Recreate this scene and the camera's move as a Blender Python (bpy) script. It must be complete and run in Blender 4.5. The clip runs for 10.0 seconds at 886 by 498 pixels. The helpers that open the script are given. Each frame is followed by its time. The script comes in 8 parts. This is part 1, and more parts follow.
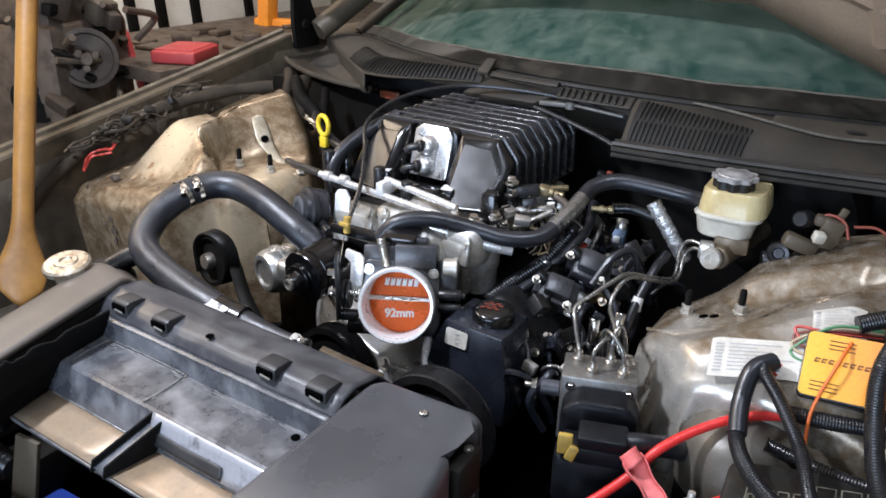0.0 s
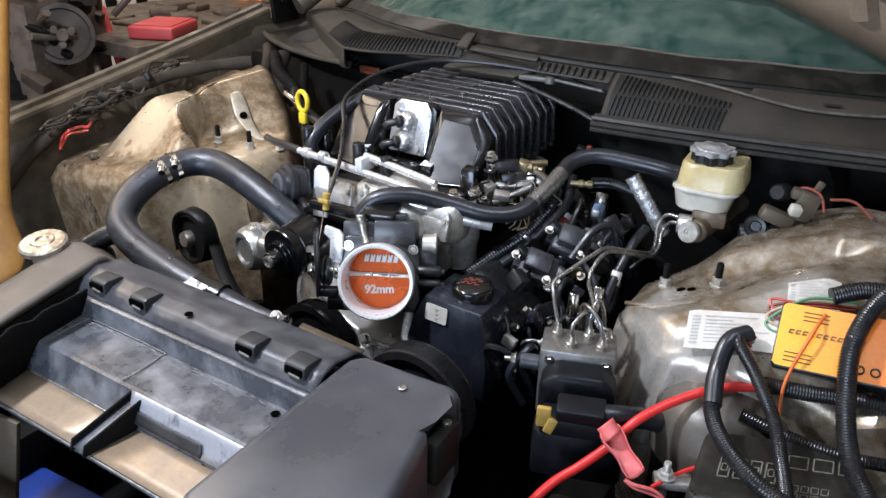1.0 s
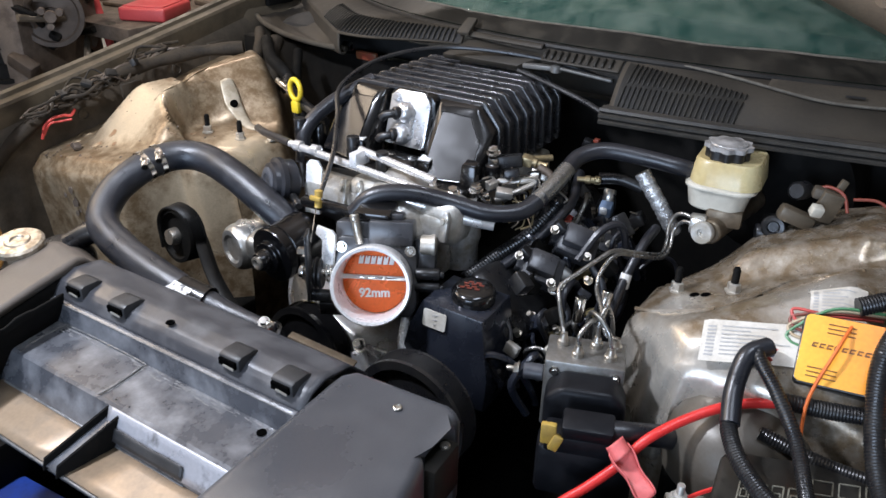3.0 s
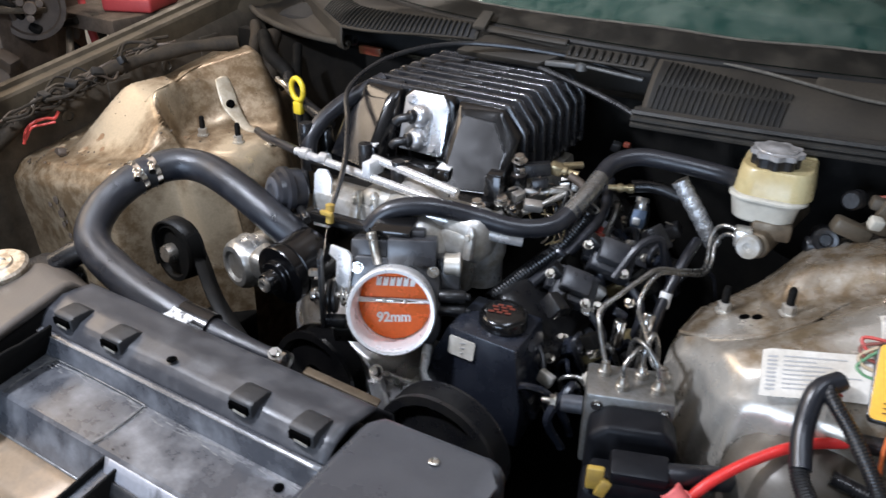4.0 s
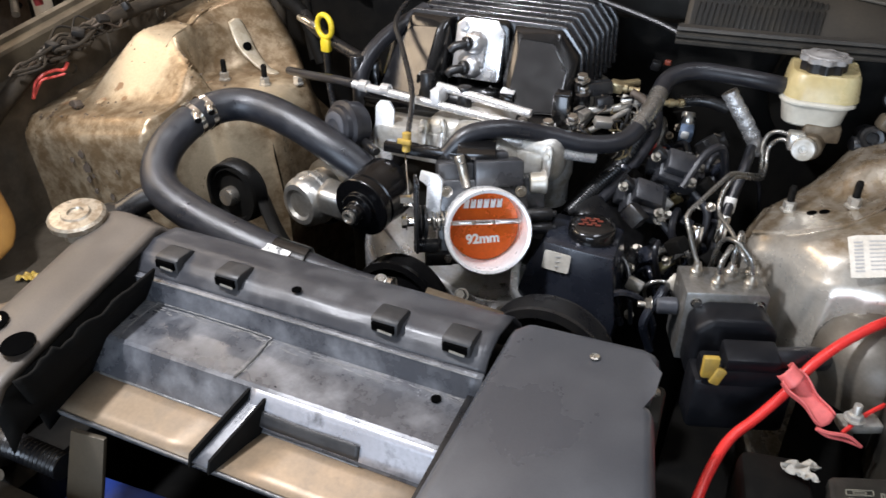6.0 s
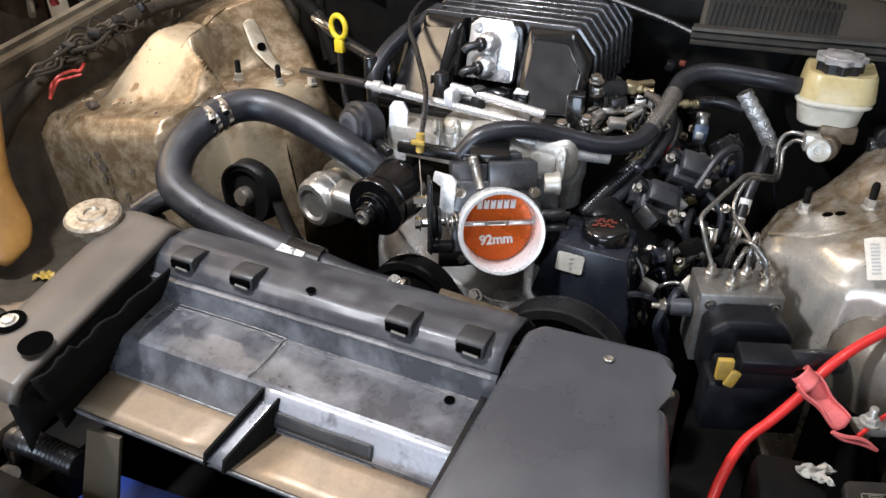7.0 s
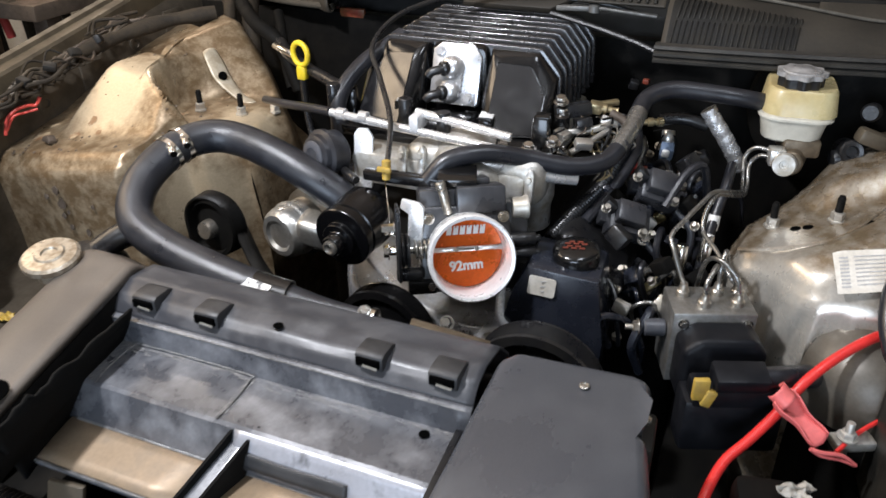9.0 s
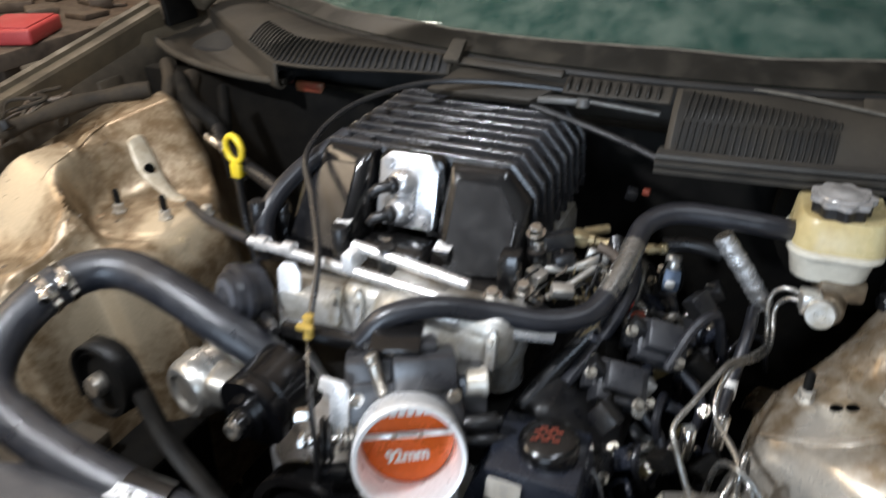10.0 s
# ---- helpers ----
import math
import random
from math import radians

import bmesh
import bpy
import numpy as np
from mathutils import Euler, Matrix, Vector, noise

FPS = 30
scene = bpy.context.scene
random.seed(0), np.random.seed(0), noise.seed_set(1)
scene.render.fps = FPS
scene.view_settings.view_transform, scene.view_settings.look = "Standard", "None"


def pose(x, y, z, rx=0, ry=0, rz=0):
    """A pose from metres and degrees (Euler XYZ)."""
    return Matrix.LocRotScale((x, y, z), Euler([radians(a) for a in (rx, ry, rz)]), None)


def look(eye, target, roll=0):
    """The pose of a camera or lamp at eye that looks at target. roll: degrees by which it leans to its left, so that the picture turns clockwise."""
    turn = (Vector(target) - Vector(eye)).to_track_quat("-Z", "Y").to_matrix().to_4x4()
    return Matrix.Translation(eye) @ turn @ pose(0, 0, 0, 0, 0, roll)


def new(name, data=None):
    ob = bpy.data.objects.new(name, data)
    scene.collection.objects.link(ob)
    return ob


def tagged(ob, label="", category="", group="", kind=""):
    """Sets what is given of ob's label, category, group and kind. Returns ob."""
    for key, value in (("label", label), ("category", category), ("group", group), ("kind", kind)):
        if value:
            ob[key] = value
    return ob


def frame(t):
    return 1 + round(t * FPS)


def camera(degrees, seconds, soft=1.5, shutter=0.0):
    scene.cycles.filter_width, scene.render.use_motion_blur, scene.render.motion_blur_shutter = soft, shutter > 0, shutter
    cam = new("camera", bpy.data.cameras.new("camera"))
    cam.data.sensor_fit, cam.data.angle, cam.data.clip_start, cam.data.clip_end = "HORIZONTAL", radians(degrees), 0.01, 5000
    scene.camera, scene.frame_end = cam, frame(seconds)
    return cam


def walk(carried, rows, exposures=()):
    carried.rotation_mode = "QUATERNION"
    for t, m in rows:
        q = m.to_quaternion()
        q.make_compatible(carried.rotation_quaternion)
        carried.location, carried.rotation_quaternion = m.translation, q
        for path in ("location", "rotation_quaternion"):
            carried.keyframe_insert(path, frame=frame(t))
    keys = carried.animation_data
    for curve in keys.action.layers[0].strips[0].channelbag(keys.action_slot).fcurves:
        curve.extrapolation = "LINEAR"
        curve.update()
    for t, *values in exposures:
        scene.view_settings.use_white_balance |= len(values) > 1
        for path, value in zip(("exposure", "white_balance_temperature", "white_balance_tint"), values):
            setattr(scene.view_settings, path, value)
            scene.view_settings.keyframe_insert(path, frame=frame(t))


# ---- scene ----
cam = camera(58.7, 10.0, 1.5, 0.5)
PATH = [
    (0, (0.6946, 0.0099, 1.3642), (0.0406, 1.0030, 0.8387), 1.21),
    (0.5, (0.6985, 0.0123, 1.3649), (0.0684, 1.0056, 0.8114), 1.61),
    (1, (0.7033, 0.0147, 1.3645), (0.0779, 1.0067, 0.8034), 1.19),
    (1.5, (0.7035, 0.0157, 1.3685), (0.0775, 1.0048, 0.8030), 1.39),
    (2, (0.6947, 0.0190, 1.3632), (0.0720, 1.0057, 0.7900), 2.07),
    (2.5, (0.6780, 0.0366, 1.3625), (0.0570, 1.0194, 0.7808), 1.55),
    (4, (0.5701, 0.1376, 1.3569), (-0.0236, 1.1195, 0.7459), 1.24),
    (4.5, (0.4585, 0.0517, 1.3406), (-0.0523, 1.0618, 0.7012), 1.09),
    (5, (0.4073, -0.0089, 1.3266), (-0.0565, 1.0003, 0.6509), 0.82),
    (5.5, (0.4089, -0.0047, 1.3255), (-0.0322, 1.0126, 0.6469), 0.37),
    (6, (0.3973, 0.0013, 1.3254), (-0.0569, 1.0175, 0.6537), 0.61),
    (6.2, (0.3943, 0.0021, 1.3266), (-0.0726, 1.0087, 0.6494), 0.62),
    (7.5, (0.3957, -0.0008, 1.3285), (-0.0716, 1.0148, 0.6650), 0.05),
    (8, (0.3874, -0.0046, 1.3342), (-0.0598, 1.0319, 0.6895), -0.24),
    (8.5, (0.3841, -0.0139, 1.3325), (-0.0738, 1.0209, 0.6926), -0.71),
    (9, (0.3911, 0.0188, 1.3299), (-0.0450, 1.0586, 0.6828), -0.57),
    (9.5, (0.3768, 0.1470, 1.3431), (-0.1228, 1.1556, 0.6926), -2.05),
    (10, (0.3605, 0.3070, 1.3654), (-0.1073, 1.3448, 0.7376), -0.97),
]
walk(cam, [(t, look(eye, target, roll)) for t, eye, target, roll in PATH], [(0, 0.19, 6350, 17), (2.5, 0.18, 6350, 17), (4, 0.06, 6350, 17), (5.5, 0.12, 6800, 17), (8.5, 0.09, 6900, 17), (10, 0.07, 6750, 14)])

# ---------------------------------------------------------------- world and light
world = bpy.data.worlds.new("garage_air")
world.use_nodes = True
world.node_tree.nodes["Background"].inputs[0].default_value = (0.9, 0.85, 0.78, 1)
world.node_tree.nodes["Background"].inputs[1].default_value = 0.010
scene.world = world


def area_light(name, eye, target, sx, sy, watts, color):
    data = bpy.data.lights.new(name, "AREA")
    data.shape, data.size, data.size_y, data.energy, data.color = "RECTANGLE", sx, sy, watts, color
    ob = new(name, data)
    ob.matrix_world = look(eye, target)
    return ob


KEY_LAMP = (-0.40, 0.26, 1.92)
LAMP_B = (0.72, 0.50, 2.60)
ADDED_PANEL = (-2.35, 0.55, 2.52)
# key light from an added bulb out of view, placed to suit the bay
bulb = bpy.data.lights.new("key_bulb", "POINT")
bulb.energy, bulb.color, bulb.shadow_soft_size = 87, (0.83, 0.915, 1.0), 0.05
new("key_bulb", bulb).location = KEY_LAMP
# unseen tube added overhead for cool fill and facet reflections
area_light("added_light_tube", (LAMP_B[0], LAMP_B[1], LAMP_B[2] - 0.06), (LAMP_B[0], LAMP_B[1] + 0.001, 0.8), 0.3, 0.9, 12, (0.76, 0.88, 1.0))
# unseen warm panel, added where the supercharger's left facet mirrors it
area_light("added_panel_tube", (ADDED_PANEL[0], ADDED_PANEL[1], ADDED_PANEL[2] - 0.05), (ADDED_PANEL[0], ADDED_PANEL[1] + 0.001, 0.8), 1.3, 1.6, 46, (1.0, 0.83, 0.60))
area_light("daylight_in_doorway", (0.5, -2.98, 1.25), (0.5, 0.0, 1.15), 2.0, 1.7, 98, (0.62, 0.80, 1.0))
# unseen tube added to brighten the cabinet and bench
area_light("added_light_tube", (-1.7, 2.2, 2.52), (-2.5, 2.5, 0.7), 0.12, 1.2, 34, (1.0, 0.92, 0.80))

# ---------------------------------------------------------------- materials


def mat(name, color, rough=0.5, metal=0.0, dirt=None, amount=0.35, scale=18.0, grain=220.0, bump=0.15, coat=0.0, spec=0.5, rvar=0.12, trans=0.0, contrast=(0.42, 0.62)):
    m = bpy.data.materials.new(name)
    m.use_nodes = True
    nt = m.node_tree
    n, l = nt.nodes, nt.links
    b = n["Principled BSDF"]
    tc = n.new("ShaderNodeTexCoord")
    big, fine = n.new("ShaderNodeTexNoise"), n.new("ShaderNodeTexNoise")
    big.inputs["Scale"].default_value, big.inputs["Detail"].default_value, big.inputs["Roughness"].default_value = scale, 6, 0.62
    fine.inputs["Scale"].default_value, fine.inputs["Detail"].default_value = grain, 3
    l.new(tc.outputs["Object"], big.inputs["Vector"])
    l.new(tc.outputs["Object"], fine.inputs["Vector"])
    ramp = n.new("ShaderNodeValToRGB")
    ramp.color_ramp.elements[0].position, ramp.color_ramp.elements[1].position = contrast
    l.new(big.outputs["Fac"], ramp.inputs["Fac"])
    mul = n.new("ShaderNodeMath")
    mul.operation, mul.inputs[1].default_value = "MULTIPLY", amount
    l.new(ramp.outputs["Color"], mul.inputs[0])
    mix = n.new("ShaderNodeMix")
    mix.data_type = "RGBA"
    mix.inputs["A"].default_value = (*color, 1)
    d = dirt or tuple(c * 0.55 for c in color)
    mix.inputs["B"].default_value = (*d, 1)
    l.new(mul.outputs[0], mix.inputs["Factor"])
    mix2 = n.new("ShaderNodeMix")
    mix2.data_type, mix2.blend_type = "RGBA", "MULTIPLY"
    mix2.inputs["Factor"].default_value = 0.3
    l.new(mix.outputs["Result"], mix2.inputs["A"])
    l.new(fine.outputs["Color"], mix2.inputs["B"])
    hsv = n.new("ShaderNodeHueSaturation")
    hsv.inputs["Saturation"].default_value = 1.0
    l.new(fine.outputs["Fac"], mix2.inputs["B"])
    l.new(mix2.outputs["Result"], hsv.inputs["Color"])
    hsv.inputs["Value"].default_value = 1.15
    l.new(hsv.outputs["Color"], b.inputs["Base Color"])
    mr = n.new("ShaderNodeMapRange")
    mr.inputs["To Min"].default_value, mr.inputs["To Max"].default_value = max(0.02, rough - rvar), min(1, rough + rvar)
    mr.inputs["From Min"].default_value, mr.inputs["From Max"].default_value = 0.3, 0.7
    l.new(big.outputs["Fac"], mr.inputs["Value"])
    l.new(mr.outputs["Result"], b.inputs["Roughness"])
    b.inputs["Metallic"].default_value = metal
    b.inputs["Coat Weight"].default_value = coat
    b.inputs["Specular IOR Level"].default_value = spec
    b.inputs["Transmission Weight"].default_value = trans
    if bump:
        bp = n.new("ShaderNodeBump")
        bp.inputs["Strength"].default_value, bp.inputs["Distance"].default_value = bump, 0.002
        add = n.new("ShaderNodeMath")
        l.new(big.outputs["Fac"], add.inputs[0])
        l.new(fine.outputs["Fac"], add.inputs[1])
        l.new(add.outputs[0], bp.inputs["Height"])
        l.new(bp.outputs["Normal"], b.inputs["Normal"])
    return m


M = {}
M["concrete"] = mat("concrete", (0.30, 0.27, 0.23), 0.85, dirt=(0.12, 0.10, 0.08), amount=0.6, scale=2.5, grain=90)
M["wall"] = mat("painted_wall", (0.62, 0.58, 0.50), 0.8, dirt=(0.40, 0.35, 0.28), amount=0.4, scale=1.6, grain=60)
# ceiling is out of view; its dark colour limits bounce and reflections
M["ceiling"] = mat("dark_unseen_ceiling", (0.20, 0.175, 0.145), 0.9, scale=2, grain=50)
M["body_paint"] = mat("dusty_body_paint", (0.105, 0.084, 0.058), 0.5, 0.3, dirt=(0.055, 0.042, 0.027), amount=0.5, scale=11, grain=300, bump=0.10)
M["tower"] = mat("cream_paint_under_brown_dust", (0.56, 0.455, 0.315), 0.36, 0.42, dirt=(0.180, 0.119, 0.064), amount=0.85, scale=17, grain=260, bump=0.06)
M["dome_grey"] = mat("dusty_grey_dome", (0.125, 0.110, 0.090), 0.45, 0.2, dirt=(0.075, 0.060, 0.042), amount=0.7, scale=16, grain=260, bump=0.06)
M["cream_clean"] = mat("wiped_cream_paint", (0.50, 0.44, 0.34), 0.38, 0.2, dirt=(0.26, 0.20, 0.12), amount=0.6, scale=30, bump=0.04)
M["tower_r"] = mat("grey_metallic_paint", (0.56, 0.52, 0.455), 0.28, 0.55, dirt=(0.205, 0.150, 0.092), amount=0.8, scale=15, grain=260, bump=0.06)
M["fender_edge"] = mat("dusty_brown_fender_edge", (0.085, 0.066, 0.042), 0.55, 0.2, dirt=(0.040, 0.029, 0.017), amount=0.7, scale=20, grain=300, bump=0.12)
M["hood_tan"] = mat("tan_hood_primer", (0.26, 0.19, 0.13), 0.55, dirt=(0.17, 0.12, 0.08), amount=0.5, scale=6, bump=0.05)
M["fender_inner"] = mat("dusty_inner_fender", (0.085, 0.069, 0.050), 0.6, 0.2, dirt=(0.045, 0.035, 0.024), amount=0.7, scale=24)
# near-black base carries the deep shade between the bay's parts
M["dark_bay"] = mat("shade_dark_metal", (0.006, 0.0054, 0.0045), 0.7, 0.0, dirt=(0.002, 0.002, 0.002), amount=0.7, scale=25, spec=0.12)
M["coil_black"] = mat("grey_black_moulding", (0.028, 0.0287, 0.0325), 0.33, dirt=(0.050, 0.050, 0.053), amount=0.5, scale=30, spec=0.8, bump=0.06)
M["black_plastic"] = mat("black_plastic", (0.0104, 0.0104, 0.0117), 0.32, dirt=(0.020, 0.019, 0.017), amount=0.5, scale=30)
# black plastic made darker still, with the shade at the tray's walls painted in
M["end_black"] = mat("shade_black_plastic", (0.006, 0.0058, 0.0055), 0.85, dirt=(0.012, 0.011, 0.010), amount=0.5, scale=40, spec=0.08)
M["grey_plastic"] = mat("grey_black_plastic", (0.047, 0.050, 0.058), 0.32, dirt=(0.085, 0.088, 0.094), amount=0.7, scale=7, grain=500, bump=0.03, spec=0.9, contrast=(0.40, 0.70))
M["pan_plastic"] = mat("worn_black_paint", (0.072, 0.075, 0.084), 0.31, 0.15, dirt=(0.29, 0.295, 0.31), amount=0.8, scale=19, grain=300, bump=0.04, contrast=(0.44, 0.74), rvar=0.12, spec=0.9)
M["arm_plastic"] = mat("dusty_grey_plastic", (0.088, 0.075, 0.064), 0.45, dirt=(0.125, 0.104, 0.084), amount=0.6, scale=10, grain=400, bump=0.06)
# the tan is warm reflected light put into the floor's base colour
M["tan_reflection"] = mat("satin_floor_with_tan_sheen", (0.34, 0.245, 0.16), 0.46, 0.3, dirt=(0.21, 0.165, 0.12), amount=0.6, scale=24, bump=0.03, rvar=0.08)
M["scuff"] = mat("scuffed_edge", (0.22, 0.215, 0.21), 0.45, 0.3, dirt=(0.10, 0.10, 0.10), amount=0.8, scale=70, contrast=(0.45, 0.6))
M["flaking"] = mat("flaking_black_on_metal", (0.44, 0.445, 0.48), 0.36, 0.4, dirt=(0.07, 0.068, 0.066), amount=0.85, scale=17, bump=0.05, contrast=(0.52, 0.62))
M["gloss_black"] = mat("gloss_black_paint", (0.004, 0.004, 0.0045), 0.2, dirt=(0.012, 0.011, 0.010), amount=0.4, scale=20, coat=0.4, rvar=0.08, bump=0.015)
M["ps_black"] = mat("blue_black_plastic", (0.013, 0.0155, 0.023), 0.26, dirt=(0.022, 0.025, 0.034), amount=0.5, scale=22, bump=0.05, spec=0.7)
M["facet_black"] = mat("polished_black_enamel", (0.006, 0.006, 0.007), 0.24, dirt=(0.014, 0.013, 0.013), amount=0.5, scale=16, coat=0.0, rvar=0.07, bump=0.01, spec=0.9)
M["seal_rubber"] = mat("ribbed_seal_rubber", (0.030, 0.028, 0.025), 0.45, dirt=(0.05, 0.043, 0.034), amount=0.5, scale=22, spec=0.4)
M["corner_panel"] = mat("faded_cowl_plastic", (0.050, 0.043, 0.034), 0.8, dirt=(0.075, 0.063, 0.048), amount=0.6, scale=10, spec=0.1)
M["vent_slat"] = mat("vent_slat_plastic", (0.014, 0.0128, 0.011), 0.55, dirt=(0.028, 0.024, 0.018), amount=0.6, scale=20, spec=0.2)
M["dust_line"] = mat("dusty_pale_edge", (0.125, 0.112, 0.092), 0.65, dirt=(0.06, 0.052, 0.043), amount=0.7, scale=30, spec=0.2)
M["hose_print"] = mat("worn_white_print", (0.75, 0.74, 0.72), 0.5, dirt=(0.05, 0.05, 0.05), amount=0.95, scale=110, bump=0.02, contrast=(0.50, 0.60))
M["rail"] = mat("polished_rail_tube", (0.88, 0.87, 0.86), 0.24, 0.7, dirt=(0.6, 0.58, 0.54), amount=0.3, scale=40, bump=0.02)
M["fuse_ink"] = mat("faded_fuse_print", (0.22, 0.21, 0.165), 0.6, dirt=(0.10, 0.095, 0.075), amount=0.7, scale=80, bump=0)
M["fuse_lid"] = mat("dusty_fuse_lid", (0.016, 0.015, 0.013), 0.42, dirt=(0.045, 0.041, 0.032), amount=0.6, scale=22)
M["scuff_pale"] = mat("pale_scuffs", (0.24, 0.235, 0.23), 0.5, dirt=(0.12, 0.12, 0.12), amount=0.6, scale=120, bump=0)
M["ctl_black"] = mat("dusty_controller_black", (0.0065, 0.007, 0.0088), 0.42, dirt=(0.012, 0.0125, 0.015), amount=0.6, scale=40, bump=0.05, spec=0.2)
M["scrap"] = mat("grimy_paper", (0.40, 0.37, 0.32), 0.8, dirt=(0.20, 0.17, 0.13), amount=0.7, scale=70, bump=0.2)
M["cast_grey"] = mat("sooty_cast_aluminium", (0.70, 0.69, 0.66), 0.34, 0.88, dirt=(0.30, 0.26, 0.20), amount=0.6, scale=26, bump=0.07)
M["rust_stain"] = mat("orange_brown_rust", (0.23, 0.13, 0.065), 0.6, 0.1, dirt=(0.40, 0.31, 0.20), amount=0.9, scale=60, bump=0.15, contrast=(0.42, 0.55))
# the golden second colour paints in a brassy reflection
M["satin_cast"] = mat("satin_cast_aluminium", (0.82, 0.82, 0.83), 0.28, 0.8, dirt=(0.42, 0.33, 0.19), amount=0.7, scale=11, bump=0.03, contrast=(0.54, 0.70))
M["pipe_dusty"] = mat("dusty_brown_steel_pipe", (0.16, 0.125, 0.085), 0.45, 0.5, dirt=(0.07, 0.05, 0.032), amount=0.6, scale=50)
M["pipe_dull"] = mat("dull_steel_pipe", (0.34, 0.335, 0.32), 0.30, 0.85, dirt=(0.16, 0.14, 0.11), amount=0.6, scale=70)
M["brass_stain"] = mat("brass_stained_casting", (0.46, 0.38, 0.20), 0.38, 0.6, dirt=(0.20, 0.15, 0.07), amount=0.7, scale=40, bump=0.1)
M["stained_cast"] = mat("stained_cast_aluminium", (0.72, 0.72, 0.71), 0.34, 0.6, dirt=(0.27, 0.21, 0.115), amount=0.75, scale=30, bump=0.08)
M["ridge_black"] = mat("dusty_black_moulding", (0.036, 0.037, 0.042), 0.40, dirt=(0.082, 0.083, 0.088), amount=0.7, scale=22, grain=400, bump=0.05, contrast=(0.46, 0.66), spec=0.6)
M["cap_steel"] = mat("grimy_pressed_steel", (0.50, 0.45, 0.37), 0.36, 0.7, dirt=(0.20, 0.15, 0.10), amount=0.8, scale=60, bump=0.12, contrast=(0.46, 0.60))
# mid-grey mixes the black cap with the pale reflection on its top
M["cap_gloss"] = mat("cap_greyed_by_sheen", (0.32, 0.31, 0.30), 0.2, dirt=(0.18, 0.175, 0.17), amount=0.6, scale=60, bump=0.04, spec=0.8)
M["block_grey"] = mat("dull_grey_block", (0.30, 0.295, 0.28), 0.42, 0.75, dirt=(0.15, 0.13, 0.105), amount=0.6, scale=40, bump=0.08)
M["hole"] = mat("black_void", (0.002, 0.002, 0.002), 1.0, bump=0, spec=0.0, rvar=0.0)
M["drum_black"] = mat("smooth_black_anodised", (0.003, 0.003, 0.0035), 0.20, bump=0, rvar=0.03, spec=0.5)
M["can_grey"] = mat("worn_grey_cap_face", (0.060, 0.064, 0.074), 0.35, dirt=(0.10, 0.10, 0.11), amount=0.5, scale=40, bump=0.03)
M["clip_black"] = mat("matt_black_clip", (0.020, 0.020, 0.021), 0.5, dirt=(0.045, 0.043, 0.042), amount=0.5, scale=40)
M["brass"] = mat("tarnished_brass", (0.44, 0.36, 0.21), 0.38, 0.75, dirt=(0.18, 0.13, 0.07), amount=0.7, scale=50)
M["reflector_red"] = mat("dull_red_reflector", (0.25, 0.05, 0.03), 0.35, dirt=(0.12, 0.09, 0.03), amount=0.8, scale=30, bump=0.03)
M["rib_black"] = mat("satin_black_casting", (0.018, 0.018, 0.020), 0.27, 0.0, dirt=(0.034, 0.034, 0.037), amount=0.4, scale=24, rvar=0.05, bump=0.03, spec=1.0, coat=0.35)
M["rubber"] = mat("black_rubber", (0.012, 0.0127, 0.016), 0.34, dirt=(0.029, 0.030, 0.036), amount=0.5, scale=16, grain=500, bump=0.10, rvar=0.08, spec=0.6)
M["hose_rubber"] = mat("dusty_blue_black_rubber", (0.011, 0.0125, 0.017), 0.38, dirt=(0.029, 0.031, 0.037), amount=0.6, scale=34, grain=700, bump=0.22, rvar=0.12, spec=0.7, contrast=(0.45, 0.70))
M["wire_red"] = mat("faded_red_insulation", (0.24, 0.065, 0.038), 0.5, dirt=(0.12, 0.045, 0.026), amount=0.6, scale=60, bump=0.05)
M["linkage_grey"] = mat("worn_grey_linkage", (0.16, 0.158, 0.15), 0.45, 0.4, dirt=(0.07, 0.066, 0.06), amount=0.6, scale=60)
M["loom_dusty"] = mat("dusty_brown_tape", (0.020, 0.0155, 0.011), 0.75, dirt=(0.050, 0.038, 0.025), amount=0.6, scale=30, bump=0.4, spec=0.2)
M["soft_rubber"] = mat("matt_rubber", (0.009, 0.0083, 0.0075), 0.6, dirt=(0.028, 0.024, 0.019), amount=0.5, scale=18, spec=0.3)
M["cowl"] = mat("dusty_cowl_plastic", (0.027, 0.023, 0.018), 0.58, dirt=(0.050, 0.041, 0.030), amount=0.7, spec=0.3, scale=9)
M["alu"] = mat("cast_aluminium", (0.74, 0.72, 0.68), 0.32, 0.85, dirt=(0.30, 0.26, 0.20), amount=0.5, scale=20, bump=0.06)
M["alu_dull"] = mat("dull_cast_aluminium", (0.62, 0.605, 0.57), 0.42, 0.6, dirt=(0.27, 0.225, 0.15), amount=0.7, scale=26, bump=0.12)
M["machined"] = mat("machined_aluminium", (0.90, 0.90, 0.90), 0.32, 0.4, dirt=(0.75, 0.74, 0.72), amount=0.3, scale=40, bump=0.01)
M["plate"] = mat("brushed_aluminium_plate", (0.70, 0.70, 0.71), 0.30, 0.85, dirt=(0.5, 0.5, 0.5), amount=0.4, scale=30, grain=600, bump=0.03)
M["chrome"] = mat("bright_steel", (0.80, 0.78, 0.75), 0.16, 1.0, dirt=(0.5, 0.45, 0.38), amount=0.3, scale=60, bump=0.03, rvar=0.06)
M["steel_bright"] = mat("worn_bright_steel", (0.62, 0.59, 0.53), 0.36, 0.7, dirt=(0.38, 0.34, 0.28), amount=0.5, scale=40, bump=0.05)
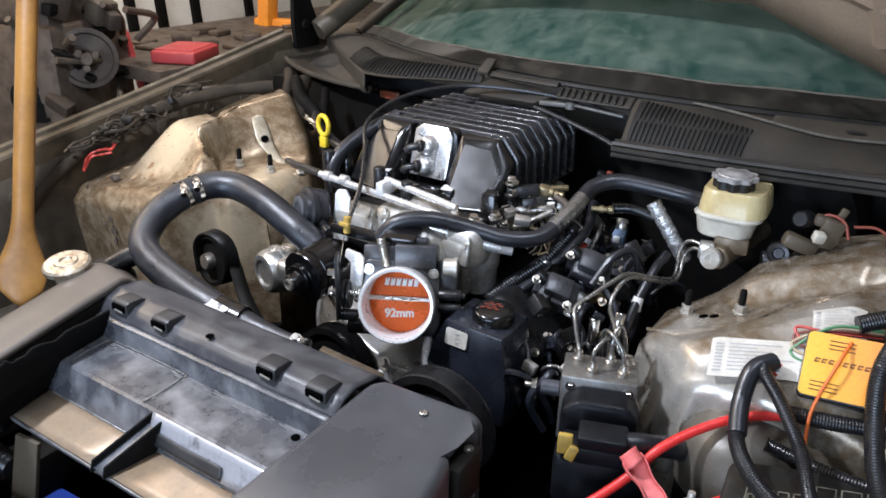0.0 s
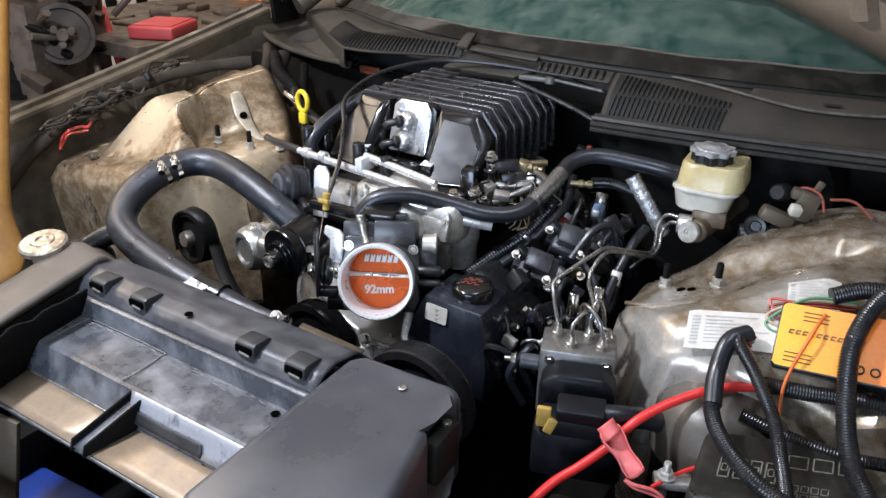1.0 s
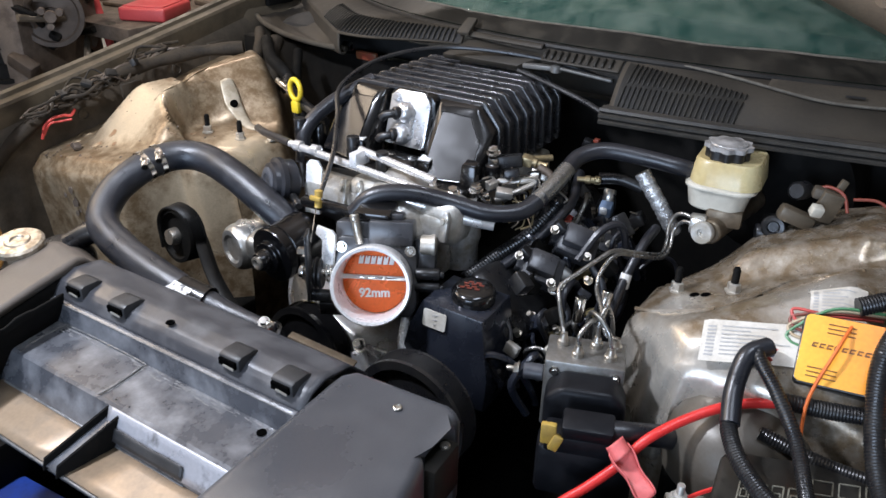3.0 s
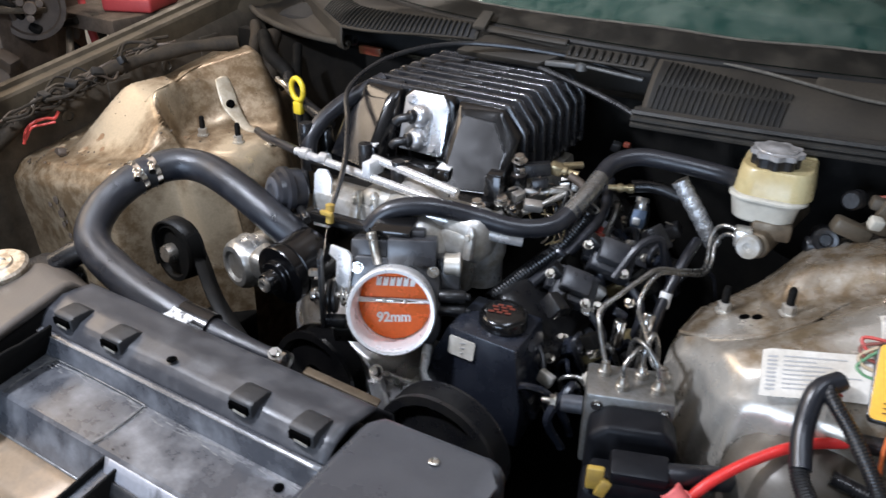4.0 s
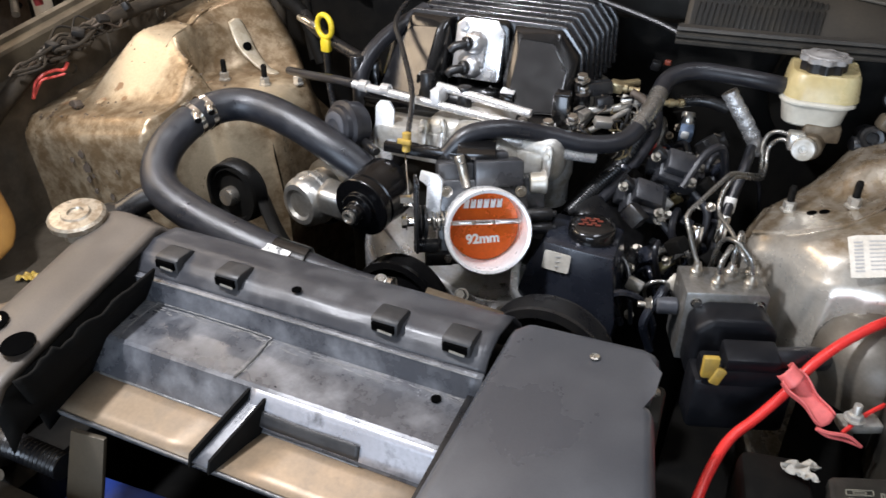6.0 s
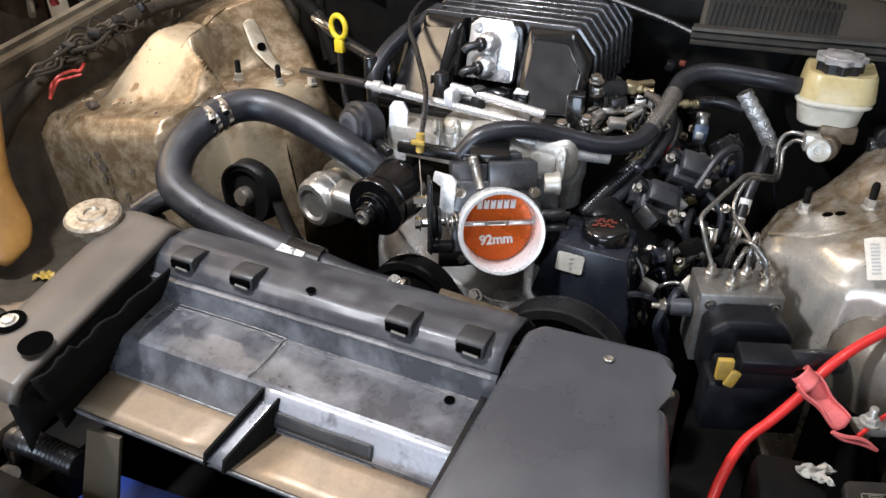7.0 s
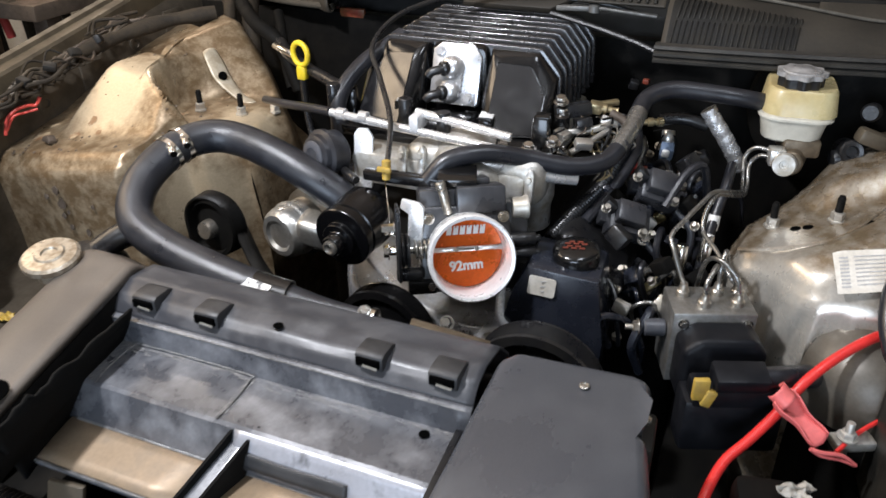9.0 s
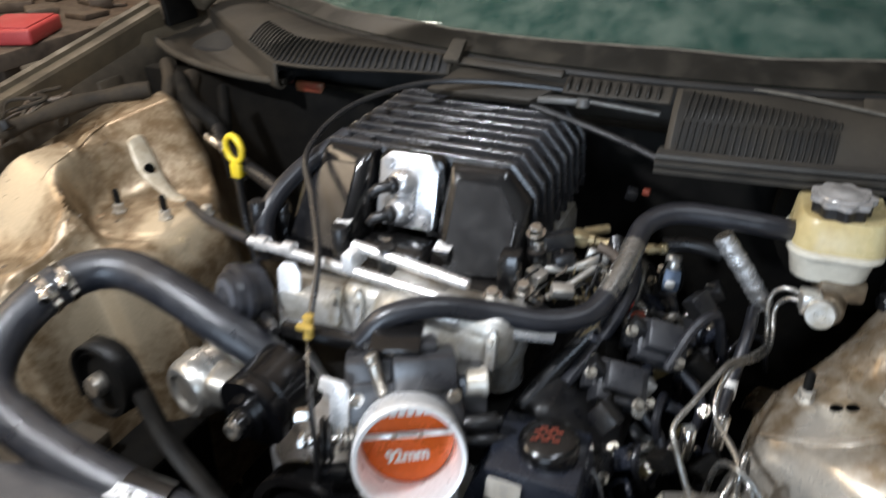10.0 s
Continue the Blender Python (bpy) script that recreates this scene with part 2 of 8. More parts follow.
M["steel"] = mat("zinc_steel", (0.50, 0.47, 0.42), 0.34, 0.9, dirt=(0.25, 0.19, 0.12), amount=0.5, scale=60)
M["orange"] = mat("orange_anodised", (0.80, 0.13, 0.012), 0.28, 0.35, dirt=(0.6, 0.08, 0.01), amount=0.35, scale=20, bump=0.03, coat=0.3)
M["white"] = mat("white_plastic", (0.80, 0.79, 0.76), 0.4, dirt=(0.6, 0.57, 0.5), amount=0.3, scale=30, bump=0.04)
M["paper"] = mat("white_label_paper", (0.66, 0.62, 0.55), 0.6, dirt=(0.46, 0.41, 0.33), amount=0.5, scale=30, bump=0.03)
M["ink"] = mat("grey_ink", (0.46, 0.45, 0.44), 0.6, bump=0)
M["reservoir"] = mat("milky_yellow_plastic", (0.50, 0.43, 0.24), 0.28, dirt=(0.40, 0.28, 0.10), amount=0.6, scale=10, grain=120, bump=0.01)
M["reservoir_low"] = mat("milky_white_plastic", (0.52, 0.50, 0.43), 0.38, dirt=(0.36, 0.32, 0.25), amount=0.5, scale=12, grain=120, bump=0.01)
M["yellow"] = mat("yellow_plastic", (0.78, 0.58, 0.03), 0.4, dirt=(0.55, 0.38, 0.03), amount=0.4, scale=40, bump=0.04)
M["dirty_yellow"] = mat("dirty_yellow_plastic", (0.50, 0.33, 0.06), 0.5, dirt=(0.25, 0.16, 0.05), amount=0.5, scale=40, bump=0.04)
M["red_cable"] = mat("red_cable_jacket", (0.72, 0.035, 0.03), 0.34, dirt=(0.5, 0.03, 0.025), amount=0.3, scale=30, bump=0.04)
M["pink"] = mat("faded_red_plastic", (0.70, 0.15, 0.14), 0.45, dirt=(0.55, 0.09, 0.085), amount=0.5, scale=40, bump=0.06)
M["amber"] = mat("orange_box_label", (0.86, 0.33, 0.025), 0.42, dirt=(0.85, 0.42, 0.05), amount=0.6, scale=9, bump=0.03)
def printed_gradient(m, origin, axis, length, c0, c1):
    """A printed colour blend along one direction of the face."""
    n, l = m.node_tree.nodes, m.node_tree.links
    mix = [k for k in n if k.bl_idname == "ShaderNodeMix"][0]
    tc, sub, dot = n.new("ShaderNodeTexCoord"), n.new("ShaderNodeVectorMath"), n.new("ShaderNodeVectorMath")
    sub.operation, dot.operation = "SUBTRACT", "DOT_PRODUCT"
    l.new(tc.outputs["Object"], sub.inputs[0])
    sub.inputs[1].default_value = origin
    l.new(sub.outputs["Vector"], dot.inputs[0])
    dot.inputs[1].default_value = [k / length for k in axis]
    for k in list(l):
        if k.to_socket == mix.inputs["Factor"] or k.to_node == mix and k.to_socket.name == "Factor":
            l.remove(k)
    l.new(dot.outputs["Value"], mix.inputs["Factor"])
    mix.inputs["A"].default_value, mix.inputs["B"].default_value = (*c0, 1), (*c1, 1)


printed_gradient(M["amber"], (0.611, 0.913, 0.876), (0.96, 0.20, 0.18), 0.125, (0.86, 0.46, 0.035), (0.84, 0.17, 0.02))
M["amber_ink"] = mat("dark_label_ink", (0.16, 0.055, 0.01), 0.5, bump=0)
M["wire_orange"] = mat("orange_wire", (0.80, 0.17, 0.03), 0.45, bump=0)
M["wire_red"] = mat("red_wire", (0.55, 0.06, 0.045), 0.45, bump=0)
M["wire_blue"] = mat("blue_wire", (0.16, 0.22, 0.32), 0.45, bump=0)
M["dull_red"] = mat("dull_red_print", (0.20, 0.040, 0.022), 0.5, bump=0)
M["wire_green"] = mat("green_wire", (0.09, 0.25, 0.11), 0.45, bump=0)
M["wire_tan"] = mat("tan_wire", (0.50, 0.38, 0.24), 0.5, bump=0)
M["wood"] = mat("varnished_wood", (0.31, 0.150, 0.036), 0.45, dirt=(0.16, 0.07, 0.018), amount=0.6, scale=9, grain=90)
M["blue"] = mat("blue_plastic", (0.02, 0.06, 0.32), 0.42, dirt=(0.02, 0.03, 0.12), amount=0.5)
M["red_case"] = mat("red_case_plastic", (0.42, 0.05, 0.05), 0.5, dirt=(0.35, 0.03, 0.03), amount=0.4, scale=8)
M["orange_paint"] = mat("orange_paint", (0.72, 0.26, 0.02), 0.45, dirt=(0.45, 0.14, 0.02), amount=0.4, scale=8)
M["white_cabinet"] = mat("off_white_enamel", (0.74, 0.72, 0.66), 0.45, dirt=(0.5, 0.46, 0.38), amount=0.4, scale=4)
M["old_iron"] = mat("greasy_brown_iron", (0.052, 0.038, 0.028), 0.6, 0.2, dirt=(0.022, 0.016, 0.012), amount=0.7, scale=16, bump=0.3)
M["rust"] = mat("rusty_iron", (0.11, 0.085, 0.065), 0.6, 0.4, dirt=(0.045, 0.032, 0.024), amount=0.7, scale=16, bump=0.4)
M["tape"] = mat("silver_wrap", (0.80, 0.80, 0.80), 0.30, 0.75, dirt=(0.42, 0.41, 0.40), amount=0.6, scale=90, bump=1.0)
M["border"] = mat("dusty_black_border", (0.010, 0.009, 0.007), 0.45, dirt=(0.050, 0.042, 0.030), amount=0.6, scale=16, contrast=(0.48, 0.7))
M["seat"] = mat("dark_cabin_trim", (0.008, 0.008, 0.008), 0.8)


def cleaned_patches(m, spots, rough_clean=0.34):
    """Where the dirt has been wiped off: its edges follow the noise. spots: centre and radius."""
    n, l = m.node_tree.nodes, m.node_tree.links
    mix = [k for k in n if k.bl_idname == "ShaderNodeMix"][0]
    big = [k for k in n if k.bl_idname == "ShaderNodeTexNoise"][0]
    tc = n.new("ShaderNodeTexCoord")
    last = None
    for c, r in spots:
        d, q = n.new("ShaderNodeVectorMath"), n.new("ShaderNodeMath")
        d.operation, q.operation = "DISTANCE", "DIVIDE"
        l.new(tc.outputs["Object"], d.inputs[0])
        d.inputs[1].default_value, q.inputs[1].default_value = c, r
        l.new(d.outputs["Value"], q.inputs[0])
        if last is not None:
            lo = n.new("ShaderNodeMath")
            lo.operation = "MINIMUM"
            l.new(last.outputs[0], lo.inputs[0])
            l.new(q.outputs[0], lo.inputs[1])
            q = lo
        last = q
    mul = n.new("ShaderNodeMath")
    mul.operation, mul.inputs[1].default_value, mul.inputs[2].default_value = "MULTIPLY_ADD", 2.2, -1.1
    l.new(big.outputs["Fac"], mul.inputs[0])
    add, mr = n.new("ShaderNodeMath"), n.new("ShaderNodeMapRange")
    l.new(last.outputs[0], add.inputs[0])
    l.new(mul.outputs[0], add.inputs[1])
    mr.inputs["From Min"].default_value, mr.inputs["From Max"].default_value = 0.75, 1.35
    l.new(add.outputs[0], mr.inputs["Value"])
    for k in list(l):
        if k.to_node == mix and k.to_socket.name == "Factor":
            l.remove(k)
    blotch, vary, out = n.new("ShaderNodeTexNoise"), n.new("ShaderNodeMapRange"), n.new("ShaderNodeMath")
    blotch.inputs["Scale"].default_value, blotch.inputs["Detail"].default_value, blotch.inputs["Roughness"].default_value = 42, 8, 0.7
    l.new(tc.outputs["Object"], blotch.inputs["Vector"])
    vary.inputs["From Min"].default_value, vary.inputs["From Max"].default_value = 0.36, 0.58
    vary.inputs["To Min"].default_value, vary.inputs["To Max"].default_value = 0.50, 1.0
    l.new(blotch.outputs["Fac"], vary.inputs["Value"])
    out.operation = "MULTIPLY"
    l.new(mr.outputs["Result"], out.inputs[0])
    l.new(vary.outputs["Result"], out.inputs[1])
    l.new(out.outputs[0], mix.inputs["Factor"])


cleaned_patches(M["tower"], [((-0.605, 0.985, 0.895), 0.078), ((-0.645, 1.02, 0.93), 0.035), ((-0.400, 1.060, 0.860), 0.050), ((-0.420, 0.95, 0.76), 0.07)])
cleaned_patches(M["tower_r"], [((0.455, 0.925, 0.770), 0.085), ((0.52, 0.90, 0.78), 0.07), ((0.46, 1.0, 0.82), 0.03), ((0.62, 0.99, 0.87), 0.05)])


def windshield_glass():
    m = bpy.data.materials.new("dusty_green_glass")
    m.use_nodes = True
    n, l = m.node_tree.nodes, m.node_tree.links
    b = n["Principled BSDF"]
    b.inputs["Transmission Weight"].default_value = 1.0
    b.inputs["Base Color"].default_value = (0.50, 0.68, 0.60, 1)
    b.inputs["Roughness"].default_value = 0.03
    b.inputs["IOR"].default_value = 1.5
    dust = n.new("ShaderNodeBsdfDiffuse")
    tc, no = n.new("ShaderNodeTexCoord"), n.new("ShaderNodeTexNoise")
    no.inputs["Scale"].default_value, no.inputs["Detail"].default_value, no.inputs["Roughness"].default_value = 15, 10, 0.78
    l.new(tc.outputs["Object"], no.inputs["Vector"])
    ramp = n.new("ShaderNodeValToRGB")
    ramp.color_ramp.elements[0].position, ramp.color_ramp.elements[1].position = 0.38, 0.70
    ramp.color_ramp.elements[0].color = (0.022, 0.058, 0.046, 1)
    ramp.color_ramp.elements[1].color = (0.15, 0.185, 0.15, 1)
    l.new(no.outputs["Fac"], ramp.inputs["Fac"])
    l.new(ramp.outputs["Color"], dust.inputs["Color"])
    mixs = n.new("ShaderNodeMixShader")
    mixs.inputs[0].default_value = 0.62
    l.new(b.outputs[0], mixs.inputs[1])
    l.new(dust.outputs[0], mixs.inputs[2])
    l.new(mixs.outputs[0], n["Material Output"].inputs["Surface"])
    return m


M["glass"] = windshield_glass()

# ---------------------------------------------------------------- building helpers
V = Vector


def thing(name, base, label, category, group="", kind=""):
    ob = new(name)
    ob.location = base
    ob.empty_display_size = 0.02
    return tagged(ob, label, category, group, kind)


def part(name, bm, material, parent, label="", smooth=38, solid=0.0, kind=""):
    """Links a bmesh, given in world places, as one mesh object under a thing or a part."""
    bmesh.ops.recalc_face_normals(bm, faces=bm.faces)
    me = bpy.data.meshes.new(name)
    bm.to_mesh(me)
    bm.free()
    me.materials.append(material)
    if smooth:
        me.shade_smooth()
        me.set_sharp_from_angle(angle=radians(smooth))
    ob = new(name, me)
    if solid:
        md = ob.modifiers.new("thickness", "SOLIDIFY")
        md.thickness, md.offset = solid, -1.0
    if parent is not None:
        ob.parent = parent
        if parent.type == "EMPTY":
            ob.matrix_parent_inverse = Matrix.Translation(-V(parent.location))
    return tagged(ob, label, kind=kind)


def alone(name, bm, material, label, category, group="", kind="", **kw):
    """A thing that is one single mesh."""
    return tagged(part(name, bm, material, None, **kw), label, category, group, kind)


def nb():
    return bmesh.new()


def rot(rx=0, ry=0, rz=0):
    return Euler([radians(a) for a in (rx, ry, rz)]).to_matrix().to_4x4()


def box(bm, c, s, r=(0, 0, 0), bevel=0.0, seg=2, taper=None):
    """Box with centre c, size s, turned by r degrees; taper: scale of the top face in x and y."""
    g = bmesh.ops.create_cube(bm, size=1.0)
    vs = g["verts"]
    for v in vs:
        if taper and v.co.z > 0:
            v.co.x *= taper[0]
            v.co.y *= taper[1]
        v.co = V((v.co.x * s[0], v.co.y * s[1], v.co.z * s[2]))
    if bevel:
        es = list({e for v in vs for e in v.link_edges})
        res = bmesh.ops.bevel(bm, geom=es, offset=bevel, segments=seg, affect="EDGES", profile=0.5)
        vs = list({v for f in res["faces"] for v in f.verts} | {v for v in vs if v.is_valid})
    bmesh.ops.transform(bm, matrix=Matrix.Translation(c) @ rot(*r), verts=vs)
    return bm


def frame_of(axis):
    a = V(axis).normalized()
    h = V((0, 0, 1)) if abs(a.z) < 0.9 else V((0, 1, 0))
    u = h.cross(a).normalized()
    return u, a.cross(u), a


def lathe(bm, origin, axis, prof, n=28, a0=0.0, a1=360.0):
    """Turns a profile of (radius, height along the axis) round the axis."""
    u, w, a = frame_of(axis)
    full = abs(a1 - a0) > 359
    cnt = n if full else n + 1
    rings = []
    for r, h in prof:
        ring = []
        for i in range(cnt):
            t = radians(a0 + (a1 - a0) * i / n)
            ring.append(bm.verts.new(V(origin) + a * h + (u * math.cos(t) + w * math.sin(t)) * max(r, 1e-5)))
        rings.append(ring)
    for p, q in zip(rings, rings[1:]):
        for i in range(n):
            j = (i + 1) % cnt
            bm.faces.new((p[i], p[j], q[j], q[i]))
    if prof[0][0] > 1e-4 and full:
        bm.faces.new(list(reversed(rings[0])))
    if prof[-1][0] > 1e-4 and full:
        bm.faces.new(rings[-1])
    return bm


def rod(bm, p0, p1, r, n=12, r1=None, cap=0.0):
    p0, p1 = V(p0), V(p1)
    d = (p1 - p0).length
    e = min(cap or r * 0.15, d * 0.3)
    r1 = r if r1 is None else r1
    return lathe(bm, p0, p1 - p0, [(r - e * 0.8, 0), (r, e), (r1, d - e), (r1 - e * 0.8, d)], n)


def smooth_line(pts, sub=8):
    pts = [V(p) for p in pts]
    q = [pts[0] * 2 - pts[1]] + pts + [pts[-1] * 2 - pts[-2]]
    out = []
    for i in range(1, len(q) - 2):
        a, b, c, d = q[i - 1:i + 3]
        for k in range(sub):
            t = k / sub
            out.append(0.5 * ((2 * b) + (c - a) * t + (2 * a - 5 * b + 4 * c - d) * t * t + (3 * b - a - 3 * c + d) * t ** 3))
    out.append(pts[-1])
    return out


def tube(bm, pts, r, n=12, sub=8, ridges=0.0, pitch=0.006, hollow=False):
    """Tube along a smooth line; r: a radius, or a function of 0..1; ridges: depth of the corrugation."""
    line = smooth_line(pts, sub) if sub > 1 else [V(p) for p in pts]
    if ridges:
        dense, acc = [line[0]], 0.0
        step = pitch / 2
        for a, b in zip(line, line[1:]):
            d = (b - a).length
            while acc + d >= step and d > 1e-7:
                a = a.lerp(b, (step - acc) / d)
                d = (b - a).length
                dense.append(a.copy())
                acc = 0.0
            acc += d
        line = dense
    rings = []
    tang = [(line[min(i + 1, len(line) - 1)] - line[max(i - 1, 0)]).normalized() for i in range(len(line))]
    u = frame_of(tang[0])[0]
    for i, p in enumerate(line):
        u = (u - tang[i] * u.dot(tang[i])).normalized()
        w = tang[i].cross(u)
        rad = r(i / (len(line) - 1)) if callable(r) else r
        if ridges and (i // 1) % 2:
            rad -= ridges
        rings.append([bm.verts.new(p + (u * math.cos(2 * math.pi * k / n) + w * math.sin(2 * math.pi * k / n)) * rad) for k in range(n)])
    for p, q in zip(rings, rings[1:]):
        for k in range(n):
            j = (k + 1) % n
            bm.faces.new((p[k], p[j], q[j], q[k]))
    bm.faces.new(list(reversed(rings[0])))
    bm.faces.new(rings[-1])
    return bm


def prism(bm, poly, origin, ux, uy, depth, bevel=0.0, seg=2):
    """Polygon in the plane of ux and uy, pushed out by depth along their normal."""
    ux, uy = V(ux).normalized(), V(uy).normalized()
    nrm = ux.cross(uy).normalized()
    o = V(origin)
    lo = [bm.verts.new(o + ux * a + uy * b) for a, b in poly]
    hi = [bm.verts.new(o + ux * a + uy * b + nrm * depth) for a, b in poly]
    k = len(poly)
    fs = [bm.faces.new(hi), bm.faces.new(list(reversed(lo)))]
    for i in range(k):
        j = (i + 1) % k
        fs.append(bm.faces.new((lo[i], lo[j], hi[j], hi[i])))
    if bevel:
        bmesh.ops.bevel(bm, geom=list({e for f in fs for e in f.edges}), offset=bevel, segments=seg, affect="EDGES", profile=0.5)
    return bm


def sheet(bm, fn, nu, nv):
    """Surface from fn(u, v), u and v from 0 to 1."""
    g = [[bm.verts.new(fn(i / nu, j / nv)) for j in range(nv + 1)] for i in range(nu + 1)]
    for i in range(nu):
        for j in range(nv):
            bm.faces.new((g[i][j], g[i + 1][j], g[i + 1][j + 1], g[i][j + 1]))
    return bm


def hexbolt(bm, p, axis, r=0.006, h=0.006, washer=True):
    if washer:
        lathe(bm, p, axis, [(r * 1.35, 0), (r * 1.35, 0.0015)], 16)
    lathe(bm, p, axis, [(r, 0.001), (r, h * 0.85), (r * 0.85, h)], 6)
    return bm


def sstep(a, b, x):
    t = min(1.0, max(0.0, (x - a) / (b - a)))
    return t * t * (3 - 2 * t)


def arc(cx, cy, r, a0, a1, n):
    return [(cx + r * math.cos(radians(a0 + (a1 - a0) * i / n)), cy + r * math.sin(radians(a0 + (a1 - a0) * i / n))) for i in range(n + 1)]


def round_rect(w, h, r, n=4):
    return arc(w / 2 - r, h / 2 - r, r, 0, 90, n) + arc(-w / 2 + r, h / 2 - r, r, 90, 180, n) + arc(-w / 2 + r, -h / 2 + r, r, 180, 270, n) + arc(w / 2 - r, -h / 2 + r, r, 270, 360, n)


def words(name, text, size, m, material, parent, label=""):
    cu = bpy.data.curves.new(name, "FONT")
    cu.offset = size * 0.035
    cu.body, cu.size, cu.extrude, cu.align_x, cu.align_y = text, size, 0.0004, "CENTER", "CENTER"
    tmp = new("lettering_source", cu)
    bpy.context.view_layer.update()
    me = bpy.data.meshes.new_from_object(tmp.evaluated_get(bpy.context.evaluated_depsgraph_get()))
    bpy.data.objects.remove(tmp)
    me.transform(m)
    me.materials.clear()
    me.materials.append(material)
    ob = new(name, me)
    ob.parent = parent
    if parent.type == "EMPTY":
        ob.matrix_parent_inverse = Matrix.Translation(-V(parent.location))
    return tagged(ob, label)


# ---------------------------------------------------------------- the garage
def slab(name, c, s, m, label):
    bm = nb()
    box(bm, c, s)
    return alone(name, bm, m, label, name.split("_")[0], kind="structure", smooth=0)


slab("floor", (0, 1, -0.05), (8, 8, 0.1), M["concrete"], "stained grey concrete garage floor")
slab("wall_west", (-3.55, 1, 1.35), (0.1, 8, 2.7), M["wall"], "dirty cream painted garage wall")
slab("wall_east", (3.55, 1, 1.35), (0.1, 8, 2.7), M["wall"], "dirty cream painted garage wall")
slab("wall_north", (0, 5.05, 1.35), (7, 0.1, 2.7), M["wall"], "dirty cream painted garage wall")
def south_wall():
    bm = nb()
    box(bm, (-2.03, -3.05, 1.35), (2.94, 0.1, 2.7))
    box(bm, (2.53, -3.05, 1.35), (1.94, 0.1, 2.7))
    box(bm, (0.5, -3.05, 2.4), (2.12, 0.1, 0.6))
    return alone("wall_south", bm, M["wall"], "dirty cream painted garage wall with a wide doorway", "wall", kind="structure", smooth=0)


south_wall()
slab("ceiling", (0, 1, 2.75), (7.2, 8.2, 0.1), M["ceiling"], "unseen garage ceiling, kept dark to limit bounced light")

# ---------------------------------------------------------------- car body
car = thing("car_body", (0, 1.0, 0.0), "dusty tan car body shell with an open engine bay", "car body")


def tower_left(x, y):
    """Height of the passenger side tower: apron, lit front facet, plateau, and the round strut seat inside."""
    apron = 0.816 + 0.19 * (0.737 - x) + 0.16 * (y - 0.86) + 0.02 * sstep(1.0, 1.2, y)
    facet = 0.934 + 0.964 * (y - 1.023) - 0.269 * (x - 0.647)
    plateau = 0.940 + 0.10 * (y - 1.012) + 0.05 * (0.60 - x)
    h = max(0.0, 1 - abs(facet - plateau) / 0.016)
    lump = min(facet, plateau) - 0.004 * h * h
    lump -= 0.85 * max(0.0, x - max(0.60, 0.690 - 0.55 * (y - 0.952)))
    lump -= 0.012 * sstep(0.0, 0.02, 0.02 - abs(y - 1.10 - 0.35 * (x - 0.60))) * sstep(0.56, 0.60, x)
    k = max(0.0, 1 - abs(lump - apron) / 0.014)
    outer = max(apron, lump) + 0.0035 * k * k
    d = math.hypot(x - 0.452, y - 1.080)
    ang = math.atan2(y - 1.080, x - 0.452)
    back = sstep(0.15, 0.85, math.sin(ang))
    t = sstep(0.092 - 0.036 * back, 0.118 + 0.010 * back, d)
    t *= max(sstep(0.43, 0.49, x), sstep(1.10, 1.17, y))
    seat = 0.862 - 0.020 * sstep(0.40, 0.355, x)
    cap = 0.858 + 0.62 * max(0.0, x - 0.436) + 0.30 * max(0.0, y - 1.145)
    z = seat * (1 - t) + min(outer, max(cap, outer - 1.4 * max(0.0, y - 1.075))) * t
    z -= 0.0035 * math.exp(-((d - 0.080) / 0.005) ** 2) * (1 - back)
    z = z + (min(z, 0.866 + 0.70 * max(0.0, x - 0.405)) - z) * sstep(1.07, 1.10, y)
    z -= 0.13 * sstep(0.0, 0.10, y - (1.185 + 0.55 * max(0.0, x - 0.42)))
    z -= 0.12 * sstep(0.0, 0.07, (0.415 - x) + 0.8 * (y - 1.165)) * sstep(1.10, 1.16, y)
    return z + 0.0022 * noise.noise(V((x * 14, y * 14, 3.0)))


def tower_top(x, y, steep=0.52):
    """Height of one strut tower and its apron; x counts outwards from the car's middle."""
    if steep >= 1.0:
        return tower_left(x, y)
    apron = 0.838 + 0.05 * sstep(1.0, 1.3, y) + 0.03 * sstep(0.70, 0.78, x)
    lump = min(0.830 + 0.37 * (x - 0.438), 0.905) - 0.11 * sstep(0.70, 0.765, x) - 0.12 * sstep(1.24, 1.36, y)
    seam = 0.972 + 0.85 * max(0.0, x - 0.50)
    lump += 0.010 * sstep(0.004, -0.030, y - seam) * sstep(0.42, 0.50, x) - 0.55 * max(0.0, 0.928 + 0.60 * max(0.0, x - 0.51) - y)
    lump += 0.030 * sstep(0.0, 0.045, (y - 1.052) - 1.1 * max(0.0, 0.50 - x) - 0.25 * (x - 0.50)) * sstep(0.455, 0.52, x)
    z = max(apron - 0.02, lump)
    z -= 0.30 * sstep(0.0, 0.05, y - (1.085 + 1.30 * (x - 0.435)))
    z += 0.0025 * noise.noise(V((x * 14, y * 14, 3.0)))
    return z


def tower_near(side, x):
    """The front edge of the tower's top, further back towards the engine."""
    if side < 0:
        return 0.842 + 0.105 * (1 - sstep(0.450, 0.500, x)) + 0.045 * (1 - sstep(0.36, 0.42, x)) + 0.018 * sstep(0.60, 0.74, x)
    return 0.965 - 0.085 * sstep(0.40, 0.50, x)


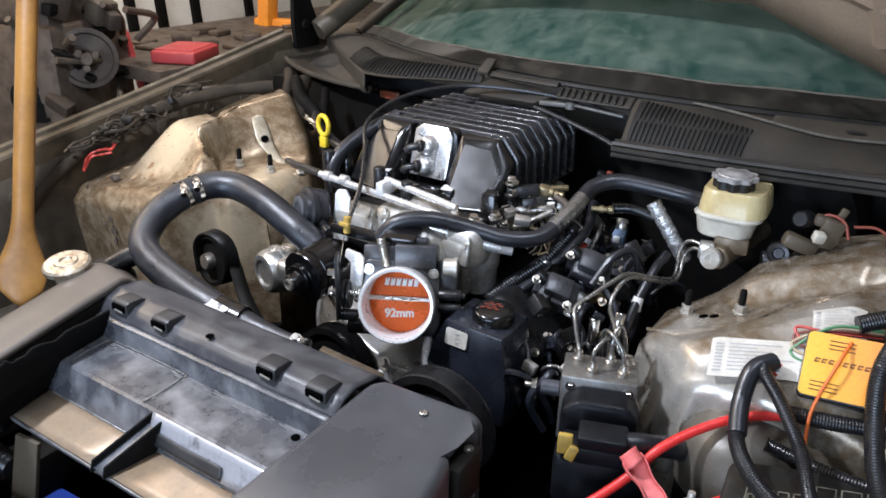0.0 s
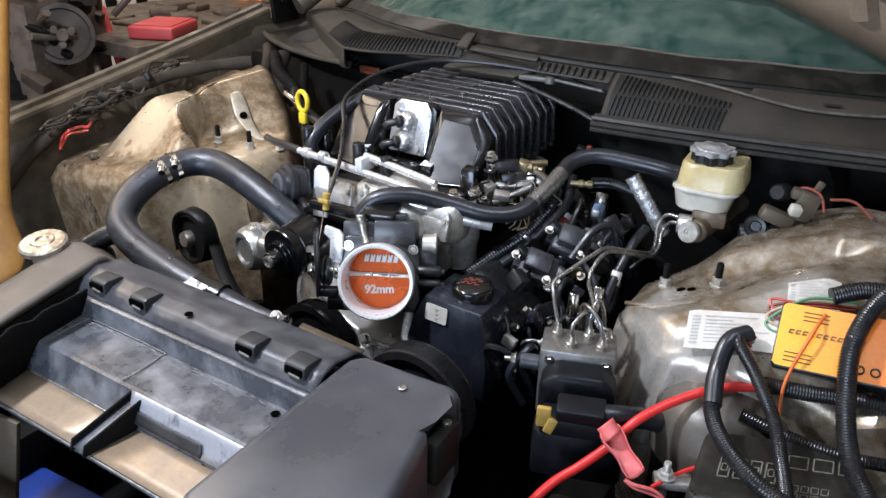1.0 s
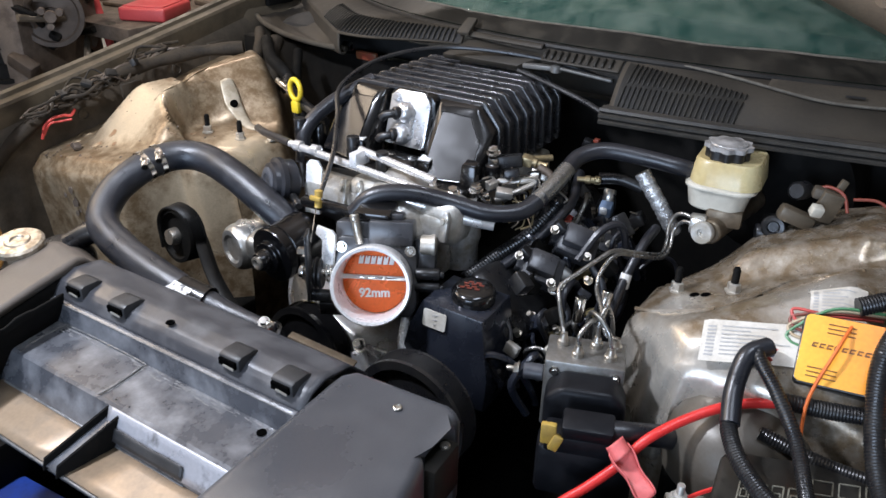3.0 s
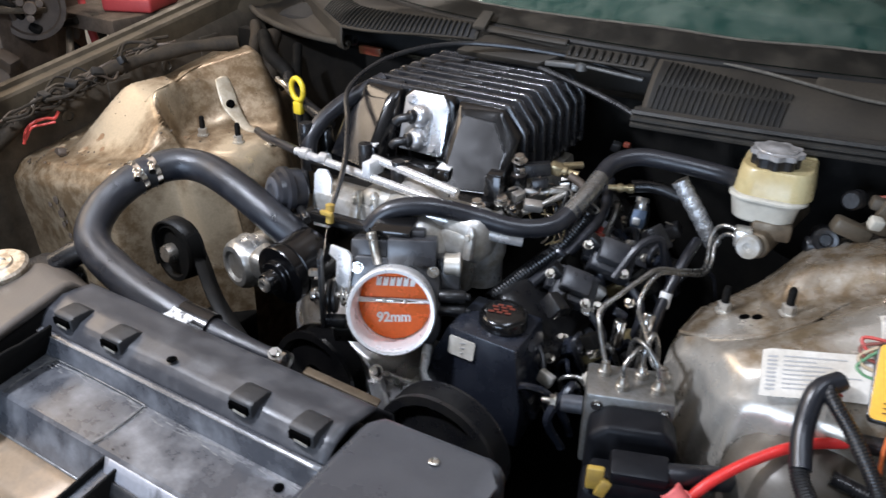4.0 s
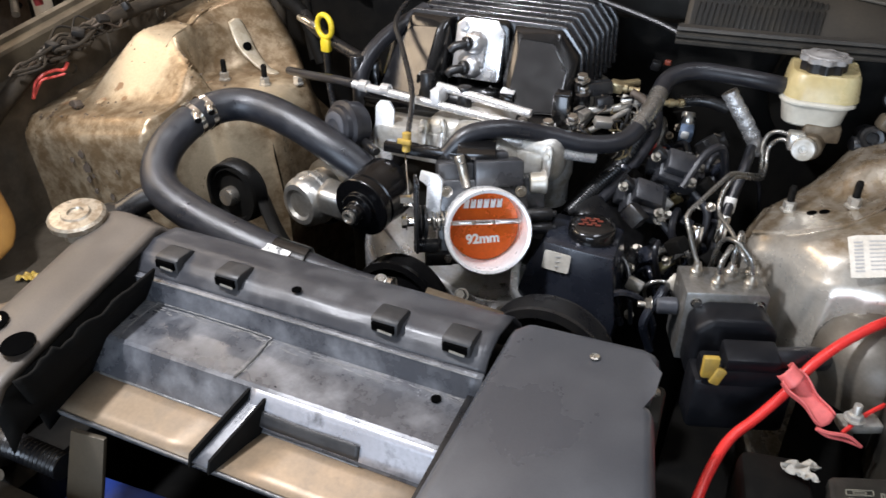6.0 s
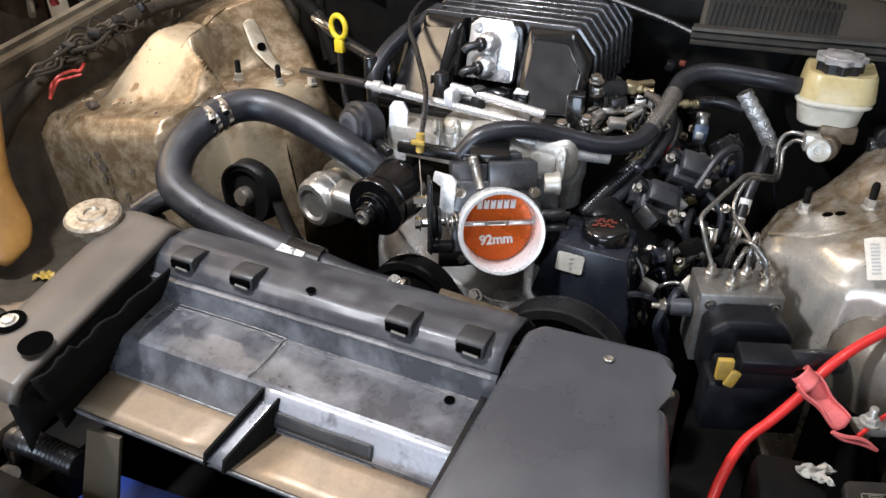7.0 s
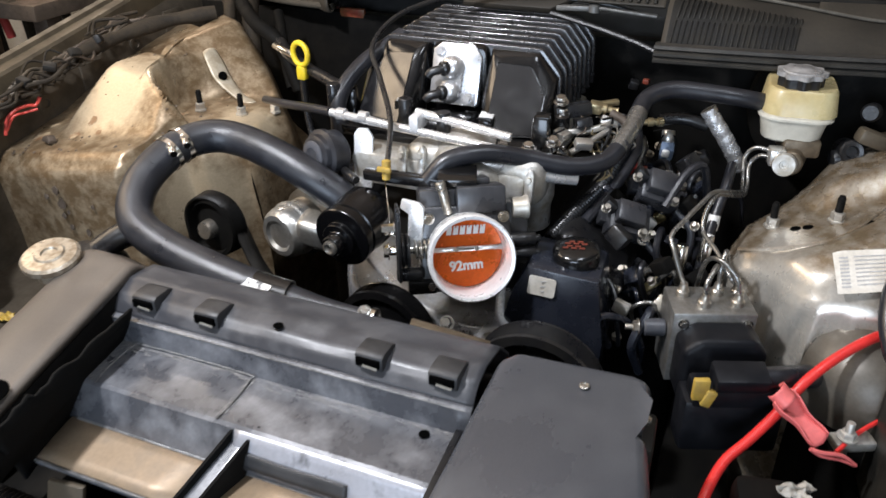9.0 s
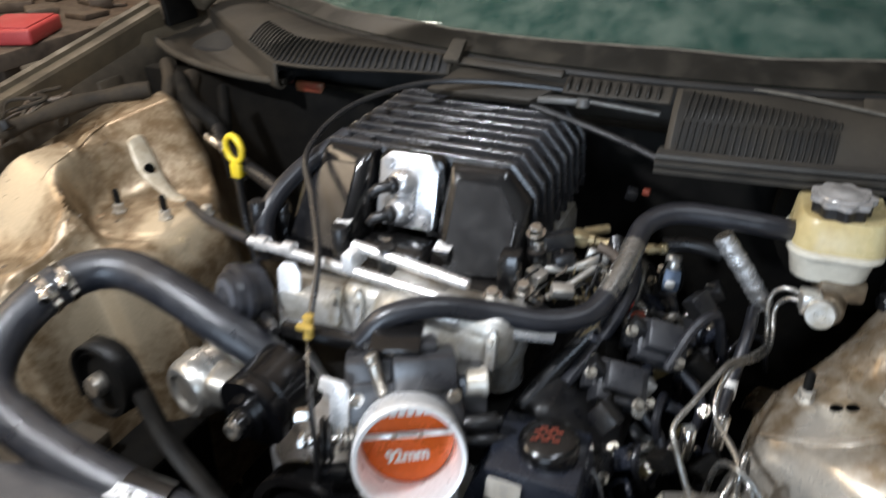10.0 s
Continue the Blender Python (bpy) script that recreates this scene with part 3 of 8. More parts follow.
def tower(side, m):
    xin = 0.358 if side < 0 else 0.394
    span = 0.815 - xin
    def edge(u, v):
        return 0.022 * (1 - sstep(0, 0.05, u)) ** 2 + 0.020 * (1 - sstep(0, 0.06, v)) ** 2
    def f(u, v):
        x = xin + span * u
        y0 = tower_near(side, x)
        y = y0 + (1.405 - y0) * v
        return V((side * x, y, tower_top(x, y, 1.0 if side < 0 else 0.52) - edge(u, v)))
    bm = nb()
    sheet(bm, f, 90, 90)
    # inner wall and front wall, with pressed folds
    def wall_in(u, v):
        p = f(0, u)
        bulge = 0.012 * math.sin(math.pi * min(1, v * 1.3))
        return V((p.x - side * (bulge + 0.02 * v), p.y, p.z - 0.40 * v))
    sheet(bm, wall_in, 90, 18)
    def wall_front(u, v):
        p = f(u, 0)
        fold = 0.0
        if side > 0:
            fold = (0.008 * math.sin(74 * u + 16 * v) + 0.004 * math.sin(131 * u + 9 * v)) * math.exp(-((u - 0.20) / 0.14) ** 2) * math.sin(math.pi * min(1, v * 2.0))
        out = (0.006 * sstep(0.0, 0.30, v) if side > 0 else 0.004 * sstep(0.0, 0.06, v) - 0.050 * v)
        return V((p.x - side * 0.02 * v * (1 - u), p.y - out - fold, p.z - 0.40 * v))
    sheet(bm, wall_front, 90, 30)
    bmesh.ops.remove_doubles(bm, verts=bm.verts, dist=0.0004)
    return part("strut_tower", bm, m, car, "dusty bare-looking pressed metal strut tower", smooth=60)


towers = {}
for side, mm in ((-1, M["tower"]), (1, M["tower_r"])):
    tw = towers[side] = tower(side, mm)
    for x, y in (((0.421, 1.072), (0.500, 1.064), (0.385, 1.118)) if side < 0 else ((0.438, 1.038), (0.511, 1.030), (0.434, 1.106))):
        z = tower_top(x, y, 1.0 if side < 0 else 0.52)
        bm = nb()
        lathe(bm, (side * x, y, z), (0, 0, 1), [(0.011, 0), (0.011, 0.003), (0.0085, 0.004), (0.0085, 0.013), (0.006, 0.0145), (0.0, 0.0145)], 6)
        nut_p = part("strut_nut", bm, M["steel_bright"], tw)
        if (x, y) not in ((0.434, 1.106), (0.385, 1.118)):
            bm = nb()
            prof_s = [(0.0048, 0.010)]
            for k in range(9):
                prof_s += [(0.0052, 0.0145 + 0.0022 * k), (0.0044, 0.0156 + 0.0022 * k)]
            lathe(bm, (side * x, y, z), (0, 0, 1), prof_s + [(0.0036, 0.036), (0.0, 0.0365)], 12)
            part("strut_stud", bm, M["dark_bay"], nut_p)

for pts in (((0.402, 0.984), (0.43, 0.975), (0.47, 0.970), (0.505, 0.975), (0.535, 1.0), (0.555, 1.035), (0.575, 1.062), (0.60, 1.070), (0.65, 1.066)), ((0.44, 0.968), (0.475, 0.962), (0.505, 0.966))):
    bm = nb()
    tube(bm, [(x, y, tower_top(x, y) - 0.0004) for x, y in pts], 0.0030, 8, 6)
    part("weld_seam", bm, M["tower_r"], tw)
for x, y in ((0.466, 1.022), (0.480, 1.022), (0.545, 1.010)):
    bm = nb()
    lathe(bm, (x, y, tower_top(x, y)), (-0.3, 0, 1), [(0.0065, 0), (0.0065, 0.0008), (0.0, 0.0009)], 14)
    part("slot_hole", bm, M["hole"], tw)
bm = nb()
tube(bm, [(-x, y, tower_top(x, y, 1.0) + 0.0003) for x, y in ((0.592, 1.16), (0.585, 1.12), (0.575, 1.085), (0.566, 1.05), (0.560, 1.02), (0.556, 0.995))], 0.0016, 8, 4)
part("pressed_crease", bm, M["tower"], towers[-1])
ridge = towers[-1]
bm = nb()
lathe(bm, (-0.504, 1.141, 0.8985), (0.35, -0.60, 0.72), [(0.008, 0), (0.008, 0.004), (0.006, 0.005), (0.0, 0.003)], 16)
part("hole", bm, M["hole"], ridge)
TONGUE = smooth_line([V((-0.541, 1.160, 0.941)), V((-0.520, 1.150, 0.916)), V((-0.504, 1.142, 0.898)), V((-0.470, 1.134, 0.874)), V((-0.434, 1.128, 0.858))], 6)
def tongue_pt(u, v):
    k = u * (len(TONGUE) - 1)
    i = min(int(k), len(TONGUE) - 2)
    p = TONGUE[i].lerp(TONGUE[i + 1], k - i)
    w = 0.010 + 0.007 * math.sin(math.pi * min(1.0, 0.15 + 1.1 * u)) - 0.006 * sstep(0.9, 1.0, u)
    a = 2 * v - 1
    x, y = p.x + 0.30 * w * a, p.y + w * a
    return V((x, y, max(p.z - 0.004 * a * a, tower_top(-x, y, 1.0) + 0.0015)))
bm = nb()
sheet(bm, tongue_pt, 24, 8)
part("tongue", bm, M["cream_clean"], ridge, "wiped cream pressed tongue behind the strut seat", solid=0.002, smooth=60)
rng0 = random.Random(9)
for k in range(70):
    bm = nb()
    x, y = -rng0.uniform(0.44, 0.77), rng0.uniform(0.868, 1.16)
    lathe(bm, (x, y, tower_top(-x, y, 1.0) + 0.0005), (0, -0.5, 1), [(rng0.uniform(0.0010, 0.0032), 0), (0.0005, 0.0004)], 7)
    part("chip", bm, M["rust"], ridge)

for x, y, r in ((0.735, 0.93, 0.020), (0.655, 0.925, 0.014), (0.63, 0.945, 0.010), (0.70, 0.965, 0.012), (0.60, 0.925, 0.008), (0.755, 0.975, 0.015), (0.52, 1.045, 0.010), (0.50, 1.06, 0.007)):
    bm = nb()
    rim = []
    for k in range(18):
        a = radians(20 * k)
        q = r * (0.55 + 0.6 * rng0.random())
        xx, yy = x + q * math.cos(a), y + 0.7 * q * math.sin(a)
        rim.append(bm.verts.new((-xx, yy, tower_top(xx, yy, 1.0) + 0.0008)))
    mid = bm.verts.new((-x, y, tower_top(x, y, 1.0) + 0.0012))
    for k in range(18):
        bm.faces.new((rim[k], rim[(k + 1) % 18], mid))
    part("rust_patch", bm, M["rust_stain"], ridge, "brown rust patch")

for x, dz, r in ((0.632, 0.030, 0.007), (0.628, 0.055, 0.010), (0.634, 0.078, 0.006), (0.625, 0.100, 0.005), (0.618, 0.070, 0.004), (0.665, 0.045, 0.005), (0.56, 0.060, 0.004), (0.59, 0.11, 0.006)):
    bm = nb()
    yy = tower_near(-1, x) - 0.0075 + 0.050 * dz / 0.40
    z0 = tower_top(x, tower_near(-1, x), 1.0) - 0.020 - dz
    q = [(r * rng0.uniform(0.75, 1.0), 0.0), (r * 0.9, 0.0006), (0.0, 0.0008)]
    lathe(bm, (-x, yy, z0), (0, -1, 0.125), q, 9)
    for vv in bm.verts:
        vv.co.z += (vv.co.z - z0) * rng0.uniform(-0.3, 0.4)
    part("rust_patch", bm, M["rust"], ridge, "brown rust spot")

# bent spring clip left on the apron
bm = nb()
zc = tower_top(0.692, 0.918, 1.0)
prism(bm, [(-0.012, 0.0), (0.012, 0.0), (0.014, 0.006), (0.006, 0.013), (-0.004, 0.011), (-0.013, 0.005)], (-0.692, 0.912, zc - 0.001), (0.95, -0.3, 0), (0, 0.2, 0.98), 0.014, 0.0015)
part("spring_clip", bm, M["rust"], ridge, "rusty bent spring clip")

# fender rails and inner panels
for side in (-1, 1):
    def rail(u, v):
        y = 0.45 + 1.10 * u
        z = 0.868 + 0.140 * u + 0.035 * u * u
        prof = [(0.806, -0.047), (0.8065, -0.026), (0.808, -0.010), (0.812, -0.005), (0.819, -0.004), (0.834, -0.004), (0.837, 0.003), (0.846, 0.006), (0.856, -0.004), (0.872, -0.08), (0.90, -0.40)]
        k = v * (len(prof) - 1)
        i = min(int(k), len(prof) - 2)
        a, b = prof[i], prof[i + 1]
        s = k - i
        bend = 0.03 * (1 - u) ** 2
        return V((side * (a[0] + (b[0] - a[0]) * s - bend), y, z + a[1] + (b[1] - a[1]) * s))
    bm = nb()
    sheet(bm, rail, 40, 20)
    fen = part("fender", bm, M["fender_edge"], car, "dusty tan front fender with its folded inner edge", smooth=30)
    bm = nb()
    def inner(u, v):
        y = 0.45 + 1.10 * u
        z = 0.868 + 0.140 * u + 0.035 * u * u
        rib = 0.004 * sstep(0.2, 0.35, math.sin(38 * u)) * sstep(0.1, 0.3, v) * (1 - sstep(0.75, 0.95, v))
        return V((side * (0.806 - 0.010 * sstep(0, 0.1, v) - 0.03 * (1 - u) ** 2 - rib), y, z - 0.047 - 0.27 * v))
    sheet(bm, inner, 90, 16)
    part("inner_fender", bm, M["fender_inner"], car, "dusty dark pressed inner fender panel", smooth=40)
    for k in range(7):
        y = 0.62 + 0.125 * k
        u = (y - 0.45) / 1.10
        z = 0.868 + 0.140 * u + 0.035 * u * u
        bm = nb()
        b2 = 0.03 * (1 - u) ** 2
        if k % 2:
            lathe(bm, (side * (0.798 - b2), y, z - 0.085), (-side, 0, 0), [(0.014, 0), (0.014, 0.004), (0.009, 0.005), (0.008, 0.001)], 18)
        else:
            box(bm, (side * (0.797 - b2), y, z - 0.09), (0.008, 0.055, 0.05), bevel=0.003)
        part("pressing", bm, M["fender_inner"], fen)

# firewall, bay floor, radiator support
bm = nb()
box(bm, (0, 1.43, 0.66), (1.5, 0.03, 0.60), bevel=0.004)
part("firewall", bm, M["dark_bay"], car, "firewall with deep shade put into its colour")
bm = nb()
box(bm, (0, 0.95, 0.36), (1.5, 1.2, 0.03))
part("undertray", bm, M["dark_bay"], car, "undertray darkened to stand for deep shade")
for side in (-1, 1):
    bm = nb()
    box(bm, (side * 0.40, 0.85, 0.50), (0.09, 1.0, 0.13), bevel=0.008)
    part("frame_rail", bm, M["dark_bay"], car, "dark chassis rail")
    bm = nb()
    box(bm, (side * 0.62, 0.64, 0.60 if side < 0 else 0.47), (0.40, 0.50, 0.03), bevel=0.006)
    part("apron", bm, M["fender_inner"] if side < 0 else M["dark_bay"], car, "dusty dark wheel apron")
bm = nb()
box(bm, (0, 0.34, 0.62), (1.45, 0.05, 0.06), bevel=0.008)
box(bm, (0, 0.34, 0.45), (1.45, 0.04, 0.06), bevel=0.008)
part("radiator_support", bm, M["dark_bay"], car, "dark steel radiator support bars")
bm = nb()
sheet(bm, lambda u, v: V((-0.95 + 1.9 * u, 0.02 + 0.25 * v + 0.35 * (2 * u - 1) ** 4, 0.30 + 0.36 * v)), 30, 6)
part("bumper", bm, M["body_paint"], car, "dusty tan front bumper skin", solid=0.01)
for side in (-1, 1):
    for yy in (0.55, 3.2):
        bm = nb()
        lathe(bm, (side * 0.70, yy, 0.31), (side, 0, 0), [(0.17, 0.0), (0.17, 0.01), (0.28, 0.0), (0.31, 0.03), (0.31, 0.17), (0.28, 0.20), (0.20, 0.19), (0.19, 0.15), (0.05, 0.14)], 36)
        part("tyre", bm, M["soft_rubber"], car, "dusty black tyre")
    bm = nb()
    box(bm, (side * 0.86, 2.45, 0.65), (0.12, 2.0, 0.75), bevel=0.04)
    part("door_side", bm, M["body_paint"], car, "tan body side")
    bm = nb()
    rod(bm, (side * 0.78, 1.62, 1.04), (side * 0.60, 2.25, 1.42), 0.03)
    part("roof_pillar", bm, M["body_paint"], car)
bm = nb()
sheet(bm, lambda u, v: V((-0.62 + 1.24 * u, 2.22 + 1.5 * v, 1.42 + 0.03 * math.sin(math.pi * u) - 0.25 * v * v)), 12, 10)
part("roof", bm, M["body_paint"], car, solid=0.03)
bm = nb()
box(bm, (0, 1.75, 0.92), (1.45, 0.55, 0.16), bevel=0.05)
box(bm, (0, 2.6, 0.6), (1.4, 1.8, 0.3), bevel=0.05)
part("cabin_trim", bm, M["seat"], car, "dark dashboard and cabin trim")

# wheel arch bulge in front of the driver's side tower
bm = nb()
lathe(bm, (0.578, 0.897, 0.36), (0, 0, 1), [(0.0895, 0.338), (0.0900, 0.342), (0.090, 0.365), (0.0885, 0.385), (0.083, 0.403), (0.072, 0.419), (0.056, 0.431), (0.032, 0.439), (0.0, 0.441)], 44)
part("canister", bm, M["dome_grey"], car, "rounded dull grey pressed dome")
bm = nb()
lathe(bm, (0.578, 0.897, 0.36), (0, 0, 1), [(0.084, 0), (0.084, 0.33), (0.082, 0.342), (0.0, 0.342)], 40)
part("canister_skirt", bm, M["dark_bay"], car, "drum below the dome, blackened for shade")

def flat_scrap(name, c, w, h, turn, m, lbl, cat, seed):
    bm = nb()
    R = rot(0, 0, turn)
    sheet(bm, lambda u, v: V(c) + R @ V(((u - 0.5) * w * (1 - 0.25 * v), (v - 0.5) * h + 0.12 * h * math.sin(5 * u), 0.004 + 0.012 * abs(noise.noise(V((3 * u, 3 * v, seed)))))), 12, 10)
    alone(name, bm, m, lbl, cat, solid=0.0015)


flat_scrap("yellow_tag", (-0.648, 0.70, 0.615), 0.035, 0.022, 20, M["dirty_yellow"], "small dirty yellow plastic tag lying on the apron", "tag", 1.5)
flat_scrap("oily_rag", (-0.585, 0.617, 0.615), 0.10, 0.07, -25, M["hood_tan"], "crumpled tan rag lying on the apron", "rag", 4.5)

# ---------------------------------------------------------------- windshield, cowl, hood
shield = thing("windshield", (0, 1.42, 1.06), "dusty green-tinted windshield with grimy lower edge", "windshield")


def glass_base(x):
    xc = max(x, -0.50)
    return 1.303 - 0.197 * xc + 0.69 * xc * xc + 0.887 * (xc - x), 1.071 - 0.09 * (x - 0.08) ** 2


def glass_pt(u, v):
    x = -0.80 + 1.60 * u
    y, z = glass_base(x)
    return V((x * (1 - 0.12 * v), y + 0.80 * v, z + 0.40 * v - 0.05 * v * v))


bm = nb()
sheet(bm, glass_pt, 30, 14)
pane = part("pane", bm, M["glass"], shield, solid=0.005)
pane.visible_shadow = False
for u0, sx in ((0.0, -0.022), (1.0, 0.022)):
    bm = nb()
    tube(bm, [glass_pt(u0, k / 8) + V((sx, 0.0, -0.004)) for k in range(9)], 0.026, 12, 2)
    part("pillar_trim", bm, M["cowl"], shield, "dark pillar trim")
bm = nb()
tube(bm, [glass_pt(i / 14, 0.0) + V((0, -0.004, 0.001)) for i in range(15)], 0.006, 8, 3)
part("rubber_edge", bm, M["soft_rubber"], shield)

bm = nb()
sheet(bm, lambda u, v: glass_pt(u, 0.005 + (0.046 + 0.045 * max(0, u - 0.4) + 0.010 * noise.noise(V((9 * u, 0, 2)))) * v) + V((0, -0.003, 0.0055)), 60, 3)
part("dark_border", bm, M["border"], shield, "dusty black border band")
bm = nb()
sheet(bm, lambda u, v: glass_pt(u, 0.005 + (0.046 + 0.045 * max(0, u - 0.4) + 0.010 * noise.noise(V((9 * u, 0, 2)))) * (0.90 + 0.10 * v + 0.05 * noise.noise(V((40 * u, 3, 2))))) + V((0, -0.0035, 0.0062)), 120, 2)
part("dust_line", bm, M["dust_line"], shield, "pale line of dust along the border")

cowl = thing("cowl_panel", (0, 1.3, 1.0), "dusty black plastic cowl panel with slotted vents, split in the middle", "cowl panel")


def cowl_front(x):
    if x < 0.10:
        return 1.27 - 0.10 * x + 0.20 * x * x + 0.50 * max(0.0, -0.40 - x), 1.020 + 0.034 * sstep(-0.42, -0.02, x)
    return 1.212 + 0.165 * x * x, 0.996


def cowl_pt(x, v, lift=0.0):
    y0, z0 = cowl_front(x)
    y1, z1 = glass_base(x)
    hump = 0.012 * math.sin(math.pi * v)
    return V((x, y0 + (y1 - 0.004 - y0) * v, z0 + (z1 - z0) * v + hump + lift))


def cowl_part(x0, x1, name, v0=0.0):
    bm = nb()
    sheet(bm, lambda u, v: cowl_pt(x0 + (x1 - x0) * u, v0 + (1 - v0) * v), 40, 14)
    return part(name, bm, M["cowl"], cowl, solid=0.004)


left_cowl = cowl_part(-0.80, -0.065, "cowl_side")
mid_cowl = cowl_part(-0.058, 0.098, "cowl_middle", 0.30)
mid_strip = cowl_part(0.102, 0.236, "cowl_strip", 0.62)
right_cowl = cowl_part(0.240, 0.76, "cowl_side")
for half, xs, va, vb in ((left_cowl, [-0.515 + 0.0120 * i for i in range(37)], 0.04, 0.46), (mid_strip, [0.108 + 0.0125 * i for i in range(10)], 0.66, 0.86)):
    for x in xs:
        bm = nb()
        tube(bm, [cowl_pt(x, va + (vb - va) * k / 4, 0.001 if k in (0, 4) else 0.0035) for k in range(5)], 0.0028, 6, 3)
        part("slat", bm, M["vent_slat"], half)
for i in range(23):
    x = 0.252 + 0.0078 * i
    top = 0.86 - 0.0155 * i
    for va, vb in ((0.08, 0.40), (0.45, top)):
        if vb - va < 0.05:
            continue
        bm = nb()
        tube(bm, [cowl_pt(x + 0.010 * va, va, 0.0006), cowl_pt(x + 0.010 * (va * 0.7 + vb * 0.3), va * 0.8 + vb * 0.2, 0.0032), cowl_pt(x + 0.010 * (va * 0.3 + vb * 0.7), va * 0.2 + vb * 0.8, 0.0032), cowl_pt(x + 0.010 * vb, vb, 0.0006)], 0.0016, 6, 3)
        part("slat", bm, M["vent_slat"], right_cowl)
bm = nb()
sheet(bm, lambda u, v: cowl_pt(-0.52 + 0.45 * u, 0.03 + 0.44 * v, 0.0006), 30, 4)
part("vent_screen", bm, M["seat"], left_cowl)
bm = nb()
sheet(bm, lambda u, v: cowl_pt(0.247 + 0.180 * u, 0.09 + (0.80 - 0.36 * u) * v, 0.0006), 20, 8)
part("vent_screen", bm, M["vent_slat"], right_cowl)
# drop wall and gutter lip on the passenger side
def lip_edge(u):
    x = -0.80 + 0.405 * u
    return V((x, 1.362 + 0.02 * (x + 0.40) + 1.02 * (x + 0.405) ** 2, 0.980))


bm = nb()
def gutter(u, v):
    a = lip_edge(u)
    yb, zb = cowl_front(a.x)
    b = V((a.x, yb + 0.004, zb))
    low = b + V((0, -0.002, -0.030))
    if v < 0.6:
        p = a.lerp(low, v / 0.6)
        p.z += -0.010 * math.sin(math.pi * v / 0.6) + 0.004 * math.exp(-((v - 0.22) / 0.05) ** 2)
        return p
    return low.lerp(b, (v - 0.6) / 0.4)
sheet(bm, gutter, 40, 20)
gut = part("gutter", bm, M["cowl"], left_cowl, "dusty black plastic gutter lip", solid=0.003)
bm = nb()
tube(bm, [lip_edge(k / 12) + V((0, 0, 0.003)) for k in range(13)], 0.0065, 10, 3)
part("rubber_seal", bm, M["corner_panel"], gut, "dusty grey rubber seal along the lip")
bm = nb()
lathe(bm, (-0.398, 1.385, 0.984), (1, 0, 0), [(0.004, -0.02), (0.010, -0.02), (0.010, 0.0), (0.006, 0.001), (0.006, -0.015)], 18)
part("drain_tube", bm, M["black_plastic"], gut)
bm = nb()
box(bm, (-0.385, 1.420, 0.952), (0.055, 0.010, 0.034), (6, 0, 0), 0.003)
part("reflector", bm, M["reflector_red"], left_cowl, "dull red and amber plastic tab")
# pale trim line and the faded corner panel on the driver's side
def trim_v(x):
    return 0.98 - 0.46 * sstep(0.30, 0.56, x) + 0.10 * sstep(0.58, 0.75, x)


bm = nb()
tube(bm, [cowl_pt(0.24 + 0.51 * k / 20, trim_v(0.24 + 0.51 * k / 20), 0.004) for k in range(21)], 0.0024, 8, 2)
part("trim_edge", bm, M["dust_line"], right_cowl, "pale dusty trim edge")
bm = nb()
sheet(bm, lambda u, v: cowl_pt(0.45 + 0.30 * u, trim_v(0.45 + 0.30 * u) + 0.03 + (0.95 - trim_v(0.45 + 0.30 * u)) * v, 0.003), 24, 6)
cpan = part("corner_panel", bm, M["corner_panel"], right_cowl, "faded grey plastic corner panel", solid=0.003)
bm = nb()
sheet(bm, lambda u, v: cowl_pt(0.555 + 0.026 * u, trim_v(0.56) + 0.10 + 0.05 * v, 0.0068), 6, 2)
part("slot", bm, M["seat"], cpan)
bm = nb()
tube(bm, [cowl_pt(-0.05 + 0.28 * k / 10, 0.97, 0.003) for k in range(11)], 0.0022, 8, 2)
part("trim_edge", bm, M["dust_line"], mid_cowl, "pale dusty trim edge")
# joint clip and torn bracket in the middle
bm = nb()
prism(bm, [(-0.012, -0.02), (0.012, -0.02), (0.010, 0.02), (-0.010, 0.02)], cowl_pt(-0.062, 0.6, 0.004), (1, 0, 0), (0, 0.85, 0.5), 0.008, 0.002)
part("joint_clip", bm, M["corner_panel"], mid_cowl)


def seal_strip(x0, x1, lbl):
    bm = nb()
    prof = [(-0.016, -0.016), (-0.023, -0.013), (-0.024, -0.009), (-0.018, -0.006), (-0.024, -0.003), (-0.0245, 0.001), (-0.018, 0.004), (-0.023, 0.007), (-0.021, 0.0115), (-0.013, 0.010), (-0.006, 0.0125), (0.003, 0.008), (0.012, 0.009), (0.014, -0.010)]
    rings = []
    for i in range(31):
        x = x0 + (x1 - x0) * i / 30
        y, z = cowl_front(x)
        rings.append([bm.verts.new((x, y + 0.006 + a, z + 0.002 + b)) for a, b in prof])
    for p, q in zip(rings, rings[1:]):
        for k in range(len(prof)):
            j = (k + 1) % len(prof)
            bm.faces.new((p[k], p[j], q[j], q[k]))
    bm.faces.new(rings[0])
    bm.faces.new(list(reversed(rings[-1])))
    return part("rubber_seal", bm, M["seal_rubber"], cowl, lbl, smooth=25)


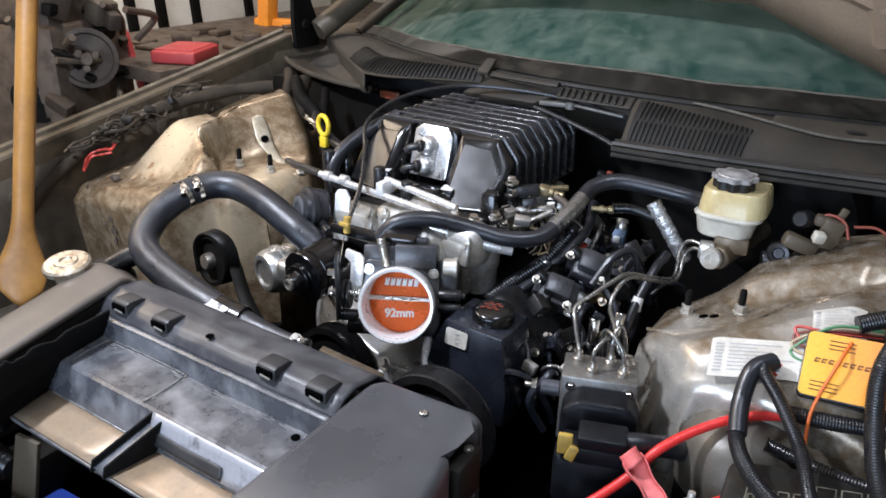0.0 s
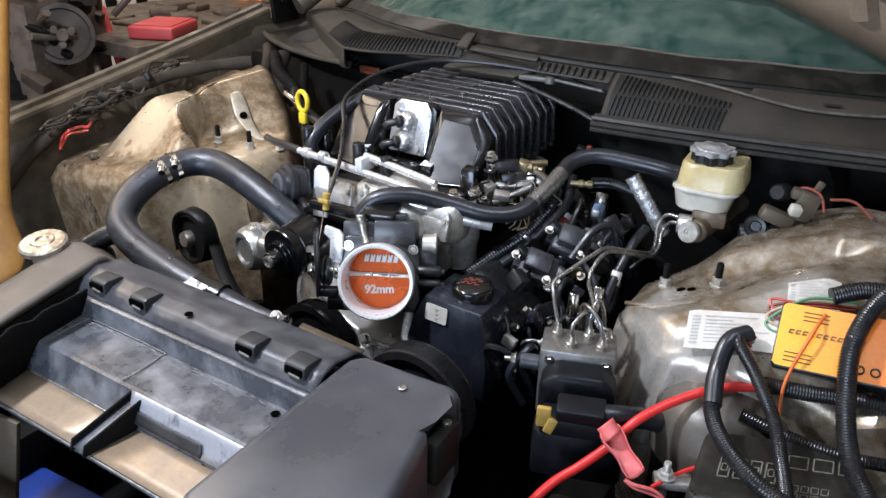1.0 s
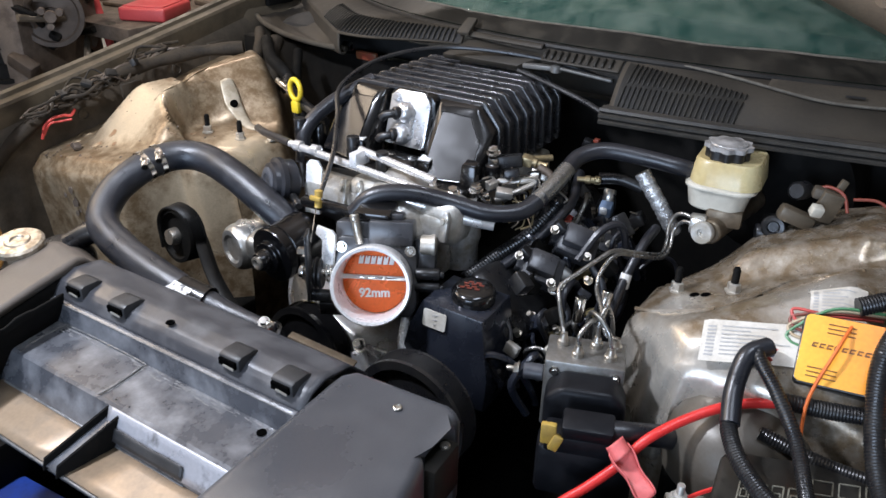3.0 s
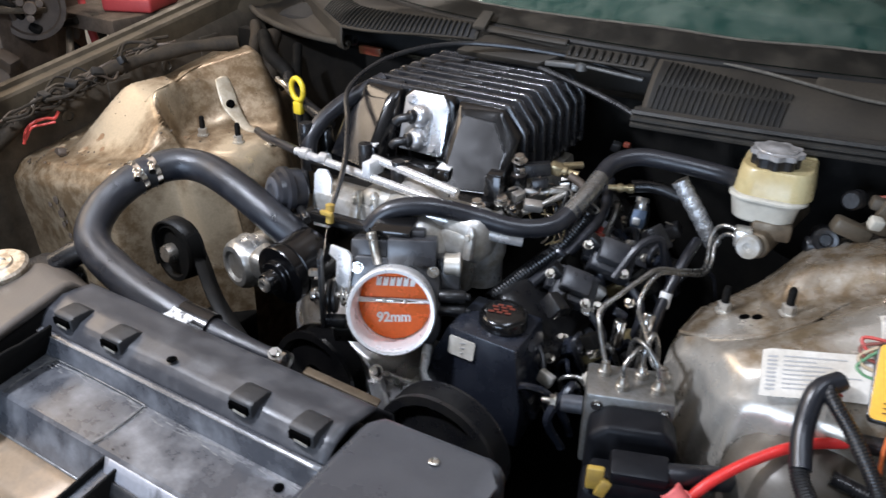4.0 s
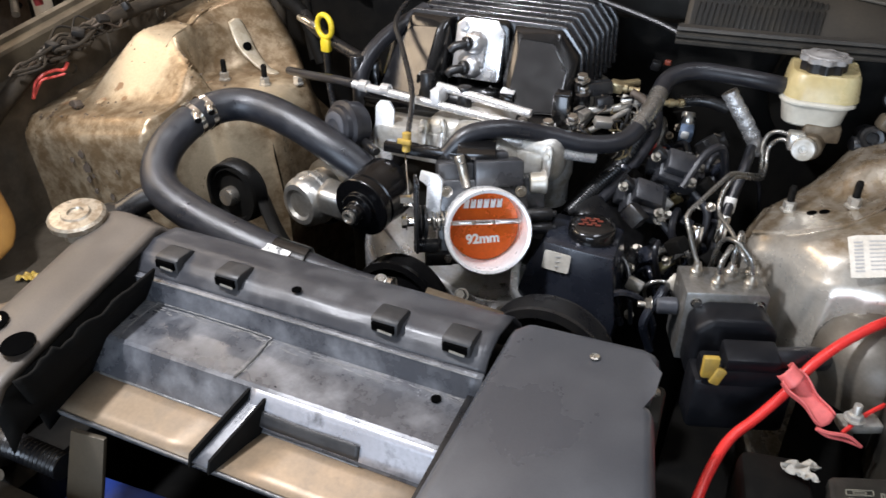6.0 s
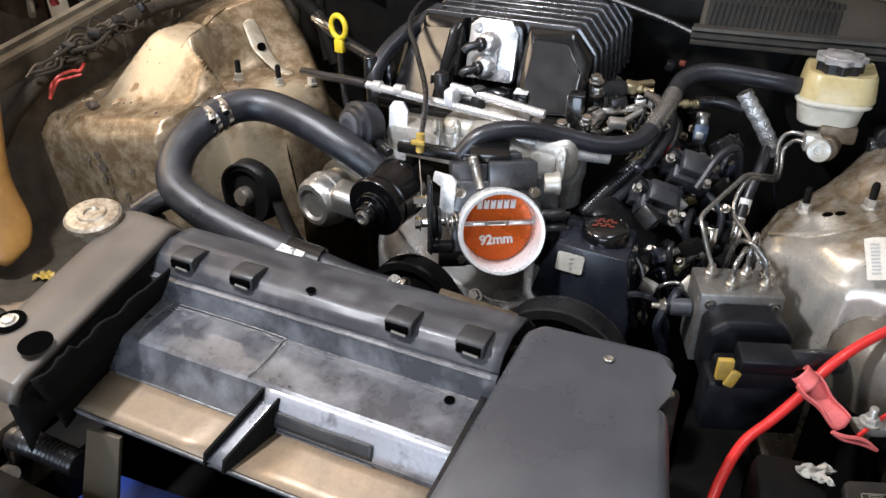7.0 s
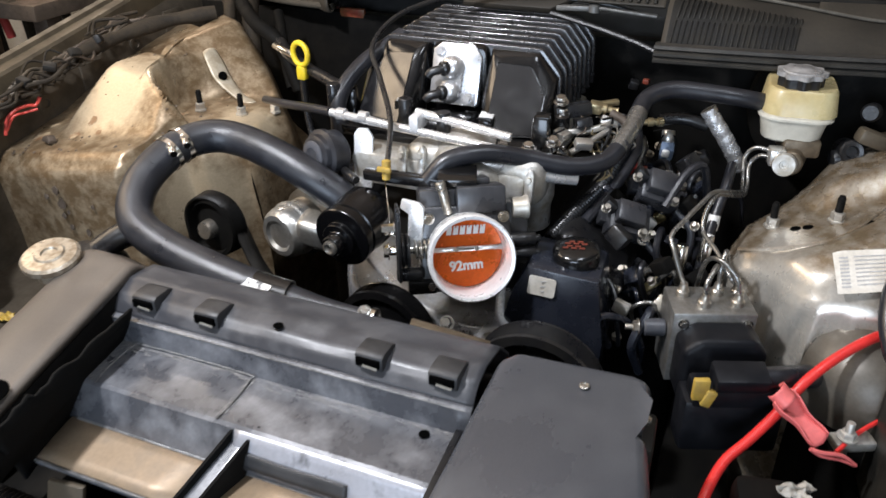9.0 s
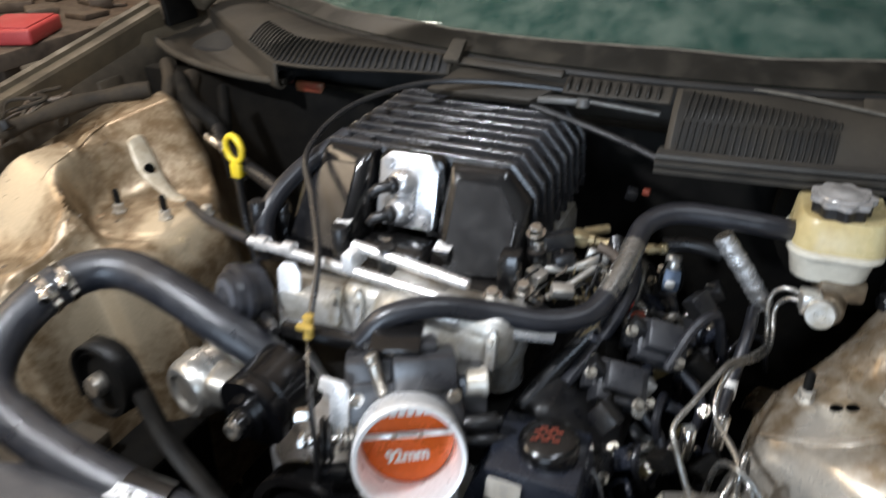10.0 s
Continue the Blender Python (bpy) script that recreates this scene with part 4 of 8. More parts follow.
seal_strip(0.234, 0.76, "ribbed grey-black rubber hood seal")
bm = nb()
prism(bm, [(-0.09, 0), (0.06, 0.0), (0.10, 0.035), (-0.05, 0.05)], (0.0, 1.262, 1.028), (1, 0, 0), (0, 0.8, 0.5), 0.012, 0.003)
part("cowl_bracket", bm, M["cowl"], cowl, "torn plastic cowl bracket")
bm = nb()
box(bm, (0.098, 1.268, 1.040), (0.060, 0.014, 0.008), (0, -3, 0), 0.002)
box(bm, (0.176, 1.268, 1.040), (0.100, 0.010, 0.005), (0, 4, 0), 0.002)
lathe(bm, (0.128, 1.266, 1.036), (0, 0, 1), [(0.009, 0), (0.009, 0.010), (0.005, 0.012), (0.0, 0.012)], 14)
part("wiper_linkage", bm, M["linkage_grey"], cowl, "dull grey metal wiper linkage arm")
bm = nb()
tube(bm, [(0.06, 1.262, 1.030), (0.13, 1.250, 1.018), (0.20, 1.235, 1.004), (0.245, 1.222, 0.992)], 0.0045, 8)
part("drain_hose", bm, M["black_plastic"], cowl)

hood = thing("hood", (0, 1.42, 1.2), "raised tan hood propped open, seen from below", "car hood")


def hood_pt(u, v):
    x = -0.72 + 1.44 * u
    drop = (0.42 if x > 0 else 0.10) * max(0.0, abs(x) - 0.36)
    return V((x, 1.455 + 0.04 * abs(x) - 0.62 * v, 1.225 - drop * (1 - v) + 1.02 * v - 0.03 * v * v))


bm = nb()
sheet(bm, hood_pt, 40, 20)
part("skin", bm, M["hood_tan"], hood, solid=0.02)
for a, b in (((0.10, 0.05), (0.30, 0.95)), ((0.90, 0.05), (0.70, 0.95)), ((0.06, 0.10), (0.94, 0.10)), ((0.1, 0.9), (0.9, 0.9))):
    bm = nb()
    tube(bm, [hood_pt(a[0] + (b[0] - a[0]) * k / 8, a[1] + (b[1] - a[1]) * k / 8) + V((0, -0.012, -0.012)) for k in range(9)], 0.022, 8, 3)
    part("stiffener", bm, M["hood_tan"], hood)
for side in (-1, 1):
    bm = nb()
    prism(bm, [(-0.05, -0.02), (0.04, -0.02), (0.035, 0.05), (0.00, 0.12), (-0.035, 0.26), (-0.065, 0.25), (-0.05, 0.11), (-0.055, 0.04)], (side * 0.805, 1.60, 1.02), (0, 1, 0), (0, 0, 1), 0.012, 0.003)
    rod(bm, (side * 0.785, 1.585, 1.06), (side * 0.825, 1.585, 1.06), 0.012)
    part("hinge", bm, M["dark_bay"], hood, "dark steel hood hinge")

prop = thing("wooden_prop", (-0.690, 0.668, 0.648), "varnished wooden paddle-ended stick standing in the bay", "prop stick")
pt0, pt1 = V((-0.690, 0.668, 0.648)), V((-0.850, 0.980, 1.62))
dirp = (pt1 - pt0).normalized()
side_v = dirp.cross(V((0.75, -0.60, 0.3))).normalized()
face_v = dirp.cross(side_v)
LENP = (pt1 - pt0).length
def prop_pt(u, v):
    """One turned stick whose foot widens into a rounded paddle."""
    d = LENP * (u * u * 0.6 + u * 0.4)
    w = 0.0185 + 0.0255 * math.exp(-((d - 0.062) / 0.058) ** 2)
    w *= math.sqrt(max(0.0, min(1.0, (d + 0.0004) / 0.030)))
    h = 0.0185 - 0.0075 * math.exp(-((d - 0.04) / 0.09) ** 2)
    h *= math.sqrt(max(0.0, min(1.0, (d + 0.0004) / 0.012)))
    a = 2 * math.pi * v
    return pt0 + dirp * d + side_v * w * math.cos(a) + face_v * h * math.sin(a)
bm = nb()
sheet(bm, prop_pt, 90, 28)
bmesh.ops.remove_doubles(bm, verts=bm.verts, dist=0.0002)
part("shaft", bm, M["wood"], prop, smooth=60)

# ---------------------------------------------------------------- radiator cover
cover = thing("radiator_cover", (0, 0.5, 0.7), "scuffed black plastic radiator air baffle with a stepped tray", "radiator cover")
XL, XR = -0.234, 0.195
bm = nb()
# cross section of the tray and ridge in (y, z)
sec = [(0.405, 0.742), (0.462, 0.752), (0.4625, 0.758), (0.476, 0.795), (0.480, 0.7975), (0.546, 0.800), (0.5490, 0.8275), (0.5550, 0.8300), (0.563, 0.840), (0.571, 0.8465), (0.594, 0.852), (0.636, 0.845), (0.664, 0.818), (0.674, 0.780)]
def section(u, v, sec_):
    k = v * (len(sec_) - 1)
    i = min(int(k + 1e-9), len(sec_) - 2)
    s = k - i
    y = sec_[i][0] + (sec_[i + 1][0] - sec_[i][0]) * s
    z = sec_[i][1] + (sec_[i + 1][1] - sec_[i][1]) * s
    x = XL + (XR - XL) * u - 0.012 * (1 - u) * sstep(0.48, 0.60, y) + 0.006 * (1 - u) * (1 - sstep(0.40, 0.47, y))
    return V((x, y, z))
def tray(u, v):
    return section(u, v, sec)
sheet(bm, lambda u, v: section(u, v, sec[:8]), 30, 14)
shell = part("tray", bm, M["pan_plastic"], cover, solid=0.004, smooth=28)
bm = nb()
sheet(bm, lambda u, v: section(u, v, sec[7:]) + V((0, 0, 0.0012 * noise.noise(V((9 * u, 3 * v, 2))))), 40, 24)
part("ridge", bm, M["ridge_black"], cover, "smooth black plastic ridge with clips", solid=0.004, smooth=40)
bm = nb()
sheet(bm, lambda u, v: V((-0.230 + (0.178 + 0.022 * v) * u, 0.4075 + 0.058 * v, 0.7455 + 0.0093 * v)), 4, 4)
part("tray_floor", bm, M["tan_reflection"], shell, "satin metal tray floor, tan reflection put into its colour", solid=0.002, smooth=15)
bm = nb()
sheet(bm, lambda u, v: V((-0.024 + 0.020 * v + (0.205 - 0.020 * v) * u, 0.4075 + 0.058 * v, 0.7455 + 0.0093 * v)), 4, 4)
part("tray_floor", bm, M["tan_reflection"], shell, "satin metal tray floor, tan reflection put into its colour", solid=0.002, smooth=15)
# raised outline in the tray
bm = nb()
tube(bm, [(-0.200, 0.478, 0.798), (-0.205, 0.50, 0.799), (-0.203, 0.540, 0.8015), (-0.19, 0.545, 0.802), (-0.06, 0.545, 0.802), (-0.048, 0.538, 0.8015), (-0.045, 0.50, 0.8), (-0.047, 0.478, 0.799)], 0.0009, 6, 4)
part("raised_rib", bm, M["scuff"], shell, "scuffed pale raised outline")
bm = nb()
sheet(bm, lambda u, v: V((-0.022 + 0.208 * u, 0.4632 + 0.0130 * v, 0.7600 + 0.0362 * v)) + V((0, -0.0016, 0.0012)), 24, 4)
stp = part("step_face", bm, M["flaking"], shell, "sloped step with flaking black paint", solid=0.001)
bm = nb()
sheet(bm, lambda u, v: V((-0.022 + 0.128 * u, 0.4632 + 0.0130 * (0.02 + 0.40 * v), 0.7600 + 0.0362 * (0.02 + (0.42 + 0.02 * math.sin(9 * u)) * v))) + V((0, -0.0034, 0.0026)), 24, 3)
part("dark_strip", bm, M["clip_black"], stp, "black strip along the foot of the step", solid=0.0008)
# pale scuffs and scratches on the tray
rs = random.Random(17)
bm = nb()
def scuff(p, ang, ln, wd):
    c, sn_ = math.cos(ang), math.sin(ang)
    up = tray_z(p[1]) + 0.0006
    pts = []
    for k in range(6):
        t = k / 5
        w = wd * (0.4 + 0.6 * math.sin(math.pi * t)) * rs.uniform(0.5, 1.2)
        pts.append(((t - 0.5) * ln, w))
    top = [bm.verts.new((p[0] + a * c - w * sn_, p[1] + a * sn_ + w * c, up)) for a, w in pts]
    low = [bm.verts.new((p[0] + a * c + w * sn_, p[1] + a * sn_ - w * c, up)) for a, w in pts]
    for k in range(5):
        bm.faces.new((top[k], top[k + 1], low[k + 1], low[k]))
def tray_z(y):
    return 0.7975 + (y - 0.480) / 0.066 * 0.0025 + 0.0
for k in range(150):
    x = -0.215 + 0.40 * rs.random()
    scuff((x, 0.5425 - abs(rs.gauss(0, 0.0045)) + 0.0015), rs.uniform(-0.15, 0.15), rs.uniform(0.003, 0.020), rs.uniform(0.0002, 0.0009))
for k in range(60):
    scuff((-0.047 + rs.uniform(-0.004, 0.004), 0.485 + 0.055 * rs.random()), 1.57 + rs.uniform(-0.3, 0.3), rs.uniform(0.003, 0.012), rs.uniform(0.0003, 0.0009))
for k in range(34):
    scuff((-0.215 + rs.uniform(-0.006, 0.010), 0.482 + 0.060 * rs.random()), 1.2 + rs.uniform(-0.5, 0.5), rs.uniform(0.003, 0.010), rs.uniform(0.0004, 0.0012))
part("scuffing", bm, M["scuff_pale"], shell, "pale scuff marks and scratches", smooth=0, kind="stuff")
bm = nb()
for x0, x1, yy, zz in ((-0.232, 0.185, 0.4055, 0.744), (-0.222, -0.05, 0.4622, 0.7545), (-0.025, 0.105, 0.4622, 0.7545)):
    rod(bm, (x0, yy, zz), (x1, yy, zz), 0.0016, 8)
part("worn_edge", bm, M["scuff"], shell, "pale worn edge", kind="stuff")
bm = nb()
tube(bm, [(-0.262, 0.5490, 0.8278), (-0.1, 0.5490, 0.8280), (0.05, 0.5490, 0.8278), (0.19, 0.5490, 0.8276)], 0.0009, 6, 4)
part("worn_edge", bm, M["scuff"], shell, "pale worn edge")
# divider channel
for x in (-0.052, -0.029):
    bm = nb()
    prism(bm, [(0.0, 0.744), (0.077, 0.752), (0.090, 0.7985), (0.004, 0.7590)], (x, 0.400, 0), (0.29, 0.957, 0), (0, 0, 1), 0.004, 0.001)
    part("divider", bm, M["end_black"], shell, "matt black divider wall")
bm = nb()
sheet(bm, lambda u, v: V((-0.050 + 0.023 * u + 0.27 * (0.004 + 0.084 * v), 0.402 + 0.084 * v, 0.750 + 0.040 * v)), 3, 6)
part("channel_floor", bm, M["pan_plastic"], shell, "dusty sloping floor between the dividers", solid=0.002)
# end wall on the passenger side and right edge
bm = nb()
def endwall(u, v):
    p = V((-0.205, 0.550, 0)).lerp(V((-0.199, 0.352, 0)), u)
    top, low = 0.846 - 0.012 * u, 0.778 - 0.054 * u
    torn = (0.0030 * math.sin(26 * u) + 0.0050 * noise.noise(V((22 * u, 1, 5)))) * sstep(0.75, 1, v) * sstep(0.15, 0.4, u)
    return V((p.x - 0.038 * (1 - v) + 0.004 * math.sin(math.pi * v), p.y + 0.042 * u * (1 - v), low + (top - low) * v + torn))
sheet(bm, endwall, 24, 6)
part("end_wall", bm, M["end_black"], shell, "torn end wall, blackened for the shade on it", solid=0.003)
for x in (-0.195, -0.112, 0.083, 0.162):
    bm = nb()
    prism(bm, [(0.560, 0.838), (0.560, 0.8540), (0.566, 0.8565), (0.586, 0.8560), (0.598, 0.848)], (x - 0.0155, 0, 0), (0, 1, 0), (0, 0, 1), 0.031, 0.002)
    clip = part("clip", bm, M["clip_black"], shell)
    bm = nb()
    box(bm, (x, 0.5592, 0.8475), (0.0245, 0.0055, 0.0085))
    part("slot", bm, M["hole"], clip)
    # thin bright bar drawn as the glint on the slot's lower edge
    bm = nb()
    box(bm, (x + 0.003, 0.5560, 0.8442), (0.016, 0.0016, 0.0022), (0, 5, 0))
    part("slot_glint", bm, M["steel_bright"], clip, "thin bright bar standing for the glint under the slot")
for x, y, z in ((0.154, 0.533, 0.8005), (-0.03, 0.575, 0.851)):
    bm = nb()
    lathe(bm, (x, y, z), (0, 0, 1), [(0.0055, 0), (0.0055, 0.0012), (0.0045, 0.0014)], 14)
    part("hole", bm, M["hole"], shell)

bm = nb()
box(bm, (0.128, 0.664, 0.824), (0.090, 0.012, 0.004), (0, 13, 12), 0.0015)
part("support_strip", bm, M["pipe_dusty"], cover, "grey steel strip along the back edge")
# passenger side arm over the radiator tank
bm = nb()
def arm(u, v):
    a = V((-0.372, 0.665, 0.846)).lerp(V((-0.300, 0.330, 0.826)), u)
    b = V((-0.250, 0.640, 0.866)).lerp(V((-0.208, 0.332, 0.831)), u)
    p = a.lerp(b, v)
    p.z += 0.008 * math.sin(math.pi * min(1, v * 1.15)) - 0.012 * sstep(0.95, 1.0, u) - 0.016 * (1 - sstep(0, 0.15, v)) - 0.030 * (1 - sstep(0, 0.12, u))
    return p
sheet(bm, arm, 24, 10)
armp = part("side_arm", bm, M["arm_plastic"], cover, "dusty grey plastic side arm with bolt holes", solid=0.010, smooth=30)
bm = nb()
sheet(bm, lambda u, v: arm(u, 0.985) + V((0.010 * v, 0, -0.004 - 0.055 * v)), 20, 3)
part("arm_flange", bm, M["end_black"], armp, "black flange below the arm", solid=0.002)
for x, y in ((-0.229, 0.388), (-0.283, 0.402)):
    bm = nb()
    lathe(bm, (x, y, 0.8445), (0, -0.12, 1), [(0.017, 0), (0.017, 0.0010), (0.0165, 0.0012), (0.0, 0.0012)], 24)
    part("bolt_hole", bm, M["hole"], armp)
bm = nb()
hexbolt(bm, (-0.283, 0.402, 0.8450), (0, -0.12, 1), 0.0075, 0.005)
part("bolt", bm, M["steel_bright"], armp, "bright bolt head")

# smooth cover over the driver's side
box_cover = thing("air_box_cover", (0.28, 0.5, 0.7), "smooth dark grey plastic air box cover", "engine cover")
bm = nb()
prism(bm, [(0.203, 0.606), (0.216, 0.624), (0.330, 0.630), (0.346, 0.626), (0.351, 0.610), (0.341, 0.600), (0.341, 0.556), (0.357, 0.548), (0.382, 0.44), (0.384, 0.35), (0.222, 0.335), (0.203, 0.36)], (0, 0, 0.735), (1, 0, 0), (0, 1, 0), 0.122, 0.012, 3)
for v in bm.verts:
    if v.co.z > 0.80:
        v.co.z -= 0.10 * max(0.0, 0.50 - v.co.y) + 0.30 * max(0.0, v.co.x - 0.362)
lid = part("lid", bm, M["grey_plastic"], box_cover, smooth=30)
bm = nb()
lathe(bm, (0.291, 0.592, 0.8568), (0, 0, 1), [(0.0050, 0), (0.0050, 0.0010), (0.0038, 0.0016), (0.0030, 0.0004), (0.0, 0.0004)], 16)
part("screw", bm, M["steel"], lid)
bm = nb()
box(bm, (0.349, 0.578, 0.808), (0.024, 0.052, 0.056), (0, 0, 4), 0.005)
lug = part("clip_lug", bm, M["vent_slat"], lid)
bm = nb()
lathe(bm, (0.350, 0.590, 0.8355), (0, 0, 1), [(0.0055, 0), (0.0055, 0.003), (0.004, 0.0045), (0.0, 0.0045)], 12)
part("screw", bm, M["steel"], lug)
bm = nb()
prism(bm, [(-0.10, 0), (0.10, 0), (0.095, 0.006), (-0.095, 0.006)], (0.192, 0.47, 0.80), (0.05, -1, 0), (0, 0, 1), 0.007, 0.0015)
part("lip", bm, M["black_plastic"], box_cover)
for y0, y1 in ((0.520, 0.492), (0.472, 0.430)):
    bm = nb()
    prism(bm, [(0, -0.0022), (y0 - y1, -0.0022), (y0 - y1, 0.0022), (0, 0.0022)], (0.1965, y0, 0.8075), (0.05, -1, -0.10), (1, 0, 0), 0.002)
    part("slot", bm, M["hole"], lid)

# radiator and its cap
rad = thing("radiator", (-0.1, 0.62, 0.4), "black radiator with plastic end tank", "radiator")
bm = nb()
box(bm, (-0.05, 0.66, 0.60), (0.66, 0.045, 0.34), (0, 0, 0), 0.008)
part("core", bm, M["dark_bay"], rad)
bm = nb()
box(bm, (-0.375, 0.655, 0.66), (0.09, 0.075, 0.33), (0, 0, 0), 0.02, 3)
tube(bm, [(-0.36, 0.66, 0.825), (-0.335, 0.685, 0.842), (-0.30, 0.70, 0.842), (-0.26, 0.70, 0.82)], 0.017, 12)
part("end_tank", bm, M["black_plastic"], rad)
bm = nb()
lathe(bm, (-0.352, 0.588, 0.835), (0.06, -0.16, 1), [(0.022, 0.0), (0.022, 0.020), (0.034, 0.021), (0.0345, 0.028), (0.031, 0.031), (0.018, 0.0315), (0.016, 0.0335), (0.010, 0.0335), (0.009, 0.031), (0.0, 0.031)], 36)
cap = part("radiator_cap", bm, M["cap_steel"], rad, "worn steel radiator cap")

# radiator hose
hose = thing("radiator_hose", (-0.3, 0.8, 0.8), "thick black rubber radiator hose in a large loop", "hose")
HP = [(-0.085, 0.872, 0.830), (-0.150, 0.862, 0.874), (-0.218, 0.866, 0.901), (-0.290, 0.870, 0.914), (-0.330, 0.842, 0.916), (-0.345, 0.788, 0.906), (-0.345, 0.735, 0.883), (-0.318, 0.695, 0.858), (-0.250, 0.680, 0.836), (-0.150, 0.676, 0.816), (-0.080, 0.684, 0.803), (-0.015, 0.690, 0.797), (0.020, 0.690, 0.797)]
bm = nb()
tube(bm, HP, lambda t: 0.0235 - 0.0125 * sstep(0.72, 0.93, t), 24, 10)
part("tube", bm, M["hose_rubber"], hose)
line = smooth_line(HP, 10)
def band(i, r, w, m, nm, lbl=""):
    p, d = line[i], (line[i + 1] - line[i - 1]).normalized()
    bm = nb()
    lathe(bm, p - d * w / 2, d, [(r - 0.002, 0), (r, 0.0005), (r, w - 0.0005), (r - 0.002, w)], 28)
    return part(nm, bm, m, hose, lbl), p, d
for i in (44, 48):
    b, p, d = band(i, 0.0255, 0.009, M["chrome"], "hose_clamp", "bright steel hose clamp")
    bm = nb()
    u = d.cross(V((0, 0, 1))).normalized()
    s = p + V((0.018, -0.012, 0.016))
    rod(bm, s - u * 0.0, s + V((0.012, -0.01, -0.004)), 0.0055, 10)
    box(bm, s, (0.012, 0.010, 0.010), (20, 10, 30), 0.002)
    part("clamp_screw", bm, M["chrome"], b)
band(95, 0.0228, 0.046, M["gloss_black"], "sleeve", "matt black hose sleeve")
p, d = line[92], (line[93] - line[91]).normalized()
front = V((0.35, -0.85, 0.05))
front = (front - d * front.dot(d)).normalized()
side_h = d.cross(front)
bm = nb()
sheet(bm, lambda u, v: p + d * (0.032 * (v - 0.5) - 0.022 * (u - 0.5) + 0.002 * math.sin(14 * u)) + (front * math.cos(2.2 * (u - 0.45)) + side_h * math.sin(2.2 * (u - 0.45))) * 0.0236, 22, 3)
part("hose_label", bm, M["hose_print"], hose, "scuffed white printed hose label")

bm = nb()
lathe(bm, (0.004, 0.690, 0.798), (1, 0, 0), [(0.009, 0), (0.0125, 0.001), (0.0125, 0.007), (0.0095, 0.008), (0.0095, 0.012), (0.0135, 0.013), (0.0135, 0.020), (0.008, 0.022)], 12)
hexbolt(bm, (0.012, 0.684, 0.810), (0.3, -0.5, 0.8), 0.006, 0.008)
part("end_clamp", bm, M["chrome"], hose, "bright hose end clamp")

# ---------------------------------------------------------------- engine
eng = thing("engine_block", (0, 1.05, 0.4), "V8 engine block darkened for shade, with valve covers", "engine")
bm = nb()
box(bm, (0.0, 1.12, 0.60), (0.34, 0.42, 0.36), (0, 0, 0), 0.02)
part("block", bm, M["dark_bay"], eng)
for side in (-1, 1):
    bm = nb()
    box(bm, (side * 0.205, 1.13, 0.765), (0.12, 0.42, 0.08), (0, side * 42, 0), 0.018, 3)
    part("valve_cover", bm, M["black_plastic"], eng, "black cast valve cover")
bm = nb()
box(bm, (0.0, 1.10, 0.875), (0.26, 0.36, 0.05), (0, 0, 0), 0.012)
box(bm, (0.05, 0.955, 0.885), (0.20, 0.06, 0.07), (0, 0, 0), 0.02, 3)
part("manifold", bm, M["alu_dull"], eng, "dull cast aluminium manifold")
bm = nb()
lathe(bm, (0.074, 0.934, 0.876), (-0.15, -0.85, 0.5), [(0.036, -0.03), (0.036, -0.004), (0.034, 0.0), (0.029, 0.0), (0.026, -0.004), (0.022, -0.016), (0.010, -0.021), (0.0, -0.021)], 32)
bowl = part("front_bowl", bm, M["brass_stain"], eng, "brass-stained cast bowl on the manifold", smooth=50)
bm = nb()
hexbolt(bm, (0.076, 0.946, 0.868), (-0.15, -0.85, 0.5), 0.008, 0.010)
part("bolt", bm, M["steel"], bowl)
for x, z, w in ((-0.046, 0.902, 0.014), (-0.018, 0.906, 0.010), (0.020, 0.905, 0.012), (0.136, 0.895, 0.012)):
    bm = nb()
    prism(bm, [(-w / 2, -0.030), (w / 2, -0.030), (w / 2, 0.006), (w / 4, 0.014), (-w / 4, 0.014), (-w / 2, 0.006)], (x, 0.928, z), (1, 0, 0), (0, 0.25, 0.97), 0.010, 0.0025)
    boss = part("boss", bm, M["stained_cast"], eng)
    bm = nb()
    hexbolt(bm, (x, 0.918, z + 0.003), (0, -0.97, 0.25), 0.0042, 0.005)
    part("bolt", bm, M["steel_bright"], boss)
# front timing cover, ribbed and rounded
bm = nb()
FOLD = smooth_line([V((-0.105, 0.868, 0.788)), V((-0.055, 0.842, 0.762)), V((0.015, 0.832, 0.730)), V((0.075, 0.832, 0.712)), V((0.125, 0.840, 0.716)), V((0.165, 0.862, 0.735))], 8)
def pump_cover(u, v):
    """A smooth casting bent over a slanting fold: its top leans back, its front drops away."""
    k = u * (len(FOLD) - 1)
    i = min(int(k), len(FOLD) - 2)
    p = FOLD[i].lerp(FOLD[i + 1], k - i)
    a = radians(12 + 84 * sstep(0.18, 0.62, v))
    w = (v - 0.4) * 0.20
    lump = 0.006 * math.sin(9 * u) * sstep(0.45, 0.75, v)
    return p + V((0, -w * math.cos(a) if v < 0.4 else -0.020 * sstep(0.4, 0.7, v) - lump, -w * 0.25 if v < 0.4 else -w * sstep(0.30, 0.75, v)))
sheet(bm, pump_cover, 40, 30)
fcov = part("timing_cover", bm, M["satin_cast"], eng, "smooth silver cast aluminium front cover", smooth=70, solid=0.004)
for p0, p1 in (((0.062, 0.812, 0.712), (0.085, 0.808, 0.640)), ((0.118, 0.822, 0.712), (0.135, 0.815, 0.640))):
    bm = nb()
    rod(bm, p0, p1, 0.011, 14)
    part("boss", bm, M["satin_cast"], fcov)
bm = nb()
hexbolt(bm, (0.062, 0.815, 0.722), (0.1, -0.7, 0.6), 0.0075, 0.012)
